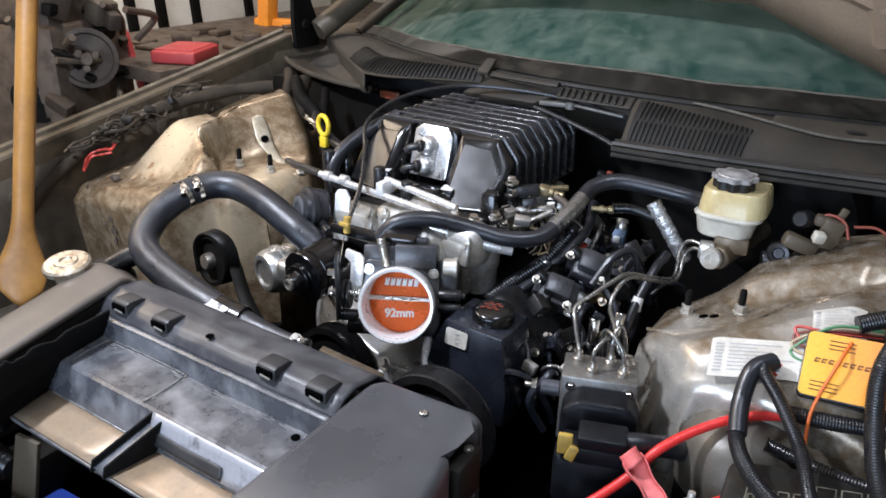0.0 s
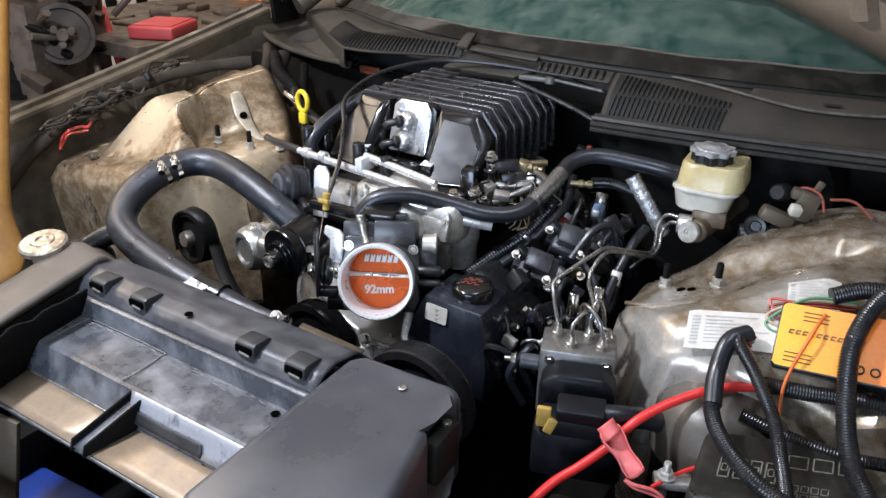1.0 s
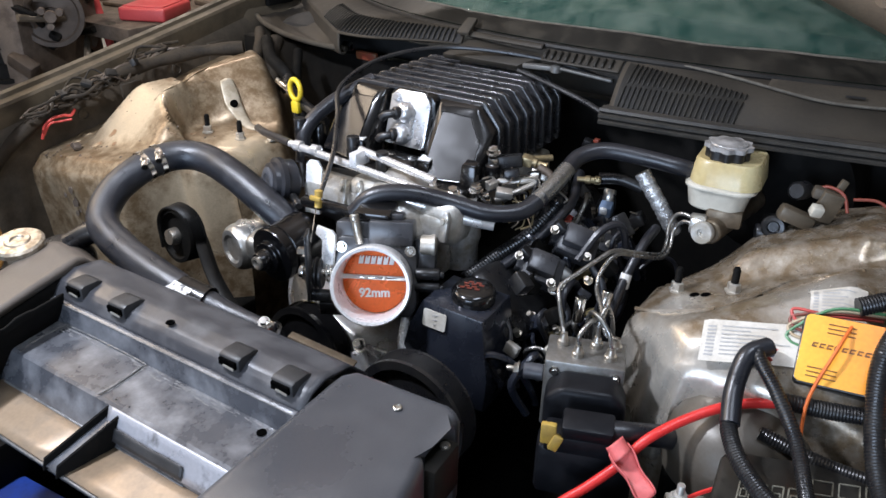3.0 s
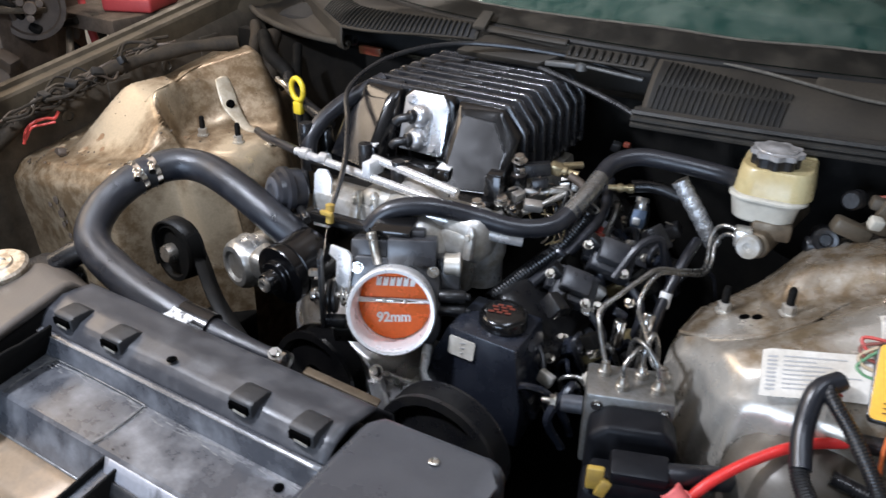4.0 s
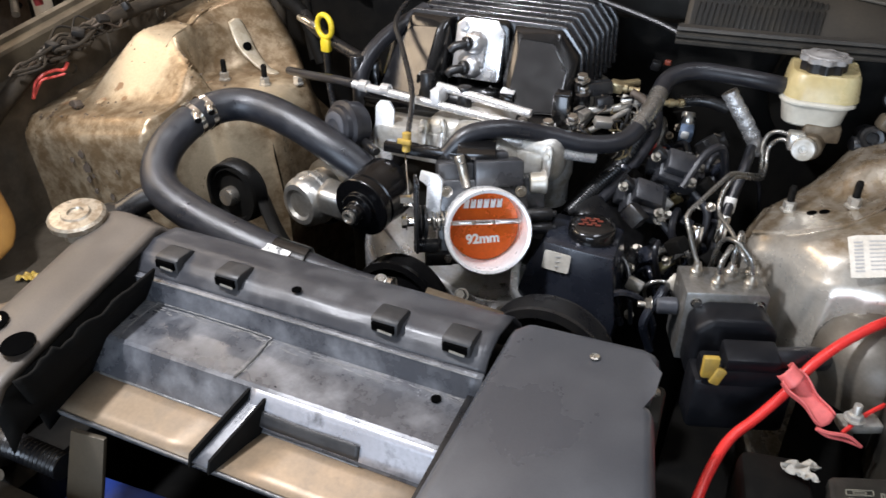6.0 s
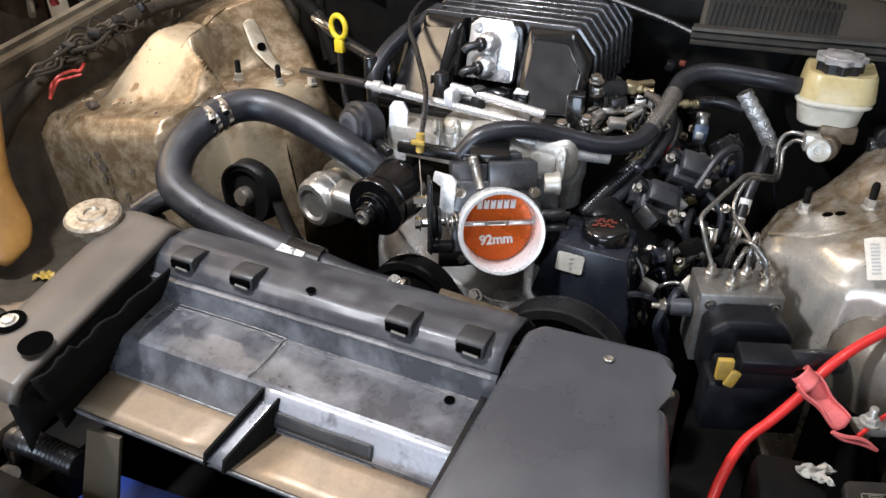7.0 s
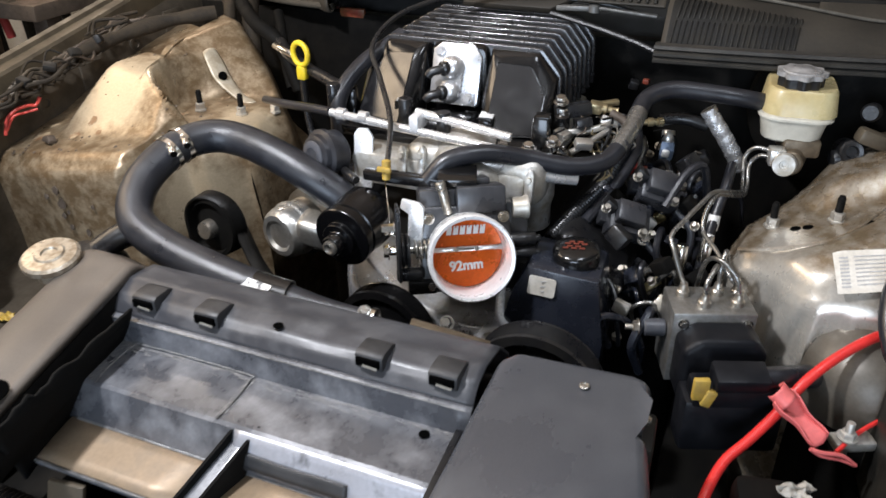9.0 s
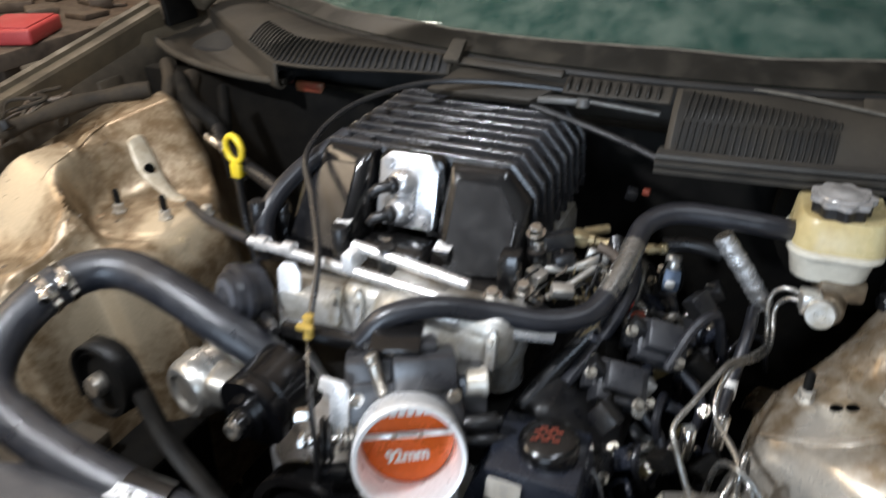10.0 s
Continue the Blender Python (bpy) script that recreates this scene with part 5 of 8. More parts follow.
part("bolt", bm, M["chrome"], fcov)
# crank pulley and pump pulley with grooves
def grooved(name, c, axis, r, w, m, parent, lbl, n=44):
    prof = [(r * 0.25, 0.004), (r * 0.28, 0.0), (r * 0.80, 0.004), (r * 0.86, -0.004), (r, -0.003)]
    k = 6
    for i in range(k):
        a = 0.003 + (w - 0.006) * i / k
        prof += [(r, a), (r - 0.004, a + (w - 0.006) / k * 0.5)]
    prof += [(r, w - 0.003), (r, w), (r * 0.3, w), (0.0, w)]
    bm = nb()
    lathe(bm, c, axis, [(0.0, 0.004)] + prof, n)
    return part(name, bm, m, parent, lbl)


grooved("pump_pulley", (0.205, 0.735, 0.710), (0, 1, 0), 0.082, 0.032, M["black_plastic"], eng, "black ribbed pump pulley")
grooved("crank_pulley", (0.03, 0.735, 0.605), (0, 1, 0), 0.09, 0.04, M["dark_bay"], eng, "dark crank pulley")
grooved("lower_idler", (-0.025, 0.790, 0.692), (0.05, 1, -0.05), 0.070, 0.028, M["gloss_black"], eng, "smooth black lower idler pulley")
grooved("idler_pulley", (-0.292, 0.80, 0.803), (0.15, 1, -0.1), 0.044, 0.026, M["dark_bay"], eng, "dark belt idler pulley")
bm = nb()
lathe(bm, (-0.294, 0.789, 0.804), (0.15, 1, -0.1), [(0.0, -0.004), (0.012, -0.003), (0.014, 0.004), (0.014, 0.012)], 18)
part("pulley_bolt", bm, M["steel"], eng)
bm = nb()
def belt_loop(pts, w):
    pp = smooth_line(pts, 8)
    lo = [bm.verts.new(p) for p in pp]
    hi = [bm.verts.new(p + V((0.0, w, 0))) for p in pp]
    for i in range(len(pp) - 1):
        bm.faces.new((lo[i], lo[i + 1], hi[i + 1], hi[i]))
belt_loop([(-0.335, 0.80, 0.77), (-0.336, 0.80, 0.82), (-0.31, 0.80, 0.848), (-0.27, 0.80, 0.842), (-0.248, 0.80, 0.80), (-0.21, 0.79, 0.74), (-0.12, 0.77, 0.68), (0.0, 0.75, 0.60)], 0.025)
part("drive_belt", bm, M["soft_rubber"], eng, "black ribbed drive belt", solid=0.004)
# alternator / water pump casting
bm = nb()
WP, WA = V((-0.200, 0.842, 0.792)), V((0.25, 1, 0.0)).normalized()
lathe(bm, WP, WA, [(0.0, -0.008), (0.020, -0.008), (0.024, -0.012), (0.031, -0.011), (0.036, -0.005), (0.038, 0.002), (0.0385, 0.014), (0.041, 0.016), (0.041, 0.022), (0.036, 0.026), (0.037, 0.048), (0.047, 0.052), (0.048, 0.060), (0.048, 0.09)], 34)
box(bm, (-0.150, 0.852, 0.802), (0.055, 0.045, 0.044), (10, 12, 8), 0.012, 3)
tube(bm, [(-0.135, 0.85, 0.80), (-0.10, 0.86, 0.82), (-0.075, 0.87, 0.835)], 0.024, 16)
part("water_pump", bm, M["cast_grey"], eng, "silver cast water pump housing")

# supercharger
sc = thing("supercharger", (0, 1.15, 0.9), "black finned supercharger with a bright front plate", "supercharger")
CX = -0.020


def mirrored(half):
    """A closed outline from its right half, given from the foot to the top."""
    return [(-a, b) for a, b in half] + [(a, b) for a, b in reversed(half)]


def rounded(poly, r, n=6):
    out = [poly[0]]
    for p, q, w in zip(poly, poly[1:], poly[2:]):
        p, q, w = V((*p, 0)), V((*q, 0)), V((*w, 0))
        a, b = q + (p - q).normalized() * r, q + (w - q).normalized() * r
        for k in range(n + 1):
            t = k / n
            c = a.lerp(q, t).lerp(q.lerp(b, t), t)
            out.append((c.x, c.y))
    return out + [poly[-1]]


bm = nb()
prism(bm, mirrored([(0.139, 0.905), (0.1415, 0.982), (0.115, 1.0125)]), (CX, 1.312, 0), (1, 0, 0), (0, 0, 1), 0.230, 0.003)
part("case", bm, M["rib_black"], sc)
FIN_LINE = rounded(mirrored([(0.151, 0.915), (0.1485, 0.987), (0.1195, 1.0225)]), 0.007)
CREST = [(-0.0046, 0.013), (-0.0044, 0.0016), (-0.0040, 0.0006), (-0.0030, 0.0), (-0.0014, 0.0004), (0.0, 0.0009), (0.0014, 0.0004), (0.0030, 0.0), (0.0040, 0.0006), (0.0044, 0.0016), (0.0046, 0.013)]
for k in range(8):
    bm = nb()
    y = 1.087 + 0.0298 * k
    def fin(u, v):
        i = round(u * (len(FIN_LINE) - 1))
        a, b = FIN_LINE[max(0, i - 1)], FIN_LINE[min(len(FIN_LINE) - 1, i + 1)]
        nx, nz = -(b[1] - a[1]), b[0] - a[0]
        q = math.hypot(nx, nz)
        w, dep = CREST[round(v * (len(CREST) - 1))]
        return V((CX + FIN_LINE[i][0] - nx / q * dep, y + w, FIN_LINE[i][1] - nz / q * dep))
    sheet(bm, fin, len(FIN_LINE) - 1, len(CREST) - 1)
    part("fin", bm, M["rib_black"], sc, smooth=40)
# short raised pads between the fins, staggered
for k in range(7):
    y = 1.087 + 0.0298 * k + 0.0149
    for x, w in ((CX - 0.020 + 0.012 * (k % 3), 0.050), (CX - 0.085 + 0.010 * (k % 2), 0.026)):
        bm = nb()
        box(bm, (x, y, 1.0135), (w, 0.0200, 0.012), bevel=0.0015)
        part("pad", bm, M["rib_black"], sc)
# front halves: a rounded shoulder round a sloped five-sided panel
for s in (-1, 1):
    FACET = [V((CX + s * a, b, c)) for a, b, c in ((0.064, 1.053, 1.007), (0.111, 1.062, 1.003), (0.136, 1.048, 0.969), (0.139, 1.008, 0.921), (0.066, 0.992, 0.919))]
    OUTER = [V((CX + s * a, b, c)) for a, b, c in ((0.046, 1.084, 1.017), (0.117, 1.084, 1.0165), (0.145, 1.084, 0.985), (0.149, 1.050, 0.912), (0.044, 1.035, 0.912))]
    mid_f = sum(FACET, V()) / 5
    def around(ring, k):
        q = k / 40 * 5
        i = int(q) % 5
        return ring[i].lerp(ring[(i + 1) % 5], q - int(q))
    def shoulder(u, v):
        k = round(u * 40) % 40
        p, q = around(OUTER, k), around(FACET, k)
        out = (q - mid_f).normalized()
        return p.lerp(q, v) + out * 0.005 * math.sin(math.pi * v) + V((0, -0.004, 0.0025)) * math.sin(math.pi * v)
    bm = nb()
    sheet(bm, shoulder, 40, 7)
    bmesh.ops.remove_doubles(bm, verts=bm.verts, dist=0.0002)
    part("front_shoulder", bm, M["gloss_black"], sc, "rounded black front shoulder", smooth=50)
    bm = nb()
    a = [bm.verts.new(p + V((0, -0.0012, 0.0006))) for p in FACET]
    b = [bm.verts.new(p + V((0, 0.03, -0.012))) for p in FACET]
    bm.faces.new(a)
    bm.faces.new(list(reversed(b)))
    for i in range(5):
        j = (i + 1) % 5
        bm.faces.new((a[i], a[j], b[j], b[i]))
    bmesh.ops.bevel(bm, geom=list(bm.edges), offset=0.0022, segments=2, affect="EDGES")
    part("front_facet", bm, M["facet_black"], sc, "glossy sloped black front panel", smooth=20)
    # small rib between the panel and the plate
    bm = nb()
    tube(bm, [V((CX + s * a, b, c)) for a, b, c in ((0.047, 1.046, 0.925), (0.048, 1.054, 0.97), (0.051, 1.064, 0.998), (0.058, 1.074, 1.010))], 0.0022, 8, 4)
    part("front_rib", bm, M["rib_black"], sc)
bm = nb()
prism(bm, [(-0.046, 0.905), (0.046, 0.905), (0.043, 1.012), (0.036, 1.0215), (-0.036, 1.0215), (-0.043, 1.012)], (CX, 1.105, 0), (1, 0, 0), (0, 0, 1), 0.040, 0.004)
part("front_block", bm, M["gloss_black"], sc)
bm = nb()
box(bm, (CX, 1.022, 0.908), (0.300, 0.105, 0.018), (0, 0, 0), 0.004)
part("base_flange", bm, M["gloss_black"], sc)
bm = nb()
box(bm, (CX + 0.002, 1.018, 0.916), (0.104, 0.074, 0.040), (-8, 0, 0), 0.016, 4, taper=(0.86, 0.8))
part("lower_shelf", bm, M["gloss_black"], sc, "rounded glossy black shelf below the plate")
PU, PN = V((0, 0.30, 0.954)).normalized(), V((0, -0.954, 0.30)).normalized()
PC = V((CX, 1.064, 0.980))
def on_plate(a, b, c=0.0):
    return PC + V((a, 0, 0)) + PU * b + PN * (0.012 + c)
bm = nb()
prism(bm, [(-0.034, -0.044), (0.034, -0.044), (0.0375, -0.040), (0.0375, 0.026), (0.024, 0.0425), (-0.025, 0.0425), (-0.0375, 0.032), (-0.0375, -0.040)], PC, (1, 0, 0), PU, 0.012, 0.0016)
plate = part("front_plate", bm, M["plate"], sc, "bright machined aluminium front plate")
for a, b in ((-0.0255, 0.0290), (0.0225, -0.0345)):
    bm = nb()
    hexbolt(bm, on_plate(a, b), PN, 0.0062, 0.006)
    part("bolt", bm, M["plate"], plate)
bm = nb()
for k in range(5):
    lathe(bm, on_plate(-0.003, 0.008 - 0.008 * k, -0.004), PN, [(0.0165, 0), (0.0165, 0.007), (0.0145, 0.0095), (0.0, 0.0095)], 24)
part("raised_lobe", bm, M["plate"], plate)
for b in (0.008, -0.026):
    p = on_plate(-0.006, b, 0.004)
    bm = nb()
    lathe(bm, p, PN + V((-0.25, 0, 0)), [(0.0175, -0.004), (0.0165, 0.004), (0.0125, 0.009), (0.0095, 0.011)], 24)
    boss = part("boss", bm, M["plate"], plate)
    bm = nb()
    tube(bm, [p + V((-0.002, -0.006, 0)), p + V((-0.010, -0.016, 0.000)), p + V((-0.021, -0.021, -0.003)), p + V((-0.027, -0.023, -0.009))], 0.0066, 12)
    lathe(bm, p + V((-0.005, -0.007, 0)), (-0.5, -0.8, 0.0), [(0.0105, 0), (0.0105, 0.007), (0.0085, 0.009)], 16)
    part("hose_nipple", bm, M["black_plastic"], plate)
for x, y, z, top in ((-0.087, 1.016, 0.949, "machined"), (0.044, 1.008, 0.944, "machined"), (0.125, 1.005, 0.955, "gloss_black"), (-0.176, 1.015, 0.955, "gloss_black")):
    bm = nb()
    box(bm, (x, y, z - 0.025), (0.027, 0.026, 0.050), (0, 0, 6), 0.004, taper=(0.86, 0.8))
    ft = part("mounting_foot", bm, M["gloss_black"], sc)
    bm = nb()
    box(bm, (x + 0.001, y, z + 0.0005), (0.020, 0.017, 0.002), (8, 0, 6), 0.0008)
    part("foot_top", bm, M[top], ft)
for x, y, z in ((0.145, 1.038, 0.948), (0.156, 0.997, 0.908), (-0.190, 1.030, 0.930), (0.080, 0.976, 0.912)):
    bm = nb()
    lathe(bm, (x, y, z - 0.03), (0, -0.1, 1), [(0.011, 0), (0.011, 0.030), (0.0085, 0.0315)], 14)
    bs_ = part("bolt_boss", bm, M["gloss_black"], sc)
    bm = nb()
    hexbolt(bm, (x, y, z), (0, -0.15, 1), 0.0072, 0.010)
    part("bolt", bm, M["chrome"], bs_)

# throttle body, turned towards the driver's side and up
TB = V((0.109, 0.783, 0.848))
az, el = radians(29), radians(19)
AX = V((math.sin(az) * math.cos(el), -math.cos(az) * math.cos(el), math.sin(el)))
TU = V((math.cos(az), math.sin(az), 0))
TW = AX.cross(TU) * -1 if AX.cross(TU).z < 0 else AX.cross(TU)


def tb(a, b, c):
    return TB + TU * a + TW * b + AX * c


BLADE = -0.058
RING = [(0.0462, -0.090), (0.0462, -0.050), (0.0464, -0.020), (0.0472, -0.004), (0.0485, 0.0), (0.0520, 0.001), (0.0538, -0.002), (0.0538, -0.012), (0.0515, -0.016), (0.0515, -0.05)]
TBM = Matrix((TU, TW, AX)).transposed().to_4x4()
thr = thing("throttle_body", TB - V((0, 0, 0.06)), "throttle body with white rim and orange butterfly blade", "throttle body")
bm = nb()
sheet(bm, lambda u, v: tb(0, 0, 0) + (lambda r, h: TU * r * math.cos(2 * math.pi * u) + TW * r * math.sin(2 * math.pi * u) + AX * h)(*RING[round(v * (len(RING) - 1))]), 64, len(RING) - 1)
bmesh.ops.remove_doubles(bm, verts=bm.verts, dist=0.0001)
part("inlet_ring", bm, M["machined"], thr, "bright machined inlet ring")
bm = nb()
lathe(bm, tb(0, 0, BLADE), AX, [(0.0, -0.002), (0.0458, -0.002), (0.0461, 0.0), (0.0458, 0.002), (0.0, 0.002)], 48)
bmesh.ops.rotate(bm, cent=tb(0, 0, BLADE), matrix=Matrix.Rotation(radians(-6), 3, TU), verts=bm.verts)
blade = part("butterfly_blade", bm, M["orange"], thr, "orange anodised butterfly blade")
bm = nb()
rod(bm, tb(-0.0465, 0.003, BLADE + 0.003), tb(0.0465, 0.003, BLADE + 0.003), 0.0040, 12)
sh = part("shaft", bm, M["chrome"], thr, "bright steel throttle shaft")
bm = nb()
for s in (-0.013, 0.013):
    lathe(bm, tb(s, 0.003, BLADE + 0.0062), AX, [(0.003, 0), (0.0025, 0.002), (0.0, 0.0022)], 10)
part("screw", bm, M["steel"], sh)
words("lettering", "92mm", 0.0170, Matrix.Translation(tb(-0.001, -0.0185, BLADE + 0.0044)) @ TBM @ rot(-6, 0, 3) @ Matrix.Shear("XY", 4, (0.15, 0)), M["white"], blade, "white printed bore size")
bm = nb()
for i in range(6):
    prism(bm, [(0, 0), (0.0062, 0), (0.0080, 0.011), (0.0055, 0.011), (0.0050, 0.0085), (0.0033, 0.0085), (0.0036, 0.011), (0.0018, 0.011)], tb(-0.025 + 0.0085 * i, 0.0215, BLADE + 0.0002), TU, TW, 0.0028)
part("logo_bars", bm, M["white"], blade)
bm = nb()
HOUSE = [(0.058, 0.0), (0.056, 0.036), (0.046, 0.058), (-0.050, 0.060), (-0.060, 0.045), (-0.058, -0.050), (0.050, -0.050), (0.058, -0.035)]
def house_edge(t):
    """Where the ray at the angle t leaves the housing's outline."""
    best = 0.08
    for (ax, ay), (bx, by) in zip(HOUSE, HOUSE[1:] + HOUSE[:1]):
        den = math.cos(t) * (by - ay) - math.sin(t) * (bx - ax)
        if abs(den) > 1e-9:
            r = (ax * (by - ay) - ay * (bx - ax)) / den
            if r > 0:
                best = min(best, r)
    return best
def housing_pt(u, v):
    t = 2 * math.pi * u
    e = house_edge(t)
    r, h = [(0.0518, -0.046), (e - 0.004, -0.046), (e - 0.001, -0.0475), (e, -0.051), (e, -0.088), (0.0518, -0.088)][round(v * 5)]
    return tb(r * math.cos(t), r * math.sin(t), h)
sheet(bm, housing_pt, 96, 5)
bmesh.ops.remove_doubles(bm, verts=bm.verts, dist=0.0001)
housing = part("housing", bm, M["coil_black"], thr, "black throttle body housing")
bm = nb()
box(bm, tb(0.020, 0.066, -0.066), (0.062, 0.034, 0.05), bevel=0.004)
bmesh.ops.rotate(bm, cent=tb(0.020, 0.066, -0.066), matrix=TBM.to_3x3(), verts=bm.verts)
part("motor_cover", bm, M["coil_black"], housing)
for c, sz in ((tb(-0.034, 0.060, -0.078), (0.046, 0.040, 0.05)), (tb(0.066, 0.034, -0.080), (0.030, 0.050, 0.045)), (tb(0.010, 0.086, -0.080), (0.050, 0.012, 0.036))):
    bm = nb()
    box(bm, c, sz, bevel=0.004)
    bmesh.ops.rotate(bm, cent=c, matrix=TBM.to_3x3(), verts=bm.verts)
    part("casting_lobe", bm, M["coil_black"], housing)
bm = nb()
rod(bm, tb(-0.022, 0.050, -0.046), tb(-0.030, 0.088, -0.044), 0.0058, 12)
rod(bm, tb(-0.029, 0.080, -0.044), tb(-0.031, 0.090, -0.044), 0.0066, 12)
part("vacuum_nipple", bm, M["steel"], housing)
for a, b in ((-0.047, 0.045), (0.047, 0.043), (-0.047, -0.040)):
    bm = nb()
    hexbolt(bm, tb(a, b, -0.046), AX, 0.0055, 0.006)
    part("bolt", bm, M["chrome"], housing)
# throttle lever, stop and spring
bm = nb()
for c in (-0.010, 0.010):
    box(bm, (0.019 - 0.35 * c, 0.766 + 0.5 * c, 0.860), (0.004, 0.016, 0.098), (0, 0, 29), 0.0015)
box(bm, (0.030, 0.772, 0.815), (0.032, 0.014, 0.014), (0, 0, 29), 0.003)
lathe(bm, tb(-0.084, 0.006, -0.05), TU, [(0.020, 0), (0.022, 0.002), (0.022, 0.004), (0.018, 0.006), (0.022, 0.008), (0.022, 0.010), (0.020, 0.012)], 26)
part("cable_lever", bm, M["black_plastic"], housing)
bm = nb()
rod(bm, tb(-0.098, 0.008, -0.045), tb(-0.055, 0.008, -0.045), 0.006, 12)
hexbolt(bm, tb(-0.098, 0.008, -0.045), -TU, 0.008, 0.007)
hexbolt(bm, tb(-0.090, 0.036, -0.040), -TU, 0.007, 0.016)
part("lever_shaft", bm, M["chrome"], housing)
bm = nb()
tube(bm, [tb(-0.066, 0.008 + 0.012 * math.cos(t * 1.2), -0.045 + 0.012 * math.sin(t * 1.2)) + TU * 0.0022 * t * 0.5 for t in range(18)], 0.0016, 6, 3)
part("return_spring", bm, M["steel"], housing)
bm = nb()
box(bm, tb(-0.058, -0.040, -0.050), (0.036, 0.014, 0.020), (0, 0, 29), 0.003)
part("stop_bracket", bm, M["black_plastic"], housing)
for b, r in ((0.012, 0.0085), (-0.006, 0.007)):
    bm = nb()
    rod(bm, tb(0.055, b, -0.05), tb(0.088, b, -0.05), r, 14)
    rod(bm, tb(0.086, b, -0.05), tb(0.094, b, -0.05), r * 0.55, 10)
    part("sensor", bm, M["black_plastic"], housing)
bm = nb()
lathe(bm, tb(0.060, 0.052, -0.055), TU, [(0.012, 0), (0.0135, 0.002), (0.0135, 0.014), (0.015, 0.016), (0.015, 0.020), (0.010, 0.022), (0.0, 0.023)], 24)
part("idle_valve", bm, M["alu_dull"], housing, "dull metal idle air valve")

# snout casting behind it
sn = thing("intake_snout", (0.07, 0.87, 0.80), "silver cast intake snout behind the throttle body", "intake")
bm = nb()
tube(bm, [tb(0, 0, -0.086), tb(-0.004, 0.004, -0.12), V((0.045, 0.93, 0.865)), V((0.02, 0.985, 0.885))], 0.056, 28)
part("casting", bm, M["alu_dull"], sn)
bm = nb()
lathe(bm, (0.118, 0.990, 0.80), (0, -0.04, 1), [(0.030, 0), (0.030, 0.030), (0.034, 0.045), (0.034, 0.088), (0.040, 0.091), (0.042, 0.096), (0.042, 0.103), (0.036, 0.106), (0.0, 0.106)], 30)
box(bm, (0.075, 0.965, 0.845), (0.09, 0.07, 0.10), (0, 0, 14), 0.012, 3)
part("runner", bm, M["stained_cast"], sn, "stained pale cast intake runner")
bm = nb()
prism(bm, [(-0.010, 0), (0.008, 0), (0.010, 0.050), (0.004, 0.056), (-0.018, 0.060), (-0.020, 0.048), (-0.008, 0.042)], (0.028, 0.798, 0.845), (1, 0.2, 0), (0, 0.1, 1), 0.006, 0.001)
part("bracket", bm, M["machined"], sn, "bright bare aluminium bracket")
bm = nb()
prism(bm, [(-0.014, 0), (0.013, 0), (0.014, 0.074), (0.006, 0.086), (-0.008, 0.086), (-0.014, 0.078)], (-0.110, 0.925, 0.845), (1, 0.15, 0), (0, 0.12, 1), 0.006, 0.0015)
part("bracket", bm, M["machined"], sn, "bright bare aluminium bracket")
bm = nb()
box(bm, (-0.02, 0.868, 0.897), (0.11, 0.016, 0.014), (0, 0, 4), 0.002)
box(bm, (0.055, 0.87, 0.912), (0.05, 0.05, 0.010), (0, 0, 20), 0.002)
part("cable_bracket", bm, M["gloss_black"], sn, "black cable bracket")

# blower pulley: black stepped drum
DB = V((-0.0710, 0.829, 0.8385))
drum = thing("blower_pulley", (-0.06, 0.80, 0.8), "black stepped supercharger drive pulley with centre nut", "pulley")
DA = V((-0.11, -1.0, -0.08)).normalized()
bm = nb()
lathe(bm, DB, DA, [(0.030, -0.034), (0.038, -0.030), (0.0420, -0.027), (0.0420, -0.004), (0.0405, 0.000), (0.0405, 0.020), (0.0385, 0.0215), (0.0385, 0.0255), (0.0415, 0.027), (0.0415, 0.0365), (0.0405, 0.038), (0.0245, 0.039), (0.0235, 0.040), (0.0235, 0.046), (0.0225, 0.047), (0.0150, 0.0475), (0.0142, 0.0485), (0.0138, 0.060), (0.0128, 0.062), (0.0, 0.062)], 56)
d0 = part("drum", bm, M["drum_black"], drum, smooth=30)
bm = nb()
lathe(bm, DB + DA * 0.062, DA, [(0.010, 0), (0.010, 0.004), (0.007, 0.005), (0.004, 0.003), (0.0, 0.003)], 20)
part("centre_nut", bm, M["steel"], d0)

# black canister by the rail
vac = thing("vacuum_canister", (-0.16, 0.9, 0.87), "round black vacuum canister with a nipple", "canister")
bm = nb()
lathe(bm, (-0.150, 0.925, 0.890), (-0.38, -0.85, 0.15), [(0.030, 0), (0.034, 0.004), (0.034, 0.020), (0.037, 0.022), (0.037, 0.030), (0.031, 0.033), (0.029, 0.040), (0.024, 0.043), (0.0, 0.044)], 36)
canp = part("can", bm, M["rubber"], vac)
VA = V((-0.38, -0.85, 0.15)).normalized()
bm = nb()
lathe(bm, V((-0.150, 0.925, 0.890)) + VA * 0.0415, VA, [(0.0225, 0), (0.0225, 0.003), (0.0205, 0.0042), (0.0130, 0.0046), (0.0120, 0.0038), (0.0, 0.0036)], 32)
part("cap_face", bm, M["can_grey"], canp, "worn grey cap face")
bm = nb()
rod(bm, (-0.125, 0.895, 0.880), (-0.095, 0.875, 0.878), 0.006)
part("nipple", bm, M["black_plastic"], vac)

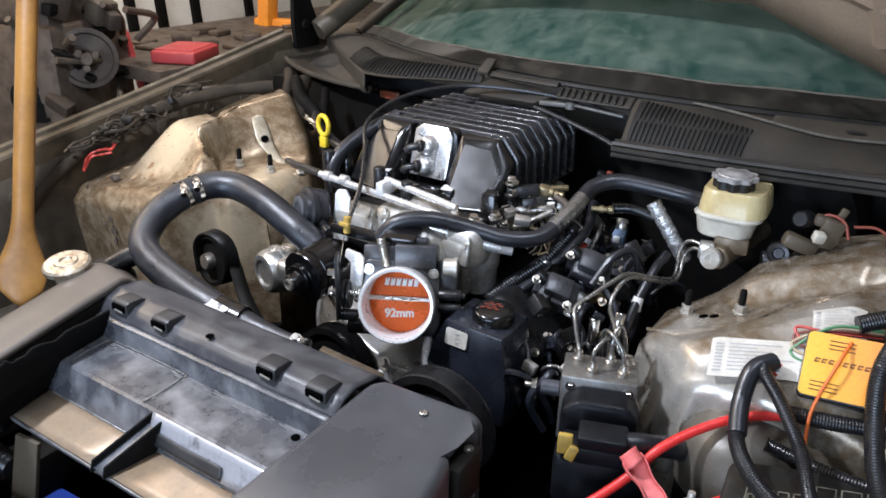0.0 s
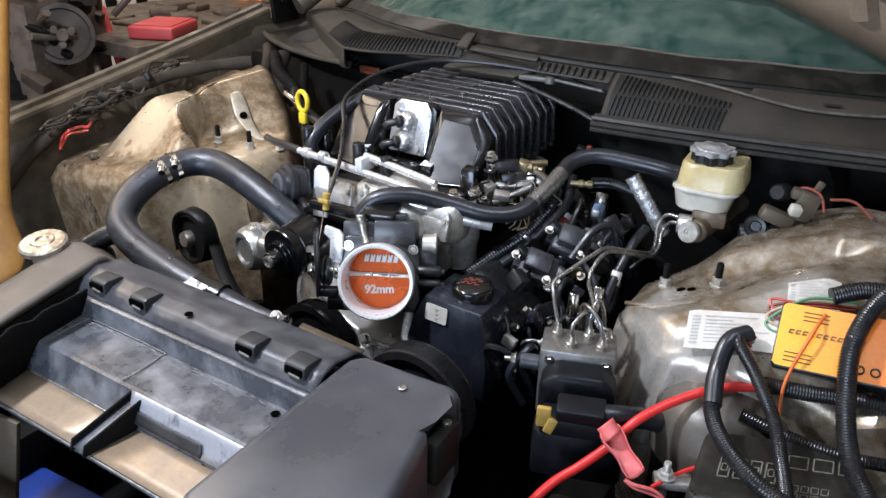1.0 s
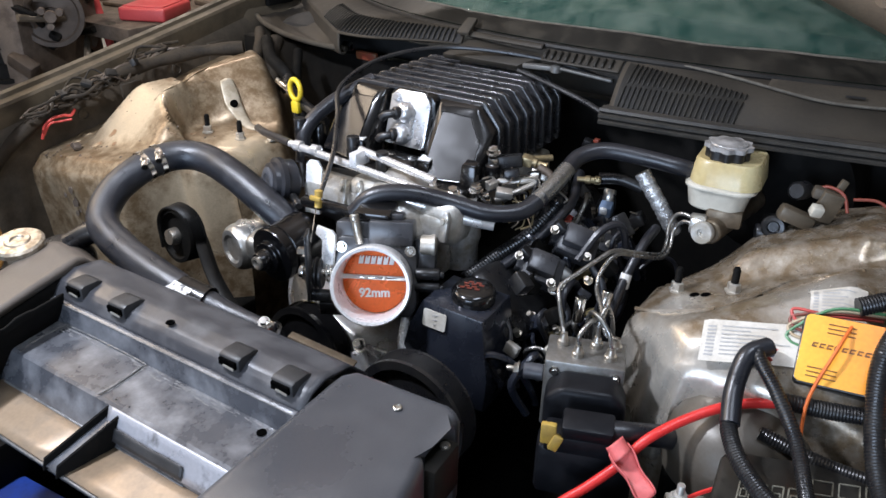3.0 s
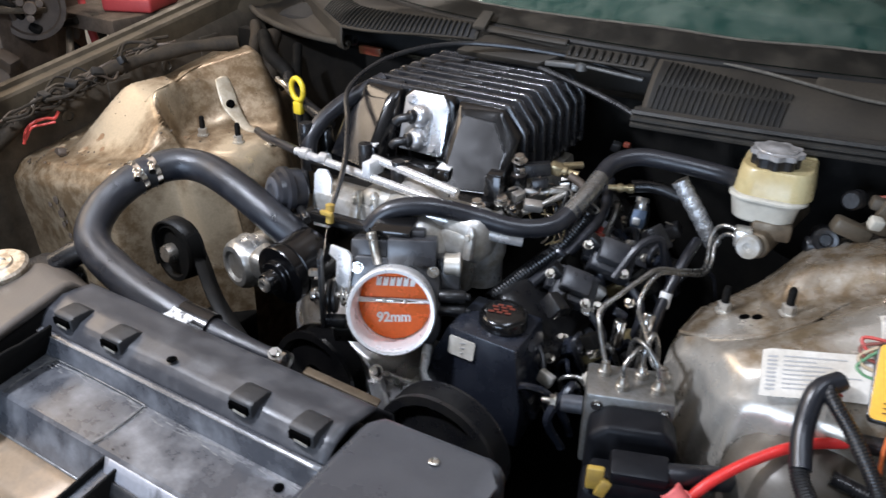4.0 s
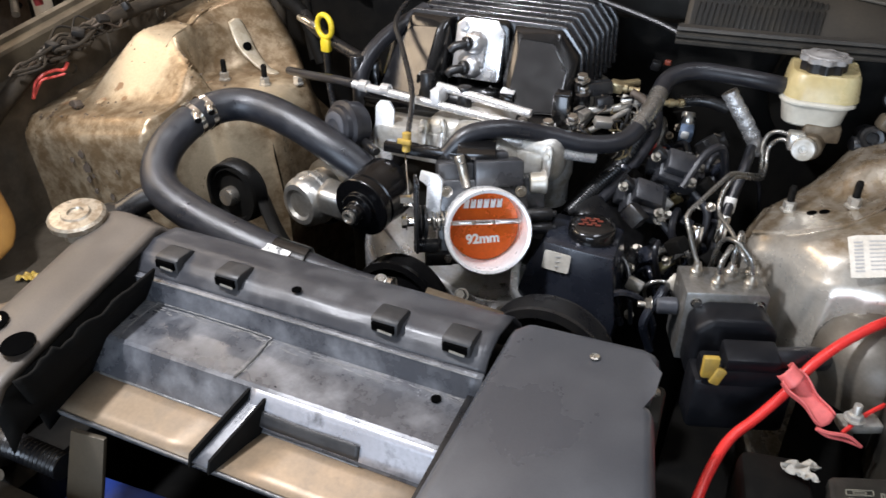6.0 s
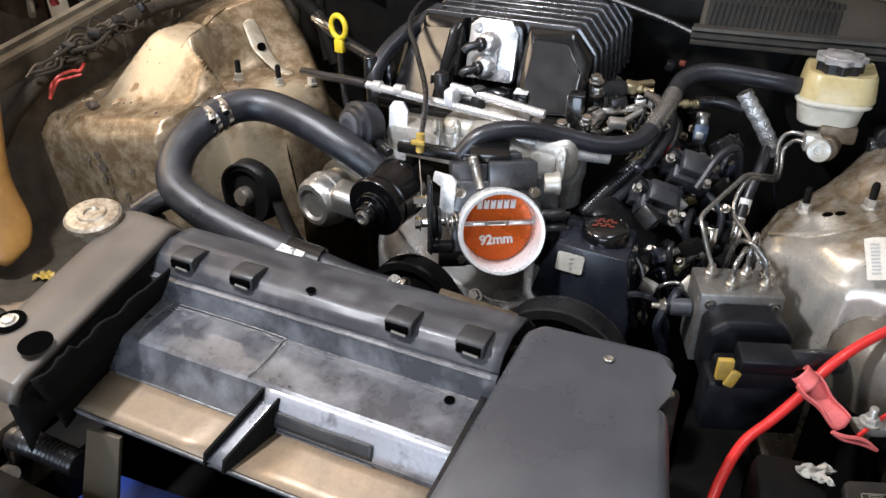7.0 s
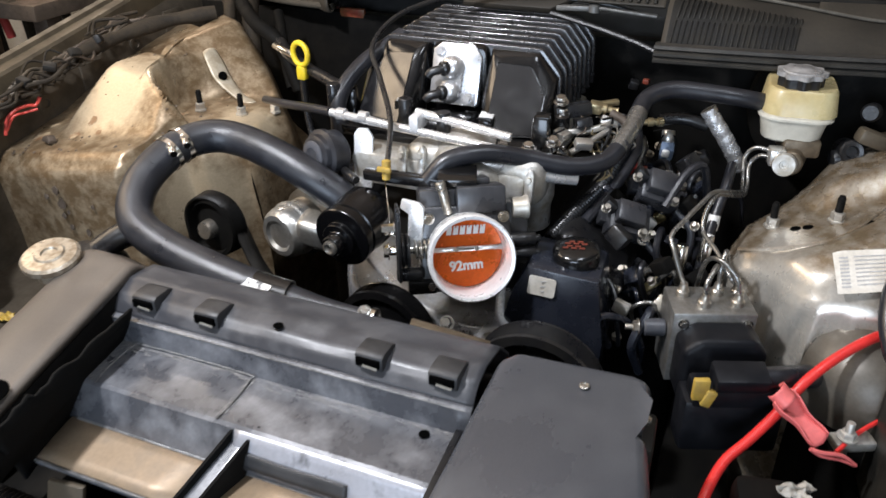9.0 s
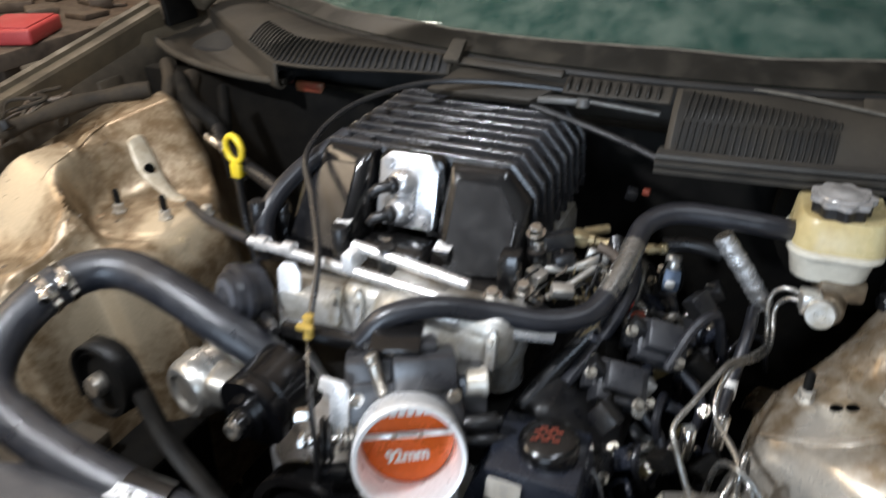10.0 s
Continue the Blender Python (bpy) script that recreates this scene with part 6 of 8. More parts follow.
# bright rails across the engine
rails = thing("fuel_rail", (-0.05, 0.95, 0.93), "bright steel twin fuel rail tubes", "fuel rail")
for off, x0, x1 in ((0.0, -0.165, 0.085), (0.018, -0.040, 0.100)):
    bm = nb()
    rod(bm, (x0, 0.938 + off, 0.945 + off * 0.6), (x1, 0.930 + off, 0.930 + off * 0.6), 0.0060, 16)
    part("rail_tube", bm, M["rail"], rails)
for x in (-0.155, -0.12):
    bm = nb()
    lathe(bm, (x, 0.938, 0.9445), (1, 0, 0), [(0.0060, 0), (0.0088, 0.002), (0.0088, 0.014), (0.0060, 0.016)], 14)
    part("fitting", bm, M["rail"], rails)
bm = nb()
tube(bm, [(0.055, 0.922, 0.912), (0.10, 0.938, 0.903), (0.15, 0.958, 0.892), (0.185, 0.975, 0.886)], 0.0105, 14)
part("crossover_pipe", bm, M["rail"], rails, "bright crossover pipe below the hose")
bm = nb()
box(bm, (-0.032, 0.944, 0.948), (0.013, 0.034, 0.022), (0, 0, 0), 0.002)
part("rail_clip", bm, M["machined"], rails)
bm = nb()
tube(bm, [(-0.36, 1.06, 0.90), (-0.28, 1.0, 0.922), (-0.21, 0.960, 0.938), (-0.165, 0.939, 0.945)], 0.0065, 10)
part("rail_hose", bm, M["rubber"], rails, "black rubber fuel hose")
for x, y, z in ((-0.185, 0.985, 0.955), (-0.06, 0.965, 0.955), (0.0, 0.958, 0.945)):
    bm = nb()
    rod(bm, (x, y, z - 0.02), (x, y, z + 0.015), 0.010, 12)
    part("injector_cap", bm, M["black_plastic"], rails)

# heater hose
hh = thing("heater_hose", (0.15, 1.0, 0.9), "black rubber heater hose with a bare metal section", "hose")
bm = nb()
tube(bm, [(0.012, 0.872, 0.895), (0.035, 0.888, 0.922), (0.075, 0.915, 0.928), (0.125, 0.945, 0.916), (0.178, 0.968, 0.904), (0.215, 0.995, 0.906), (0.232, 1.03, 0.92)], 0.0125, 16, 8)
part("tube", bm, M["rubber"], hh)
bm = nb()
tube(bm, [(0.228, 1.02, 0.916), (0.236, 1.055, 0.932), (0.240, 1.09, 0.946)], 0.0128, 16, 8)
part("metal_section", bm, M["pipe_dull"], hh, "scuffed bare metal hose section")
bm = nb()
tube(bm, [(0.239, 1.085, 0.943), (0.246, 1.12, 0.958), (0.275, 1.145, 0.966), (0.33, 1.16, 0.962), (0.385, 1.172, 0.955), (0.43, 1.20, 0.94)], 0.0125, 16, 8)
part("tube", bm, M["rubber"], hh)
bm = nb()
tube(bm, [(-0.175, 0.975, 0.90), (-0.178, 0.99, 0.95), (-0.165, 1.04, 0.985), (-0.13, 1.11, 1.015)], 0.012, 14, 8)
part("breather_tube", bm, M["rubber"], hh)
cable = thing("black_cable", (-0.1, 1.0, 0.95), "thin black cable looped over the supercharger", "cable")
bm = nb()
tube(bm, [(-0.040, 0.862, 0.915), (-0.062, 0.92, 0.955), (-0.110, 0.99, 0.985), (-0.150, 1.05, 1.015), (-0.140, 1.15, 1.042), (-0.06, 1.24, 1.055), (0.10, 1.28, 1.05), (0.22, 1.29, 1.03)], 0.0038, 8, 8)
part("sheath", bm, M["black_plastic"], cable)
bm = nb()
lathe(bm, (-0.040, 0.857, 0.896), (0, 0.1, 1), [(0.0, 0), (0.0055, 0.001), (0.0055, 0.010), (0.0042, 0.011), (0.0042, 0.016), (0.006, 0.017), (0.006, 0.026), (0.003, 0.027)], 12)
box(bm, (-0.040, 0.852, 0.912), (0.020, 0.006, 0.007), (0, 0, 0), 0.002)
part("cable_end", bm, M["dirty_yellow"], cable, "yellow plastic cable end")
bm = nb()
rod(bm, (-0.040, 0.853, 0.90), (-0.004, 0.792, 0.86), 0.0007, 6)
part("inner_wire", bm, M["chrome"], cable)

# ---------------------------------------------------------------- driver's side
ps = thing("power_steering_reservoir", (0.22, 0.87, 0.72), "black box-shaped power steering reservoir with white label", "fluid reservoir")
PX, PYV = V((0.995, 0.075, -0.085)).normalized(), V((0.085, 0.06, 1)).normalized()
bm = nb()
prism(bm, [(-0.030, -0.135), (0.112, -0.135), (0.108, -0.085), (0.089, 0.0), (0.0, 0.0), (-0.014, -0.040)], (0.166, 0.822, 0.829), PX, PYV, -0.090, 0.0022)
psb = part("body", bm, M["ps_black"], ps)
bm = nb()
lathe(bm, (0.215, 0.872, 0.822), (0, -0.05, 1), [(0.030, 0), (0.030, 0.014), (0.027, 0.018), (0.020, 0.020), (0.0, 0.020)], 28)
pc = part("cap", bm, M["gloss_black"], ps)
bm = nb()
for k in range(4):
    for j in range(3 - (k % 2)):
        box(bm, (0.203 + 0.010 * j + 0.004 * (k % 2), 0.861 + 0.006 * k + 0.0025 * j, 0.8428), (0.007, 0.0028, 0.001), (0, 0, 16))
part("printed_bars", bm, M["dull_red"], pc, "faded red printing")
bm = nb()
psn = PX.cross(PYV) * (1 if PX.cross(PYV).y < 0 else -1)
prism(bm, round_rect(0.034, 0.026, 0.003), V((0.166, 0.822, 0.829)) + PX * 0.022 + PYV * -0.022 + psn * 0.0015, PX, PYV, 0.0012 * (1 if PX.cross(PYV).y < 0 else -1))
st = part("sticker", bm, M["paper"], psb, "white rectangular sticker with faint print")
bm = nb()
for k in range(3):
    box(bm, V((0.166, 0.822, 0.829)) + PX * 0.024 + PYV * (-0.014 - 0.007 * k) + psn * 0.0034, (0.009 - 0.002 * k, 0.0006, 0.0012), (0, 0, 21))
part("print_bar", bm, M["ink"], st)
bm = nb()
tube(bm, [(0.128, 0.845, 0.80), (0.132, 0.825, 0.765), (0.138, 0.815, 0.745), (0.155, 0.82, 0.735), (0.160, 0.835, 0.76)], 0.006, 10)
part("bracket_strap", bm, M["machined"], ps)

# coils and leads along the valve cover
def coil(y, x, z):
    c = thing("ignition_coil", (x, y, z), "black ignition coil pack on the valve cover", "ignition coil", "ignition coils")
    bm = nb()
    box(bm, (x, y, z), (0.058, 0.046, 0.030), (38, 18, 22), 0.004)
    box(bm, V((x, y, z)) + V((0.006, -0.010, 0.018)), (0.040, 0.032, 0.018), (38, 18, 22), 0.003)
    box(bm, V((x, y, z)) + V((-0.030, -0.004, 0.004)), (0.016, 0.022, 0.018), (38, 18, 22), 0.002)
    cb = part("body", bm, M["coil_black"], c)
    bm = nb()
    box(bm, V((x, y, z)) + V((-0.022, -0.012, 0.028)), (0.018, 0.018, 0.014), (0, 40, 12), 0.002)
    part("plug", bm, M["black_plastic"], c)
    for s in (-1, 1):
        bm = nb()
        hexbolt(bm, V((x, y, z)) + V((0.026 * s, -0.022, -0.014 * s + 0.012)), (0.35, -0.6, 0.7), 0.005, 0.010)
        part("bolt", bm, M["steel"], cb)
    bm = nb()
    tube(bm, [(x + 0.03, y - 0.01, z - 0.02), (x + 0.055, y - 0.02, z - 0.045), (x + 0.05, y - 0.03, z - 0.09), (x + 0.02, y - 0.01, z - 0.13)], 0.0055, 10)
    part("spark_lead", bm, M["rubber"], c)


for y, x, z in ((0.997, 0.254, 0.822), (1.045, 0.284, 0.852), (1.120, 0.292, 0.815)):
    coil(y, x, z)
rng = random.Random(4)
loom = thing("wiring_loom", (0.2, 1.05, 0.88), "tangled engine wiring loom with connectors", "wiring")
bm = nb()
tube(bm, [(0.206, 1.165, 0.905), (0.224, 1.107, 0.890), (0.222, 1.086, 0.875), (0.209, 1.039, 0.850), (0.186, 0.99, 0.830), (0.165, 0.93, 0.810)], 0.0105, 12, 10, 0.0016, 0.005)
part("conduit", bm, M["black_plastic"], loom, "black corrugated conduit")
bm = nb()
tube(bm, [(0.222, 1.185, 0.905), (0.240, 1.120, 0.885), (0.236, 1.080, 0.868), (0.220, 1.030, 0.842), (0.200, 0.98, 0.820)], 0.008, 12, 10)
part("conduit", bm, M["rubber"], loom)
for k in range(24):
    bm = nb()
    a = V((0.150 + 0.065 * rng.random(), 1.00 + 0.10 * rng.random(), 0.905 + 0.045 * rng.random()))
    b = a + V((rng.uniform(-0.015, 0.025), rng.uniform(-0.03, 0.03), rng.uniform(-0.01, 0.005)))
    c = b + V((rng.uniform(-0.01, 0.025), rng.uniform(-0.03, 0.01), rng.uniform(-0.03, -0.01)))
    tube(bm, [a, b, c, c + V((rng.uniform(-0.015, 0.015), -0.01, -0.008))], rng.uniform(0.0009, 0.0018), 6, 6)
    part("wire", bm, M[rng.choice(["brass", "steel", "steel", "black_plastic", "black_plastic", "black_plastic", "black_plastic", "rust"])], loom)
# dark hoses, brackets and bolts between the coils and the valve cover
for k in range(34):
    bm = nb()
    p = V((rng.uniform(0.20, 0.36), rng.uniform(0.90, 1.24), rng.uniform(0.77, 0.86)))
    if k % 3 == 0:
        box(bm, p, (rng.uniform(0.015, 0.04), rng.uniform(0.012, 0.03), rng.uniform(0.012, 0.03)), (rng.uniform(-40, 40), rng.uniform(20, 60), rng.uniform(-30, 30)), 0.003)
        part("bracket", bm, M[rng.choice(["black_plastic", "dark_bay", "black_plastic"])], loom)
    elif k % 3 == 1:
        q = p + V((rng.uniform(-0.05, 0.05), rng.uniform(-0.07, 0.07), rng.uniform(-0.02, 0.05)))
        tube(bm, [p, p.lerp(q, 0.5) + V((0, 0, 0.02)), q, q + V((0.01, 0.01, -0.05))], rng.uniform(0.003, 0.007), 8, 6)
        part("small_hose", bm, M["rubber"], loom)
    else:
        hexbolt(bm, p + V((0, 0, 0.02)), (rng.uniform(-0.3, 0.5), -0.6, 0.7), 0.0045, 0.009)
        part("bolt", bm, M["steel"], loom)
for p, s, key in (((0.155, 1.055, 0.950), (0.050, 0.020, 0.018), "black_plastic"), ((0.195, 1.10, 0.950), (0.030, 0.010, 0.008), "brass"), ((0.175, 1.04, 0.940), (0.022, 0.016, 0.012), "black_plastic"),
                  ((0.185, 1.00, 0.925), (0.024, 0.014, 0.012), "alu"), ((0.205, 1.07, 0.935), (0.026, 0.012, 0.012), "alu"), ((0.15, 1.02, 0.925), (0.020, 0.018, 0.014), "alu"),
                  ((0.258, 1.06, 0.872), (0.014, 0.016, 0.012), "dull_red"), ((0.225, 1.235, 0.945), (0.010, 0.008, 0.008), "dull_red"), ((0.205, 1.245, 0.935), (0.014, 0.014, 0.014), "black_plastic")):
    bm = nb()
    box(bm, p, s, (rng.uniform(-20, 20), rng.uniform(-20, 20), rng.uniform(-30, 30)), 0.002)
    part("connector", bm, M[key], loom)
for p in ((0.140, 1.045, 0.962), (0.147, 0.985, 0.925), (0.118, 0.970, 0.918)):
    bm = nb()
    hexbolt(bm, p, (0, -0.2, 1), 0.008, 0.010)
    part("bolt", bm, M["chrome"], loom)
# blue-white connector bundle and taped pipe
bm = nb()
box(bm, (0.276, 1.174, 0.858), (0.020, 0.020, 0.030), (22, 4, 8), 0.003)
cn = part("connector", bm, M["wire_blue"], loom, "pale blue and white connector")
bm = nb()
rod(bm, (0.277, 1.163, 0.834), (0.276, 1.168, 0.848), 0.0085, 14)
rod(bm, (0.275, 1.182, 0.870), (0.274, 1.190, 0.888), 0.0100, 14)
rod(bm, (0.277, 1.160, 0.826), (0.277, 1.163, 0.836), 0.0050, 10)
part("connector_shell", bm, M["alu"], cn, "silver connector shell")
bm = nb()
tube(bm, [(0.268, 1.176, 0.885), (0.262, 1.17, 0.862), (0.268, 1.165, 0.842), (0.287, 1.168, 0.85), (0.288, 1.18, 0.875), (0.272, 1.186, 0.889), (0.25, 1.20, 0.88)], 0.0012, 6, 6)
part("clip_wire", bm, M["dark_bay"], cn)
bm = nb()
box(bm, (0.276, 1.164, 0.862), (0.012, 0.010, 0.014), (22, 4, 8), 0.003)
part("insert", bm, M["white"], cn)
bm = nb()
tube(bm, [(0.326, 1.172, 0.934), (0.340, 1.172, 0.915), (0.358, 1.174, 0.890), (0.374, 1.178, 0.864), (0.384, 1.186, 0.846)], lambda t: 0.0118 + 0.0005 * math.sin(41 * t) + 0.0004 * math.sin(97 * t + 1), 16)
part("wrapped_pipe", bm, M["tape"], loom, "silver foil wrapped pipe")
bm = nb()
tube(bm, [(0.262, 1.165, 0.912), (0.285, 1.172, 0.915), (0.305, 1.174, 0.914), (0.328, 1.178, 0.907)], 0.009, 12)
part("vacuum_pipe", bm, M["black_plastic"], loom)
bm = nb()
lathe(bm, (0.235, 1.143, 0.912), (0.9, 0.35, 0.02), [(0.004, 0), (0.0045, 0.012), (0.0065, 0.013), (0.0065, 0.020), (0.005, 0.021), (0.005, 0.026), (0.0068, 0.027), (0.0068, 0.034), (0.005, 0.036)], 12)
part("brass_fitting", bm, M["brass"], loom, "tarnished brass pipe fitting")
bm = nb()
box(bm, (0.183, 1.072, 0.952), (0.018, 0.016, 0.016), (10, 10, 15), 0.003)
lathe(bm, (0.190, 1.072, 0.952), (1, 0.2, -0.15), [(0.006, 0), (0.0065, 0.008), (0.0045, 0.010), (0.0045, 0.022), (0.006, 0.024)], 12)
part("yellow_fitting", bm, M["brass"], loom, "yellowish fuel line fitting")
for pts_w, rw, key in (([(0.205, 1.068, 0.948), (0.225, 1.065, 0.940), (0.235, 1.055, 0.925), (0.222, 1.045, 0.912)], 0.0062, "rust"), ([(0.150, 1.035, 0.925), (0.175, 1.045, 0.925), (0.195, 1.055, 0.930), (0.214, 1.075, 0.935)], 0.0050, "alu"), ([(0.165, 1.01, 0.905), (0.185, 1.03, 0.915), (0.205, 1.06, 0.925)], 0.0045, "alu"), ([(0.318, 1.165, 0.87), (0.330, 1.175, 0.862), (0.332, 1.172, 0.845), (0.322, 1.160, 0.836)], 0.0013, "steel")):
    bm = nb()
    tube(bm, pts_w, rw, 10, 6)
    part("small_pipe", bm, M[key], loom)
for p in ((0.224, 1.012, 0.836), (0.281, 0.985, 0.806), (0.293, 1.068, 0.815)):
    bm = nb()
    hexbolt(bm, p, (0.2, -0.75, 0.55), 0.0062, 0.012)
    part("bolt", bm, M["chrome"], loom)
bm = nb()
box(bm, (0.233, 1.120, 0.850), (0.016, 0.016, 0.018), (20, 20, 10), 0.003)
part("connector", bm, M["wire_red"], loom, "small red connector")

# hoses, brackets and bolts low down beside the hydraulic unit
rq = random.Random(23)
for k in range(60):
    bm = nb()
    p = V((rq.uniform(0.262, 0.335), rq.uniform(0.86, 1.02), rq.uniform(0.70, 0.775))) if k < 26 else V((rq.uniform(0.225, 0.345), rq.uniform(1.02, 1.19), rq.uniform(0.78, 0.835)))
    if k % 4 == 0:
        box(bm, p, (rq.uniform(0.012, 0.035), rq.uniform(0.010, 0.025), rq.uniform(0.010, 0.025)), (rq.uniform(-40, 40), rq.uniform(-40, 40), rq.uniform(-40, 40)), 0.002)
        part("bracket", bm, M[rq.choice(["ps_black", "can_grey", "alu_dull", "brass_stain"])], loom)
    elif k % 4 == 1:
        hexbolt(bm, p, (rq.uniform(-0.4, 0.4), -0.6, 0.7), 0.005, 0.010)
        part("bolt", bm, M["steel"], loom)
    else:
        q = p + V((rq.uniform(-0.05, 0.03), rq.uniform(-0.05, 0.05), rq.uniform(-0.03, 0.05)))
        tube(bm, [p + V((0, 0.03, -0.05)), p, p.lerp(q, 0.5) + V((0.004, 0, 0.016)), q, q + V((0.01, 0.03, -0.06))], rq.uniform(0.0025, 0.0065), 8, 6)
        part("small_hose", bm, M[rq.choice(["rubber", "ps_black", "pipe_dull"])], loom)

# brake fluid reservoir, master cylinder, booster
br = thing("brake_fluid_reservoir", (0.44, 1.19, 0.88), "milky yellow brake fluid reservoir with black cap", "fluid reservoir")
bm = nb()
def res_body(w0, d0, w1, d1, z0, z1, at):
    lo = round_rect(w0, d0, min(w0, d0) * 0.28, 5)
    hi = round_rect(w1, d1, min(w1, d1) * 0.28, 5)
    k = len(lo)
    R = rot(0, 0, 4)
    rings = []
    for f, z in ((0, z0), (0.06, z0 + 0.003), (0.94, z1 - 0.005), (1.0, z1 - 0.001)):
        ring = []
        for a, b in zip(lo, hi):
            sc_ = 0.94 if f in (0, 1.0) else 1.0
            x, y = (a[0] + (b[0] - a[0]) * f) * sc_, (a[1] + (b[1] - a[1]) * f) * sc_
            ring.append(bm.verts.new(R @ V((x * 0.92, y * 0.92, 0)) + V((*at, z))))
        rings.append(ring)
    for p, q in zip(rings, rings[1:]):
        for i in range(k):
            j = (i + 1) % k
            bm.faces.new((p[i], p[j], q[j], q[i]))
    bm.faces.new(list(reversed(rings[0])))
    bm.faces.new(rings[-1])
res_body(0.108, 0.122, 0.098, 0.112, 0.942, 0.981, (0.444, 1.204))
lathe(bm, (0.440, 1.186, 0.978), (0, 0, 1), [(0.027, 0), (0.027, 0.006)], 28)
part("tank", bm, M["reservoir"], br)
bm = nb()
res_body(0.084, 0.106, 0.098, 0.118, 0.908, 0.946, (0.439, 1.196))
res_body(0.108, 0.126, 0.108, 0.126, 0.940, 0.9455, (0.441, 1.197))
part("lower_tank", bm, M["reservoir_low"], br)
bm = nb()
scal = [((0.0290 + 0.0018 * math.cos(9 * a)) * math.cos(a), (0.0290 + 0.0018 * math.cos(9 * a)) * math.sin(a)) for a in [2 * math.pi * k / 80 for k in range(80)]]
prism(bm, scal, (0.440, 1.186, 0.979), (1, 0, 0), (0, 1, 0), 0.018)
cp = part("cap", bm, M["black_plastic"], br, "black scalloped cap")
bm = nb()
lobes = [((0.0315 + 0.0026 * math.cos(9 * a)) * math.cos(a), (0.0315 + 0.0026 * math.cos(9 * a)) * math.sin(a)) for a in [2 * math.pi * k / 90 for k in range(90)]]
prism(bm, lobes, (0.440, 1.186, 0.9935), (1, 0, 0), (0, 1, 0), 0.0065)
lathe(bm, (0.440, 1.186, 1.000), (0, 0, 1), [(0.026, 0), (0.025, 0.0015), (0.013, 0.0020), (0.011, 0.0035), (0.0, 0.0035)], 30)
part("cap_top", bm, M["cap_gloss"], cp, "glossy cap top, greyed for its reflection, with faint print")
mc = thing("master_cylinder", (0.45, 1.19, 0.87), "cast brake master cylinder with pipe unions", "master cylinder")
bm = nb()
rod(bm, (0.446, 1.128, 0.885), (0.47, 1.30, 0.882), 0.0175, 22)
box(bm, (0.450, 1.19, 0.901), (0.05, 0.09, 0.026), (0, 0, 12), 0.005)
part("cylinder", bm, M["pipe_dusty"], mc)
bm = nb()
box(bm, (0.428, 1.134, 0.892), (0.022, 0.024, 0.024), (0, 0, 12), 0.003)
part("pipe_union", bm, M["alu"], mc)
bm = nb()
lathe(bm, (0.441, 1.124, 0.886), (-0.15, -1, 0.15), [(0.0155, 0), (0.0165, 0.003), (0.0160, 0.009), (0.0148, 0.0105), (0.0062, 0.0105), (0.0056, 0.0085), (0.0030, 0.0085), (0.0026, 0.006), (0.0, 0.006)], 28)
part("end_plug", bm, M["alu_dull"], mc, "bright round end plug")
bm = nb()
lathe(bm, (0.49, 1.30, 0.90), (0.08, 1, 0), [(0.06, 0), (0.115, 0.02), (0.12, 0.04), (0.12, 0.09)], 36)
part("booster", bm, M["dark_bay"], mc, "black brake booster drum")
bm = nb()
box(bm, (0.555, 1.20, 0.885), (0.05, 0.035, 0.030), (0, 0, -25), 0.006)
rod(bm, (0.50, 1.17, 0.885), (0.56, 1.195, 0.886), 0.012)
part("level_switch", bm, M["black_plastic"], mc)

sb = thing("sensor_bracket", (0.58, 1.18, 0.92), "small tan bracket with pale connector and red wires", "bracket")
bm = nb()
box(bm, (0.582, 1.181, 0.940), (0.030, 0.010, 0.045), (10, 15, 20), 0.003)
box(bm, (0.590, 1.195, 0.962), (0.010, 0.008, 0.030), (-10, 25, 20), 0.002)
box(bm, (0.547, 1.176, 0.918), (0.050, 0.022, 0.022), (0, 20, 20), 0.006)
part("plate", bm, M["body_paint"], sb)
bm = nb()
box(bm, (0.572, 1.160, 0.940), (0.016, 0.015, 0.015), (15, 10, 30), 0.003)
part("connector", bm, M["reservoir_low"], sb, "pale plastic connector")
bm = nb()
box(bm, (0.574, 1.185, 0.956), (0.030, 0.018, 0.016), (0, 10, 15), 0.004)
part("boot", bm, M["fender_inner"], sb)
for pts in ([(0.560, 1.19, 0.958), (0.578, 1.188, 0.966), (0.598, 1.184, 0.960), (0.608, 1.175, 0.940)], [(0.610, 1.19, 0.955), (0.640, 1.195, 0.957), (0.668, 1.19, 0.940)]):
    bm = nb()
    tube(bm, pts, 0.0022, 8, 6)
    part("wire", bm, M["dull_red"], sb)
bm = nb()
lathe(bm, (0.522, 1.172, 0.898), (0.2, -1, 0.3), [(0.0, 0.004), (0.007, 0.004), (0.009, 0.010), (0.014, 0.011), (0.0165, 0.008), (0.0165, -0.03)], 22)
part("ring_fitting", bm, M["black_plastic"], sb, "dull grey ring fitting")
bm = nb()
lathe(bm, (0.538, 1.205, 0.945), (-0.2, -1, 0.25), [(0.0, 0.004), (0.010, 0.004), (0.013, 0.0), (0.013, -0.03)], 22)
part("round_plug", bm, M["black_plastic"], sb)

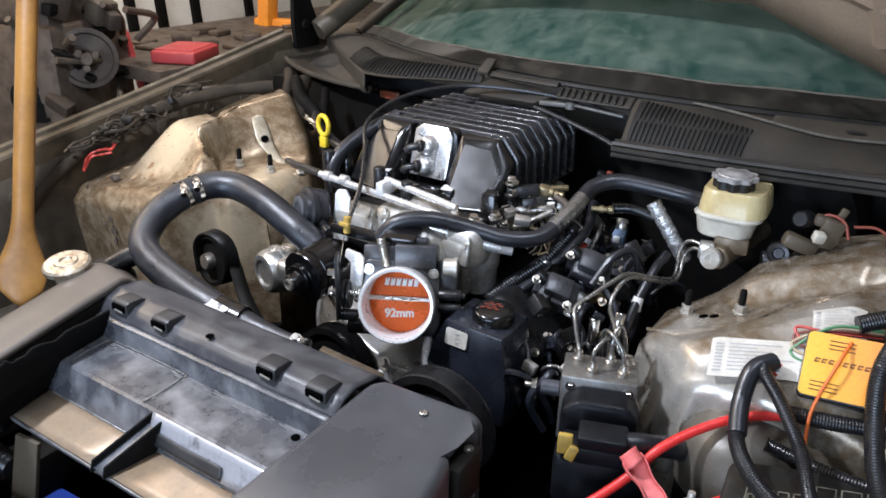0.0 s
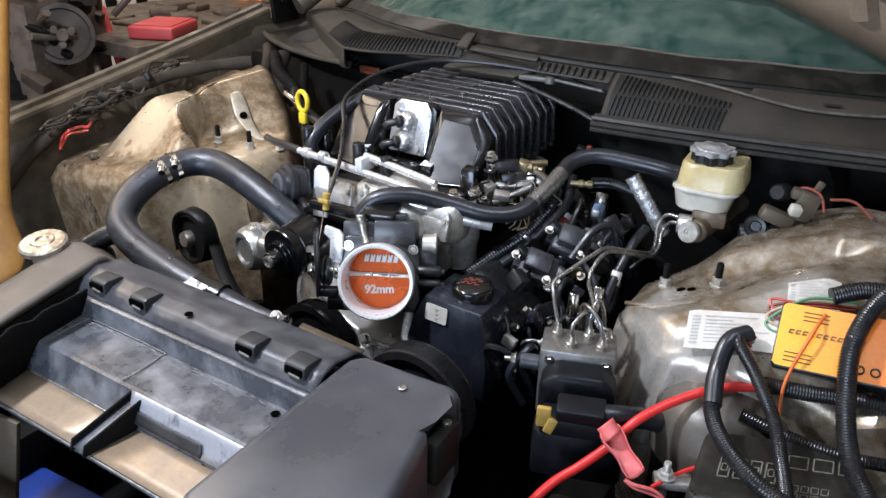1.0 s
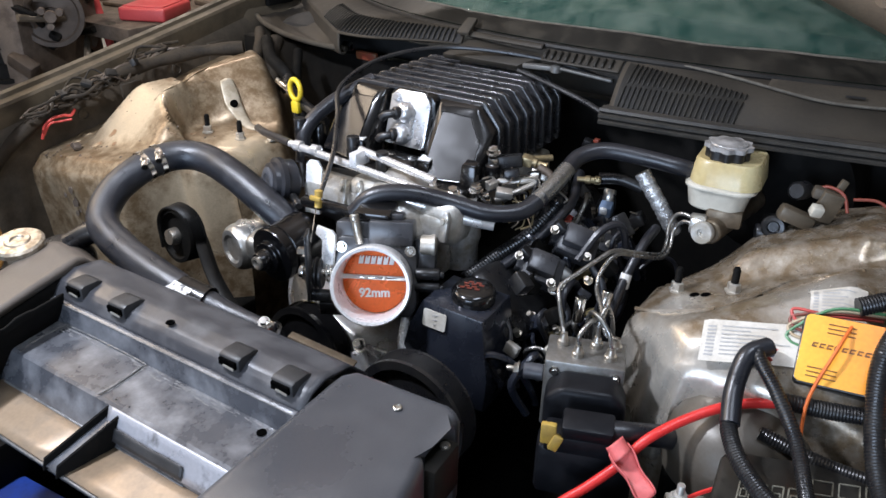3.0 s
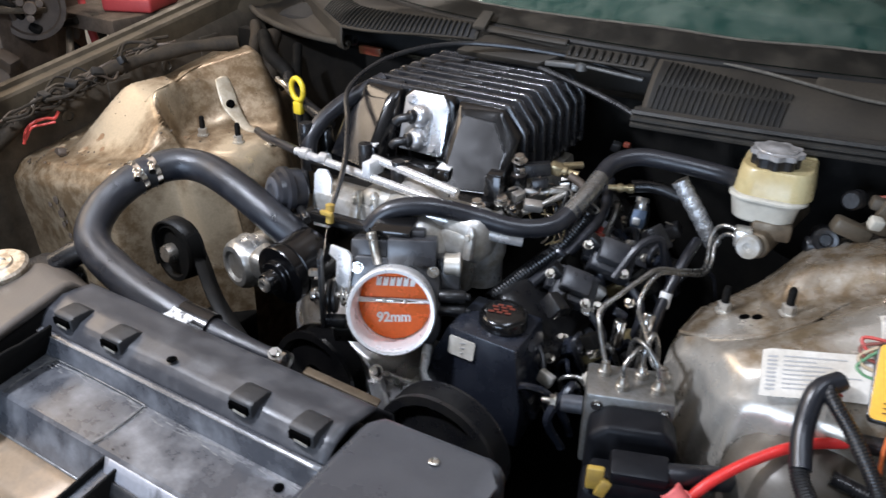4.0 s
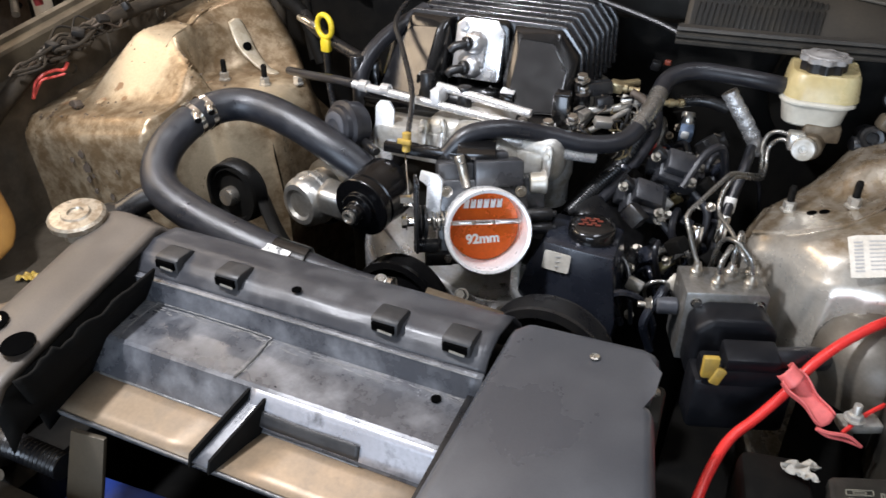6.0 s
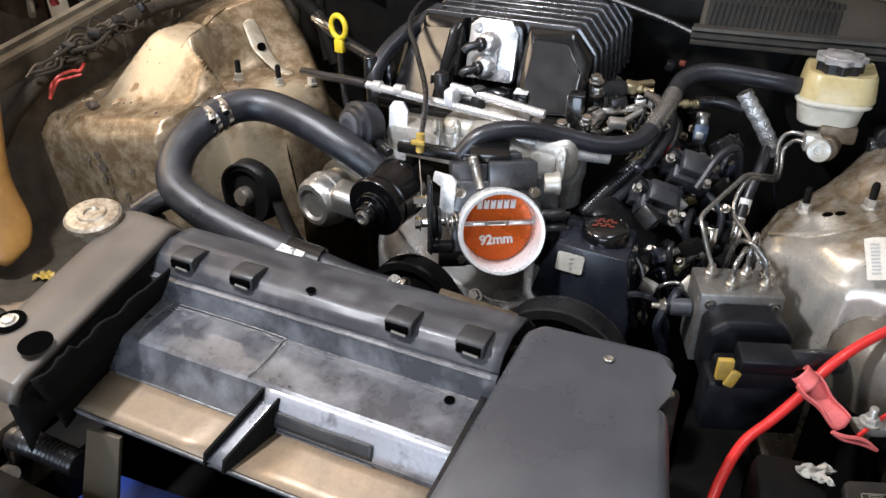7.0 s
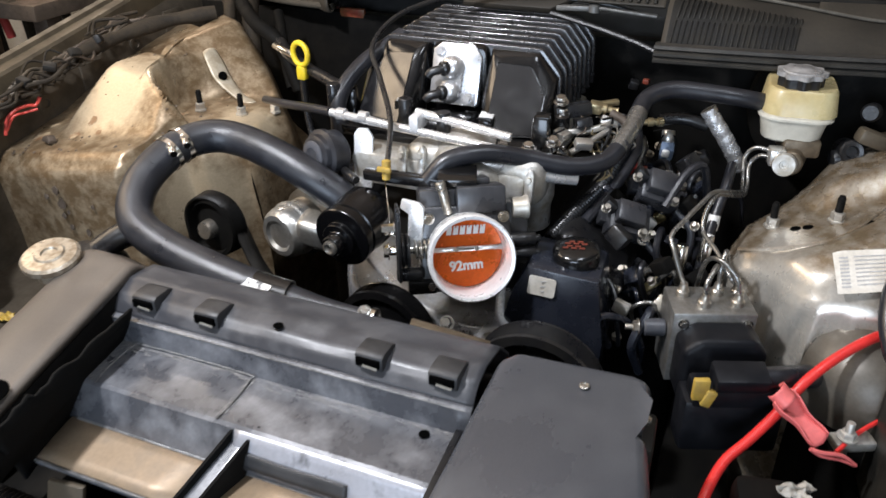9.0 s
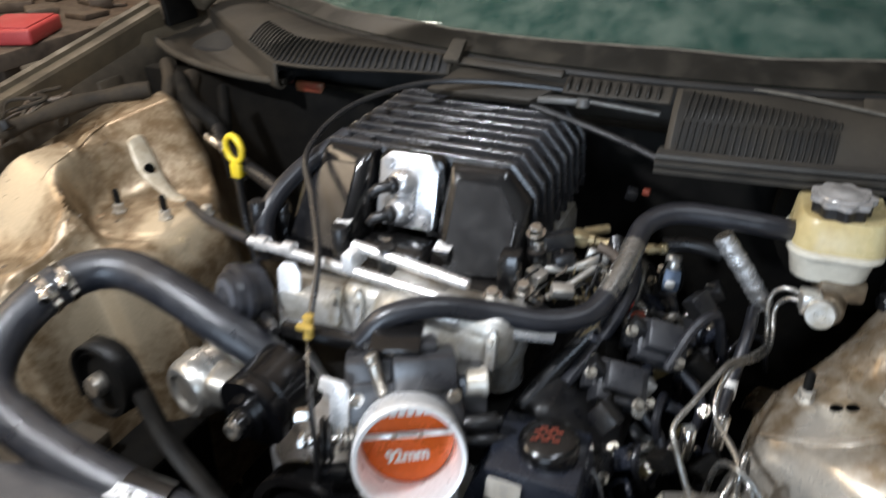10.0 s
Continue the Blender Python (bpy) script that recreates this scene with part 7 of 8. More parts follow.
# ABS unit with its pipes
ab = thing("abs_module", (0.38, 0.85, 0.68), "anti-lock brake hydraulic unit with black controller", "brake module")
AY = 20
bm = nb()
box(bm, (0.381, 0.872, 0.752), (0.098, 0.062, 0.100), (0, 0, AY), 0.003)
blk = part("valve_block", bm, M["block_grey"], ab, "grey aluminium valve block")
RA = rot(0, 0, AY)
def abp(a, b, c):
    return V((0.381, 0.872, 0.752)) + (RA @ V((a, b, c)))
for a in (-0.036, 0.038):
    bm = nb()
    hexbolt(bm, abp(a, -0.031, 0.036), RA @ V((0, -1, 0)), 0.005, 0.005)
    part("bolt", bm, M["chrome"], blk)
for a, b in ((-0.030, 0.012), (-0.010, -0.012), (0.012, 0.014), (0.030, -0.010), (0.036, 0.014)):
    bm = nb()
    lathe(bm, abp(a, b, 0.050), (0, 0, 1), [(0.008, 0), (0.008, 0.006), (0.006, 0.008), (0.0045, 0.016)], 12)
    part("pipe_union", bm, M["steel"], blk)
bm = nb()
rod(bm, abp(-0.078, -0.005, 0.012), abp(-0.098, -0.005, 0.012), 0.004, 10)
hexbolt(bm, abp(-0.082, -0.005, 0.012), RA @ V((-1, 0, 0)), 0.008, 0.007)
part("side_mount", bm, M["steel"], blk)
bm = nb()
rod(bm, abp(-0.05, -0.005, 0.012), abp(-0.076, -0.005, 0.012), 0.011, 16)
part("rubber_mount", bm, M["can_grey"], blk, "grey rubber mount")
bm = nb()
prism(bm, [(-0.046, -0.05), (0.052, -0.05), (0.052, 0.018), (0.036, 0.036), (-0.026, 0.036), (-0.046, 0.020)], abp(0.002, -0.072, 0.004), RA @ V((1, 0, 0)), (0, 0, 1), -0.044, 0.008, 3)
part("controller", bm, M["ctl_black"], ab, "black plastic brake controller")
bm = nb()
box(bm, abp(0.012, -0.090, -0.052), (0.115, 0.045, 0.075), (0, 0, AY), 0.008)
box(bm, abp(0.012, -0.106, 0.018), (0.06, 0.034, 0.020), (10, 0, AY), 0.004)
box(bm, abp(0.012, -0.096, -0.010), (0.100, 0.034, 0.030), (0, 0, AY), 0.006)
part("controller_plug", bm, M["ctl_black"], ab)
bm = nb()
tube(bm, [abp(0.035, -0.104, 0.014), abp(0.062, -0.100, 0.013), abp(0.090, -0.088, 0.006), abp(0.112, -0.066, -0.012)], 0.0135, 14)
part("harness_boot", bm, M["rubber"], ab)
bm = nb()
box(bm, abp(-0.032, -0.116, 0.008), (0.018, 0.008, 0.028), (0, 0, AY), 0.002)
box(bm, abp(-0.023, -0.119, -0.002), (0.012, 0.008, 0.022), (0, 20, AY), 0.002)
part("lock_tab", bm, M["dirty_yellow"], ab, "dirty yellow plastic lock tab")
PIPES = [
    [abp(-0.030, 0.012, 0.064), (0.342, 0.880, 0.825), (0.330, 0.892, 0.848), (0.323, 0.908, 0.861), (0.335, 0.935, 0.872), (0.350, 0.966, 0.884), (0.361, 0.990, 0.889), (0.378, 1.030, 0.874), (0.392, 1.090, 0.850), (0.392, 1.118, 0.850), (0.388, 1.140, 0.880), (0.400, 1.142, 0.897), (0.425, 1.136, 0.897)],
    [abp(0.036, 0.014, 0.064), (0.400, 0.880, 0.832), (0.378, 0.915, 0.845), (0.358, 0.945, 0.852), (0.355, 0.965, 0.868), (0.364, 0.990, 0.884), (0.382, 1.034, 0.868), (0.396, 1.090, 0.846), (0.398, 1.120, 0.850), (0.396, 1.138, 0.872), (0.408, 1.138, 0.888), (0.425, 1.132, 0.888)],
    [abp(-0.010, -0.012, 0.064), abp(-0.010, -0.010, 0.080), abp(0.004, 0.008, 0.092), abp(0.008, 0.03, 0.070), abp(0.008, 0.05, 0.02)],
    [abp(0.030, -0.010, 0.064), abp(0.024, -0.006, 0.086), abp(0.006, 0.010, 0.100), abp(-0.002, 0.035, 0.08), abp(-0.002, 0.055, 0.02)],
    [abp(0.012, 0.014, 0.064), abp(0.012, 0.016, 0.085), abp(0.02, 0.03, 0.10), abp(0.03, 0.045, 0.06), abp(0.03, 0.055, 0.0)],
]
for pp in PIPES:
    bm = nb()
    tube(bm, pp, 0.0030, 10, 8)
    part("brake_pipe", bm, M["pipe_dull"], ab, "bent steel brake pipe")
for p0, p1, key in (((0.362, 0.965, 0.80), (0.364, 0.975, 0.835), "chrome"), ((0.364, 1.034, 0.812), (0.365, 1.042, 0.832), "white"), ((0.335, 0.95, 0.79), (0.335, 0.955, 0.825), "chrome")):
    bm = nb()
    rod(bm, p0, p1, 0.008, 14)
    part("pressure_switch", bm, M[key], ab)
bm = nb()
tube(bm, [(0.352, 0.985, 0.70), (0.358, 1.005, 0.76), (0.364, 1.035, 0.82), (0.372, 1.075, 0.865), (0.374, 1.12, 0.875)], 0.0072, 14)
part("sensor_lead", bm, M["rubber"], ab)

# labels on the tower
def tower_label(x, y, w, h, turn, name):
    lb = thing(name, (x, y, tower_top(x, y)), "white printed sticker on the strut tower", "sticker")
    c, s = math.cos(radians(turn)), math.sin(radians(turn))
    def f(u, v, lift=0.0018):
        a, b = (u - 0.5) * w, (v - 0.5) * h
        X, Y = x + a * c - b * s, y + a * s + b * c
        return V((X, Y, tower_top(X, Y) + lift))
    bm = nb()
    sheet(bm, f, 14, 10)
    p = part("paper", bm, M["paper"], lb)
    for k in range(8):
        bm = nb()
        a = 0.16 + 0.095 * k
        x0_, wd_ = (0.20, 0.70 - 0.13 * (k % 3)) if k % 2 else (0.20, 0.30 + 0.08 * (k % 3))
        sheet(bm, lambda u, v: f(x0_ + wd_ * u, a + 0.028 * v, 0.0026), 6, 1)
        part("print_bar", bm, M["ink"], p)
    for k in range(9):
        bm = nb()
        sheet(bm, lambda u, v: f(0.05 + 0.09 * u, 0.12 + 0.085 * k + 0.04 * v, 0.0026), 2, 1)
        part("code_bar", bm, M["ink"], p)


tower_label(0.560, 0.912, 0.105, 0.050, 12, "tower_sticker")
tower_label(0.635, 0.985, 0.060, 0.045, 12, "tower_sticker")

# orange controller box
ob_ = thing("control_box", (0.68, 0.93, 0.86), "orange-labelled electronic control box with wires", "control unit")
BX = V((0.985, 0.10, 0.02)).normalized()
BN = V((-0.05, -0.70, 0.71)).normalized()
BU = BN.cross(BX).normalized()
BX = BU.cross(BN).normalized()
BO = V((0.611, 0.913, 0.876))
bm = nb()
prism(bm, round_rect(0.142, 0.082, 0.006), BO + BX * 0.070 - BN * 0.030, BX, BU, 0.030, 0.003)
bx = part("case", bm, M["black_plastic"], ob_)
bm = nb()
prism(bm, round_rect(0.138, 0.078, 0.006), BO + BX * 0.070 + BN * 0.0004, BX, BU, 0.0012)
fp = part("face_label", bm, M["amber"], ob_, "orange and yellow printed face")
bm = nb()
for i in range(11):
    prism(bm, [(0, 0), (0.005, 0), (0.0054, 0.0014), (0.0016, 0.0014), (0.0024, 0.0038), (0.0062, 0.0038), (0.0066, 0.0052), (0.0014, 0.0052)], BO + BX * (0.012 + 0.0075 * i) + BU * 0.002 + BN * 0.002, BX, BU, 0.0006)
for k in range(3):
    prism(bm, [(0, 0), (0.030, 0), (0.030, 0.0010), (0, 0.0010)], BO + BX * 0.012 + BU * (-0.022 - 0.005 * k) + BN * 0.002, BX, BU, 0.0006)
    prism(bm, [(0, 0), (0.028, 0), (0.028, 0.0010), (0, 0.0010)], BO + BX * 0.025 + BU * (0.020 + 0.005 * k) + BN * 0.002, BX, BU, 0.0006)
part("print_bar", bm, M["amber_ink"], fp)
for a, b in ((0.092, -0.026), (0.108, -0.026), (0.124, -0.026), (0.124, -0.006), (0.126, 0.008)):
    bm = nb()
    lathe(bm, BO + BX * a + BU * b, BN, [(0.0055, 0.0), (0.0055, 0.003), (0.004, 0.0034), (0.0036, 0.001), (0.0, 0.001)], 16)
    part("knob", bm, M["black_plastic"], fp)
for k, key in enumerate(["wire_red", "dull_red", "wire_tan", "wire_green", "pink", "wire_blue", "wire_red", "wire_tan"]):
    bm = nb()
    o = BO + BU * (0.030 - 0.009 * (k % 8)) - BN * 0.012
    if k < 4:
        e = BO + V((0.022, 0.040, 0.026)) + V((0, 0, 0.003 * k))
        tube(bm, [o, o - BX * 0.012 + BU * 0.004, o - BX * 0.014 + BU * 0.016, e, e + V((0.05, 0.02, 0.0))], 0.0019, 6, 6)
    else:
        e = V((0.572, 0.885, 0.872)) + V((0, 0, 0.003 * (k - 6)))
        tube(bm, [o, o - BX * 0.018, e], 0.0021, 6, 6)
    part("wire", bm, M[key], ob_)

# corrugated looms hanging over the box
lo2 = thing("corrugated_loom", (0.62, 0.8, 0.75), "black corrugated conduits hanging over the fuse box", "wiring")
for pts, r in (([(0.585, 0.895, 0.875), (0.566, 0.872, 0.868), (0.564, 0.845, 0.838), (0.574, 0.805, 0.812), (0.606, 0.760, 0.802), (0.655, 0.720, 0.800), (0.72, 0.70, 0.80)], 0.0095),
               ([(0.582, 0.895, 0.878), (0.576, 0.875, 0.872), (0.605, 0.850, 0.850), (0.638, 0.815, 0.822), (0.660, 0.765, 0.805), (0.680, 0.70, 0.800)], 0.0080),
               ([(0.77, 0.99, 0.96), (0.715, 0.955, 0.945), (0.692, 0.90, 0.905), (0.700, 0.85, 0.855), (0.720, 0.80, 0.815), (0.75, 0.75, 0.80)], 0.0105),
               ([(0.61, 0.865, 0.83), (0.66, 0.88, 0.828), (0.72, 0.895, 0.83), (0.79, 0.90, 0.83)], 0.010),
               ([(0.60, 0.845, 0.795), (0.66, 0.845, 0.785), (0.72, 0.845, 0.785), (0.79, 0.86, 0.79)], 0.008),
               ([(0.655, 0.965, 0.915), (0.69, 0.985, 0.925), (0.74, 0.995, 0.925), (0.80, 1.0, 0.925)], 0.011)):
    bm = nb()
    tube(bm, pts, r, 12, 14, 0.0007, 0.0034)
    part("conduit", bm, M["black_plastic"], lo2)
bm = nb()
tube(bm, [(0.583, 0.893, 0.8755), (0.566, 0.872, 0.868), (0.564, 0.845, 0.838), (0.572, 0.812, 0.816)], 0.0108, 14, 8)
part("tape_wrap", bm, M["rubber"], lo2, "smooth black tape wrap")
bm = nb()
tube(bm, [(0.655, 0.935, 0.905), (0.648, 0.90, 0.890), (0.636, 0.868, 0.842), (0.640, 0.845, 0.80)], 0.002, 6, 6)
part("wire", bm, M["wire_orange"], lo2)
bm = nb()
tube(bm, [(0.70, 0.79, 0.75), (0.74, 0.80, 0.748), (0.80, 0.82, 0.75)], 0.003, 6, 6)
part("wire", bm, M["wire_orange"], lo2)

fb = thing("fuse_box", (0.63, 0.78, 0.66), "black fuse box with a moulded diagram on its lid", "fuse box")
FX, FY = V((0.93, 0.365, 0)).normalized(), V((-0.10, 0.995, 0.0)).normalized()
FO = V((0.655, 0.776, 0.785))
bm = nb()
prism(bm, round_rect(0.165, 0.125, 0.012), FO - V((0, 0, 0.14)), FX, FY, 0.14, 0.006)
lidf = part("lid", bm, M["fuse_lid"], fb)
bm = nb()
def outline(cx, cy, w, h, t=0.0016):
    for dx, dy, ww, hh_ in ((0, h / 2, w, t), (0, -h / 2, w, t), (w / 2, 0, t, h), (-w / 2, 0, t, h)):
        prism(bm, [(-ww / 2, -hh_ / 2), (ww / 2, -hh_ / 2), (ww / 2, hh_ / 2), (-ww / 2, hh_ / 2)], FO + FX * (cx + dx) + FY * (cy + dy) + V((0, 0, 0.0002)), FX, FY, 0.0008)
for k in range(4):
    outline(-0.052 + 0.016 * k, -0.005, 0.011, 0.034)
    outline(-0.052 + 0.016 * k, -0.005, 0.006, 0.012)
for k in range(3):
    outline(0.022 + 0.026 * k, 0.020, 0.020, 0.022)
for k in range(9):
    outline(0.012 + 0.010 * (k % 5), -0.025 - 0.014 * (k // 5), 0.007, 0.010, 0.001)
part("moulded_diagram", bm, M["fuse_ink"], lidf, "pale printed fuse diagram")
bm = nb()
rod(bm, (0.545, 0.765, 0.70), (0.545, 0.765, 0.752), 0.0045, 12)
hexbolt(bm, (0.545, 0.765, 0.732), (0, 0, 1), 0.0085, 0.008)
box(bm, (0.552, 0.772, 0.722), (0.045, 0.022, 0.012), (0, 0, 25), 0.003)
part("terminal_stud", bm, M["alu_dull"], fb, "tarnished battery terminal stud")
bm = nb()
box(bm, (0.482, 0.622, 0.64), (0.070, 0.13, 0.17), (0, 0, 10), 0.012)
box(bm, (0.52, 0.66, 0.48), (0.20, 0.24, 0.10), (0, 0, 10), 0.012)
part("battery_tray", bm, M["dark_bay"], fb)

# lower relay box beside it, with its own printed lid
rl = thing("relay_box", (0.5785, 0.640, 0.53), "low black relay box with a pale printed diagram", "relay box")
RO = V((0.5785, 0.640, 0.728))
bm = nb()
prism(bm, round_rect(0.110, 0.100, 0.007), RO - V((0, 0, 0.016)), FX, FY, 0.016, 0.003)
rlid = part("lid", bm, M["fuse_lid"], rl)
bm = nb()
prism(bm, round_rect(0.104, 0.094, 0.006), RO - V((0, 0, 0.20)), FX, FY, 0.186, 0.003)
part("body", bm, M["dark_bay"], rl)
bm = nb()
def bars(cx, cy, w, h, t=0.0012):
    for dx, dy, ww, hh_ in ((0, h / 2, w, t), (0, -h / 2, w, t), (w / 2, 0, t, h), (-w / 2, 0, t, h)):
        prism(bm, [(-ww / 2, -hh_ / 2), (ww / 2, -hh_ / 2), (ww / 2, hh_ / 2), (-ww / 2, hh_ / 2)], RO + FX * (cx + dx) + FY * (cy + dy) + V((0, 0, 0.0002)), FX, FY, 0.0008)
for k in range(4):
    bars(-0.026, 0.028 - 0.0115 * k, 0.026, 0.0070)
    bars(-0.026, 0.028 - 0.0115 * k, 0.012, 0.0030)
for k in range(2):
    bars(0.018, 0.024 - 0.024 * k, 0.020, 0.018)
    bars(0.018, 0.024 - 0.024 * k, 0.004, 0.004)
for k in range(5):
    bars(-0.040 + 0.0125 * k, -0.026, 0.008, 0.011)
bars(-0.004, 0.022, 0.003, 0.012)
part("moulded_diagram", bm, M["fuse_ink"], rlid, "pale printed relay diagram")

# red cable with its clamp
rc = thing("red_cable", (0.5, 0.75, 0.7), "thick red battery cable with a faded red terminal boot", "cable")
bm = nb()
tube(bm, [(0.615, 0.890, 0.812), (0.569, 0.864, 0.8075), (0.530, 0.828, 0.796), (0.496, 0.790, 0.776), (0.474, 0.765, 0.745), (0.450, 0.735, 0.722), (0.428, 0.708, 0.705), (0.415, 0.665, 0.692), (0.408, 0.62, 0.675), (0.402, 0.56, 0.63)], 0.0058, 14, 8)
part("jacket", bm, M["red_cable"], rc)
bm = nb()
B0, B1 = V((0.474, 0.760, 0.766)), V((0.520, 0.738, 0.738))
bd = (B1 - B0).normalized()
bs = bd.cross(V((0.3, -0.6, 0.75))).normalized()
bu = bs.cross(bd).normalized()
bu = bu if bu.z > 0 else bu * -1
def boot(u, v):
    a = (v - 0.5) * 2
    w = 0.0125 - 0.002 * u + 0.0012 * math.sin(9 * u)
    side = math.copysign(min(1.0, abs(a) * 1.6), a)
    rise = max(0.0, abs(a) - 0.62) / 0.38
    return B0 + bd * (0.058 * u - 0.004 * abs(a)) + bs * w * side + bu * (0.010 * rise * (1 - 0.45 * u) - 0.002 + 0.0015 * math.sin(7 * u + 4 * v))
sheet(bm, boot, 14, 16)
def boot_loop(u, v):
    a = radians(-30 + 250 * v)
    return B0 + bd * (0.018 * (u - 0.65) + 0.002 * math.sin(5 * v)) + (bs * math.cos(a) * 0.0118 + bu * (math.sin(a) * 0.0105 + 0.004))
sheet(bm, boot_loop, 6, 18)
part("terminal_boot", bm, M["pink"], rc, "faded pinkish-red plastic terminal boot", solid=0.0014)
for k in range(2):
    bm = nb()
    tube(bm, [(0.508, 0.728, 0.735), (0.520, 0.730, 0.728 + 0.004 * k), (0.540, 0.738, 0.722 + 0.006 * k), (0.556, 0.742, 0.716)], 0.0022, 6, 6)
    part("wire", bm, M["pink"], rc)
bm = nb()
tube(bm, [(0.535, 0.745, 0.725), (0.56, 0.78, 0.735), (0.60, 0.82, 0.745)], 0.0026, 6, 6)
part("wire", bm, M["red_cable"], rc)
scrap = nb()
def scrap_pt(u, v):
    x = 0.479 + 0.030 * u + 0.008 * v * (1 - u) + 0.006 * math.sin(9 * v)
    y = 0.664 + 0.012 * u - 0.024 * v * (0.6 + 0.5 * u)
    return V((x, y, 0.731 + 0.007 * abs(math.sin(6 * u + 4 * v)) + 0.005 * noise.noise(V((7 * u, 7 * v, 2)))))
sheet(scrap, scrap_pt, 14, 12)
alone("paper_scrap", scrap, M["scrap"], "crumpled greyish paper tag resting on the tray", "paper", solid=0.001)

# dipstick, hoses and harness on the passenger side
dp = thing("dipstick", (-0.33, 1.14, 0.88), "yellow ring-handled engine oil dipstick", "dipstick")
bm = nb()
tube(bm, [V((-0.335, 1.138, 0.957)) + V((0.0165 * math.cos(a), -0.004 * math.cos(a), 0.019 * math.sin(a))) for a in [2 * math.pi * k / 20 for k in range(21)]], 0.0048, 10, 2)
box(bm, (-0.334, 1.138, 0.925), (0.018, 0.014, 0.024), (0, 0, 0), 0.004)
part("handle", bm, M["yellow"], dp, "bright yellow ring handle")
bm = nb()
tube(bm, [(-0.334, 1.138, 0.915), (-0.33, 1.135, 0.85), (-0.30, 1.11, 0.78)], 0.006, 10)
part("guide_tube", bm, M["black_plastic"], dp)
acl = thing("refrigerant_pipes", (-0.42, 1.25, 0.9), "dark pipes and valves in the rear corner of the bay", "pipes")
for pts, r, key in (([(-0.42, 1.21, 0.95), (-0.38, 1.17, 0.945), (-0.33, 1.15, 0.93), (-0.25, 1.12, 0.915)], 0.010, "black_plastic"), ([(-0.56, 1.30, 0.99), (-0.50, 1.25, 0.97), (-0.44, 1.235, 0.94), (-0.40, 1.225, 0.86)], 0.013, "dark_bay"),
                    ([(-0.655, 1.375, 0.985), (-0.62, 1.34, 0.975), (-0.60, 1.31, 0.955), (-0.585, 1.29, 0.93)], 0.012, "loom_dusty"), ([(-0.56, 1.33, 0.985), (-0.545, 1.30, 0.965), (-0.53, 1.28, 0.92), (-0.52, 1.26, 0.86)], 0.016, "loom_dusty"), ([(-0.50, 1.33, 0.97), (-0.47, 1.29, 0.94), (-0.44, 1.25, 0.90), (-0.42, 1.23, 0.86)], 0.010, "dark_bay")):
    bm = nb()
    tube(bm, pts, r, 12)
    part("pipe", bm, M[key], acl)
bm = nb()
rod(bm, (-0.40, 1.16, 0.96), (-0.355, 1.145, 0.952), 0.006)
part("bright_end", bm, M["chrome"], acl)
hl = thing("fender_harness", (-0.72, 1.0, 0.88), "dusty tangled wiring harness along the inner fender", "wiring")
bm = nb()
tube(bm, [(-0.60, 1.27, 0.975), (-0.68, 1.20, 0.965), (-0.735, 1.10, 0.945), (-0.755, 1.02, 0.925), (-0.77, 0.93, 0.895), (-0.775, 0.85, 0.86), (-0.76, 0.75, 0.80)], lambda t: 0.0135 + 0.0016 * math.sin(40 * t), 12)
part("main_trunk", bm, M["loom_dusty"], hl)
for k in range(46):
    bm = nb()
    y = 0.84 + 0.30 * rng.random()
    x = -0.755 + rng.uniform(-0.02, 0.03)
    z = 0.885 + 0.20 * (y - 0.84) + rng.uniform(0.0, 0.02)
    tube(bm, [(x, y, z), (x + rng.uniform(-0.02, 0.03), y + 0.03, z + rng.uniform(0, 0.02)), (x + rng.uniform(-0.02, 0.03), y + 0.06, z + rng.uniform(-0.01, 0.02)), (x, y + 0.09, z + 0.01)], 0.0012 + 0.0024 * rng.random(), 7, 5)
    part("wire", bm, M[rng.choice(["loom_dusty", "loom_dusty", "fender_inner", "soft_rubber", "loom_dusty", "rust", "rust", "loom_dusty"])], hl)
bm = nb()
tube(bm, [(-0.768, 0.886, 0.843), (-0.764, 0.893, 0.866), (-0.757, 0.906, 0.880), (-0.748, 0.926, 0.884), (-0.742, 0.938, 0.882), (-0.736, 0.945, 0.894)], 0.0030, 8)
part("wire", bm, M["wire_red"], hl, "faded red wire")
bm = nb()
tube(bm, [(-0.766, 0.890, 0.850), (-0.755, 0.900, 0.872), (-0.748, 0.918, 0.874), (-0.738, 0.936, 0.876)], 0.0022, 8)
part("wire", bm, M["wire_red"], hl, "faded red wire")
for k in range(4):
    bm = nb()
    box(bm, (-0.745 + 0.01 * k, 0.93 + 0.05 * k, 0.925 + 0.012 * k), (0.022, 0.016, 0.012), (20 * k, 15, 40 * k), 0.003)
    part("connector", bm, M["soft_rubber"], hl)

# below the radiator cover
ub = thing("blue_bin", (-0.40, 0.42, 0.36), "blue plastic bin under the front of the bay", "bin")
bm = nb()
box(bm, (-0.305, 0.46, 0.425), (0.26, 0.11, 0.14), (0, 0, 4), 0.01)
part("bin_body", bm, M["blue"], ub)
sp = nb()
prism(sp, [(-0.022, 0), (0.020, 0), (0.012, -0.22), (-0.040, -0.22)], (-0.180, 0.402, 0.735), (1, 0.1, 0), (0.18, 0.10, 1), 0.006, 0.001)
alone("metal_strap", sp, M["body_paint"], "dusty metal support strap under the tray", "strap")
lh = thing("front_hose", (-0.36, 0.42, 0.55), "braided hose and cables under the tray", "hose")
bm = nb()
tube(bm, [(-0.24, 0.40, 0.66), (-0.32, 0.40, 0.66), (-0.38, 0.42, 0.62), (-0.42, 0.44, 0.55)], 0.016, 12, 8, 0.002, 0.006)
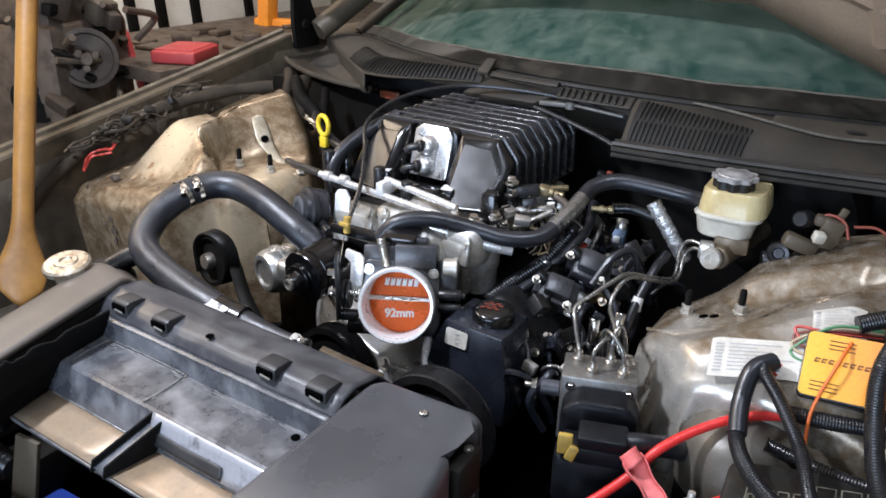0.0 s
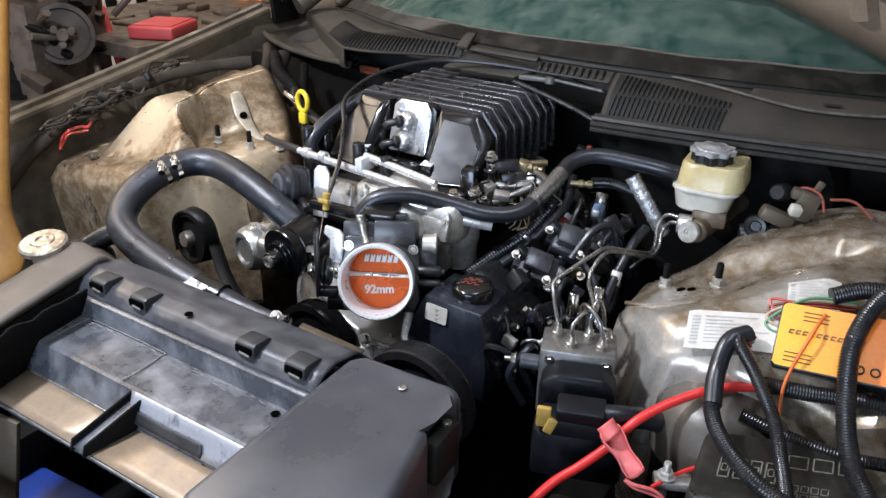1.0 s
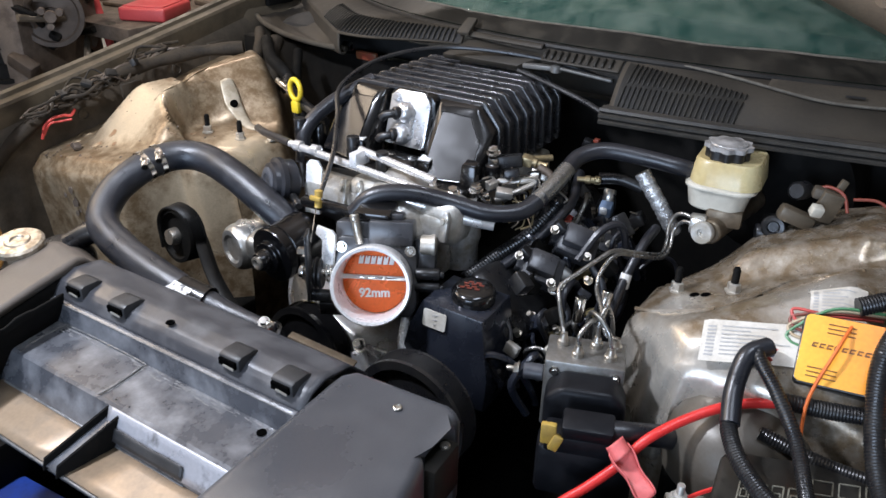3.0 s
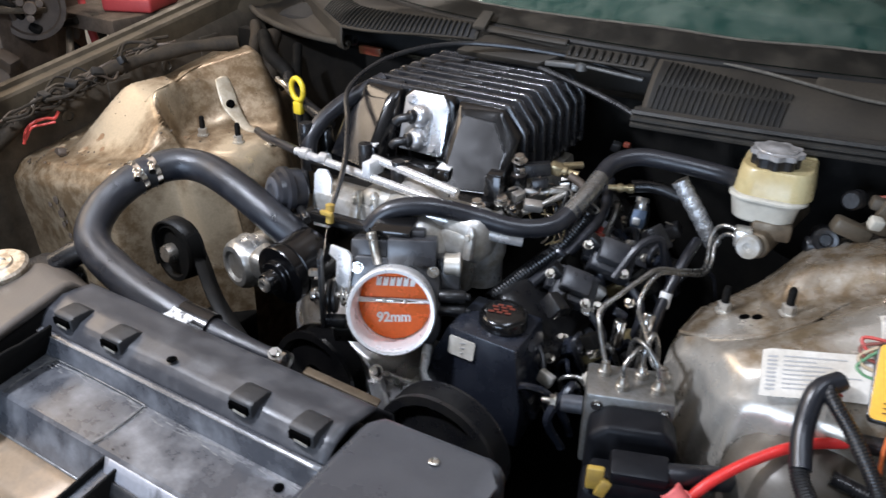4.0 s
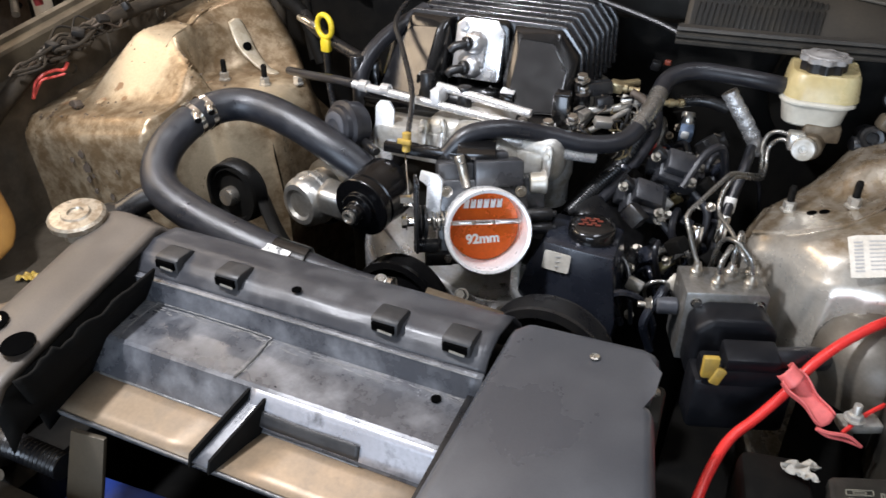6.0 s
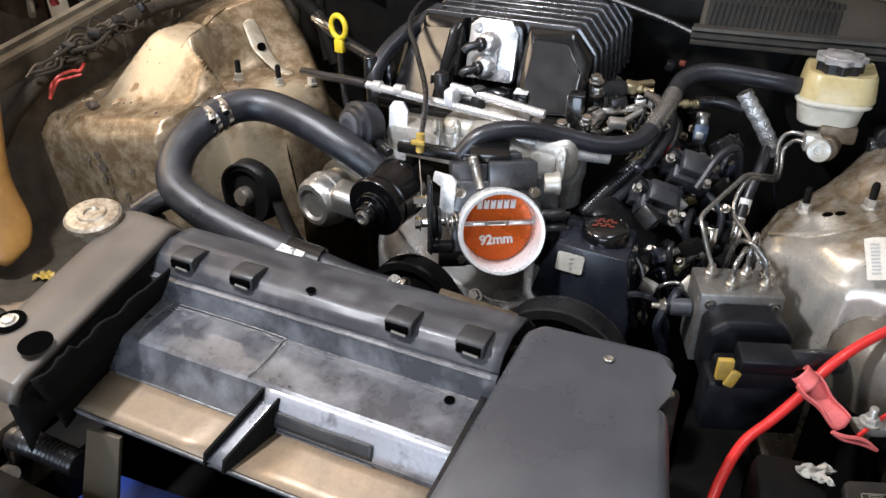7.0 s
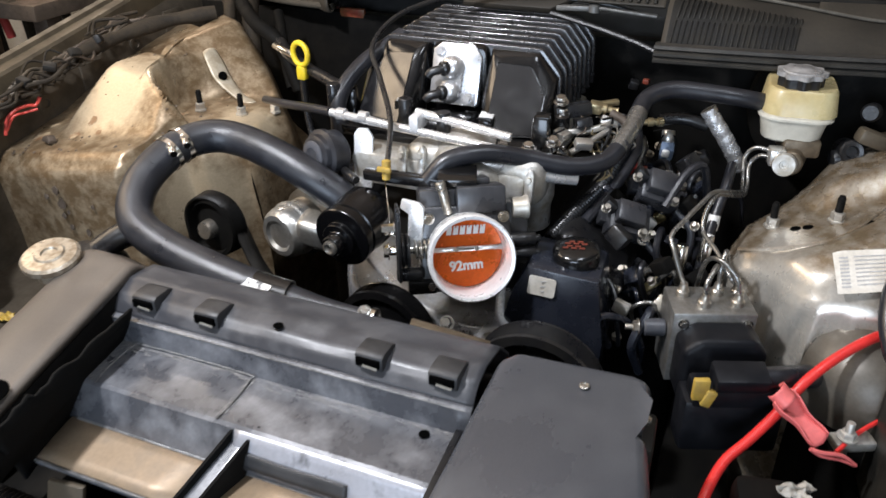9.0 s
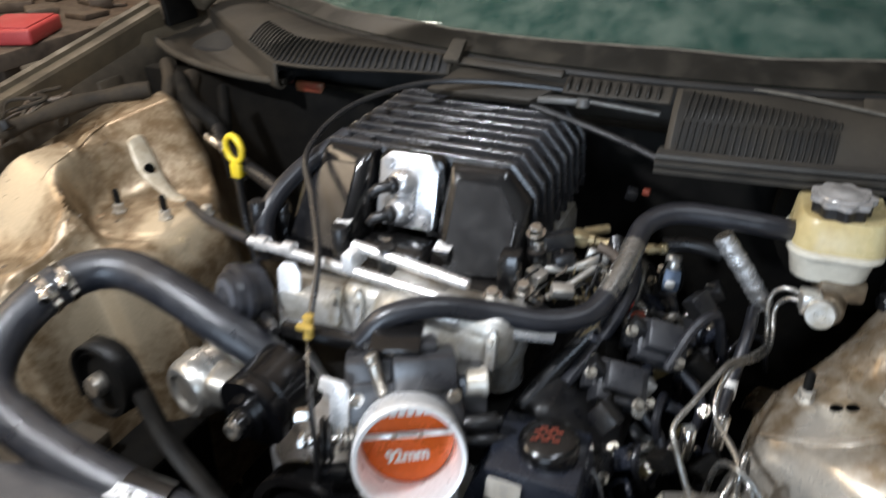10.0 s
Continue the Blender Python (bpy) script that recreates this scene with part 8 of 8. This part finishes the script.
part("conduit", bm, M["black_plastic"], lh)
bm = nb()
tube(bm, [(-0.34, 0.38, 0.62), (-0.39, 0.40, 0.58), (-0.45, 0.45, 0.50)], 0.009, 12)
part("braided_line", bm, M["steel"], lh)

# ---------------------------------------------------------------- things along the wall
old = thing("old_engine", (-1.85, 1.65, 0.0), "rusty spare engine standing beside the car", "engine")
bm = nb()
box(bm, (-2.03, 1.60, 0.72), (0.36, 0.42, 0.5), (0, 0, 20), 0.03)
box(bm, (-2.0, 1.60, 1.02), (0.26, 0.34, 0.14), (0, 0, 20), 0.03)
part("block", bm, M["rust"], old)
OA = V((0.80, -0.55, 0.1)).normalized()
grooved("pulley", V((-1.76, 1.56, 0.86)) - OA * 0.02, OA * -1, 0.098, 0.045, M["old_iron"], old, "dull metal pulley")
bm = nb()
for k in range(3):
    a = 2 * math.pi * k / 3 + 0.4
    u, w, _ = frame_of(OA)
    rod(bm, V((-1.76, 1.56, 0.86)) + (u * math.cos(a) + w * math.sin(a)) * 0.03 + OA * 0.0, V((-1.76, 1.56, 0.86)) + (u * math.cos(a) + w * math.sin(a)) * 0.03 + OA * 0.03, 0.012)
rod(bm, V((-1.76, 1.56, 0.86)), V((-1.76, 1.56, 0.86)) + OA * 0.035, 0.02)
part("pulley_hub", bm, M["rust"], old)
grooved("pulley", V((-1.85, 1.42, 0.74)) - OA * 0.02, OA * -1, 0.085, 0.04, M["dark_bay"], old, "dark pulley")
for k in range(44):
    bm = nb()
    p = V((-1.86 + rng.uniform(-0.12, 0.10), 1.60 + rng.uniform(-0.20, 0.20), 0.66 + rng.uniform(0.0, 0.50)))
    if k % 2:
        box(bm, p, (rng.uniform(0.03, 0.10), rng.uniform(0.03, 0.10), rng.uniform(0.03, 0.09)), (rng.uniform(0, 40), rng.uniform(0, 40), rng.uniform(0, 90)), 0.008)
    else:
        tube(bm, [p, p + V((rng.uniform(-0.1, 0.1), rng.uniform(-0.1, 0.1), 0.08)), p + V((rng.uniform(-0.15, 0.15), rng.uniform(-0.15, 0.15), 0.12))], 0.012, 8)
    part("engine_part", bm, M[rng.choice(["old_iron", "rust", "old_iron", "dark_bay", "fender_inner"])], old)
for dx, dy in ((-0.2, -0.2), (0.2, -0.2), (0.2, 0.2), (-0.2, 0.2)):
    bm = nb()
    rod(bm, (-1.95 + dx, 1.72 + dy, 0.0), (-1.95 + dx, 1.72 + dy, 0.48), 0.03)
    part("stand_leg", bm, M["rust"], old)

bench = thing("low_bench", (-2.0, 2.7, 0.0), "cluttered low bench along the wall", "bench")
bm = nb()
box(bm, (-2.02, 2.78, 0.785), (0.80, 2.1, 0.05), (0, 0, 0), 0.008)
part("top", bm, M["rust"], bench)
for dy in (-1.0, 0, 1.0):
    for dx in (-0.33, 0.33):
        bm = nb()
        box(bm, (-2.02 + dx, 2.78 + 0.95 * dy, 0.38), (0.06, 0.06, 0.76), (0, 0, 0), 0.005)
        part("leg", bm, M["rust"], bench)
rcase = thing("red_case", (-1.68, 1.92, 0.81), "flat red plastic tool case on the bench", "tool case")
bm = nb()
box(bm, (-1.72, 1.93, 0.834), (0.17, 0.21, 0.046), (0, 0, 24), 0.010, 3)
rb = part("case", bm, M["red_case"], rcase)
bm = nb()
box(bm, (-1.72, 1.93, 0.858), (0.145, 0.18, 0.006), (0, 0, 24), 0.002)
part("lid_panel", bm, M["red_case"], rb)
cab = thing("white_cabinet", (-3.1, 2.6, 0.0), "off-white metal cabinet with dark uprights", "cabinet")
bm = nb()
box(bm, (-3.15, 3.05, 0.95), (0.55, 2.0, 1.9), (0, 0, 0), 0.015)
part("body", bm, M["white_cabinet"], cab)
for y in (2.52, 2.70, 2.92, 3.30):
    bm = nb()
    box(bm, (-2.855, y, 0.95), (0.03, 0.05, 1.85), (4, 0, 0), 0.005)
    part("upright", bm, M["dark_bay"], cab)
jack = thing("orange_jack", (-2.0, 3.0, 0.0), "orange painted shop crane mast", "shop crane")
bm = nb()
box(bm, (-2.15, 2.75, 0.65), (0.07, 0.07, 1.3), (0, 6, 0), 0.008)
box(bm, (-2.08, 2.78, 0.80), (0.25, 0.06, 0.08), (0, 0, 15), 0.008)
box(bm, (-2.1, 2.75, 0.03), (0.9, 0.12, 0.06), (0, 0, 10), 0.01)
part("mast", bm, M["orange_paint"], jack)
clutter = thing("bench_clutter", (-2.0, 2.4, 0.81), "assorted dusty tools and cans on the bench", "tools", kind="stuff")
bm = nb()
for k in range(24):
    p = V((-1.95 + rng.uniform(-0.25, 0.28), 1.80 + 1.4 * rng.random(), 0.81))
    if (p - V((-1.70, 1.93, 0.81))).length < 0.24:
        continue
    h = rng.uniform(0.01, 0.04)
    box(bm, p + V((0, 0, h / 2)), (rng.uniform(0.04, 0.16), rng.uniform(0.04, 0.12), h), (0, 0, rng.uniform(0, 90)), 0.006)
part("pieces", bm, M["rust"], clutter)
rp = nb()
rod(rp, (-1.90, 1.86, 0.66), (-1.94, 1.84, 0.90), 0.014)
alone("red_pry_bar", rp, M["red_case"], "red tubular tool handle leaning by the engine", "tool")

# housings of the added, unseen lamps
pl = thing("added_panel_light", ADDED_PANEL, "unseen wide white panel with a metal rim, added for warm light", "lamp")
for dx, dy, sx, sy in ((-0.68, 0, 0.04, 1.72), (0.68, 0, 0.04, 1.72), (0, -0.84, 1.32, 0.04), (0, 0.84, 1.32, 0.04)):
    bm = nb()
    box(bm, V(ADDED_PANEL) + V((dx, dy, 0.0)), (sx, sy, 0.08), (0, 0, 0), 0.006)
    part("rim", bm, M["white_cabinet"], pl)
bm = nb()
box(bm, V(ADDED_PANEL) + V((0, 0, 0.06)), (1.38, 1.70, 0.03), (0, 0, 0), 0.004)
part("back_plate", bm, M["white_cabinet"], pl)
for dx in (-0.3, 0.3):
    bm = nb()
    rod(bm, V(ADDED_PANEL) + V((dx, 0, 0.07)), V(ADDED_PANEL) + V((dx, 0, 0.16)), 0.008)
    part("hanger", bm, M["steel"], pl)
for (x, y, z), ln in ((LAMP_B, 1.0), ((-1.7, 2.2, 2.58), 1.25)):
    sl = thing("added_shop_light", (x, y, z), "unseen hanging shop light, added for extra light", "lamp")
    bm = nb()
    box(bm, (x, y, z + 0.02), (0.16, ln, 0.05), (0, 0, 0), 0.006)
    part("housing", bm, M["white"], sl)
    bm = nb()
    for s in (-0.4, 0.4):
        rod(bm, (x, y + s * ln, z + 0.04), (x, y + s * ln, 2.70), 0.004, 6)
    part("chain", bm, M["steel"], sl)
wl = thing("added_key_lamp", KEY_LAMP, "unseen bare bulb added as key light, hung from the hood", "lamp")
bm = nb()
lathe(bm, (KEY_LAMP[0], KEY_LAMP[1], KEY_LAMP[2] + 0.075), (0, 0, 1), [(0.018, 0), (0.022, 0.004), (0.022, 0.05), (0.014, 0.07), (0.006, 0.08)], 18)
part("socket", bm, M["black_plastic"], wl)
bm = nb()
tube(bm, [(KEY_LAMP[0], KEY_LAMP[1], KEY_LAMP[2] + 0.15), (KEY_LAMP[0], KEY_LAMP[1] + 0.2, KEY_LAMP[2] + 0.3), (KEY_LAMP[0], 0.84, 2.20)], 0.004, 6)
part("hook_wire", bm, M["steel"], wl)
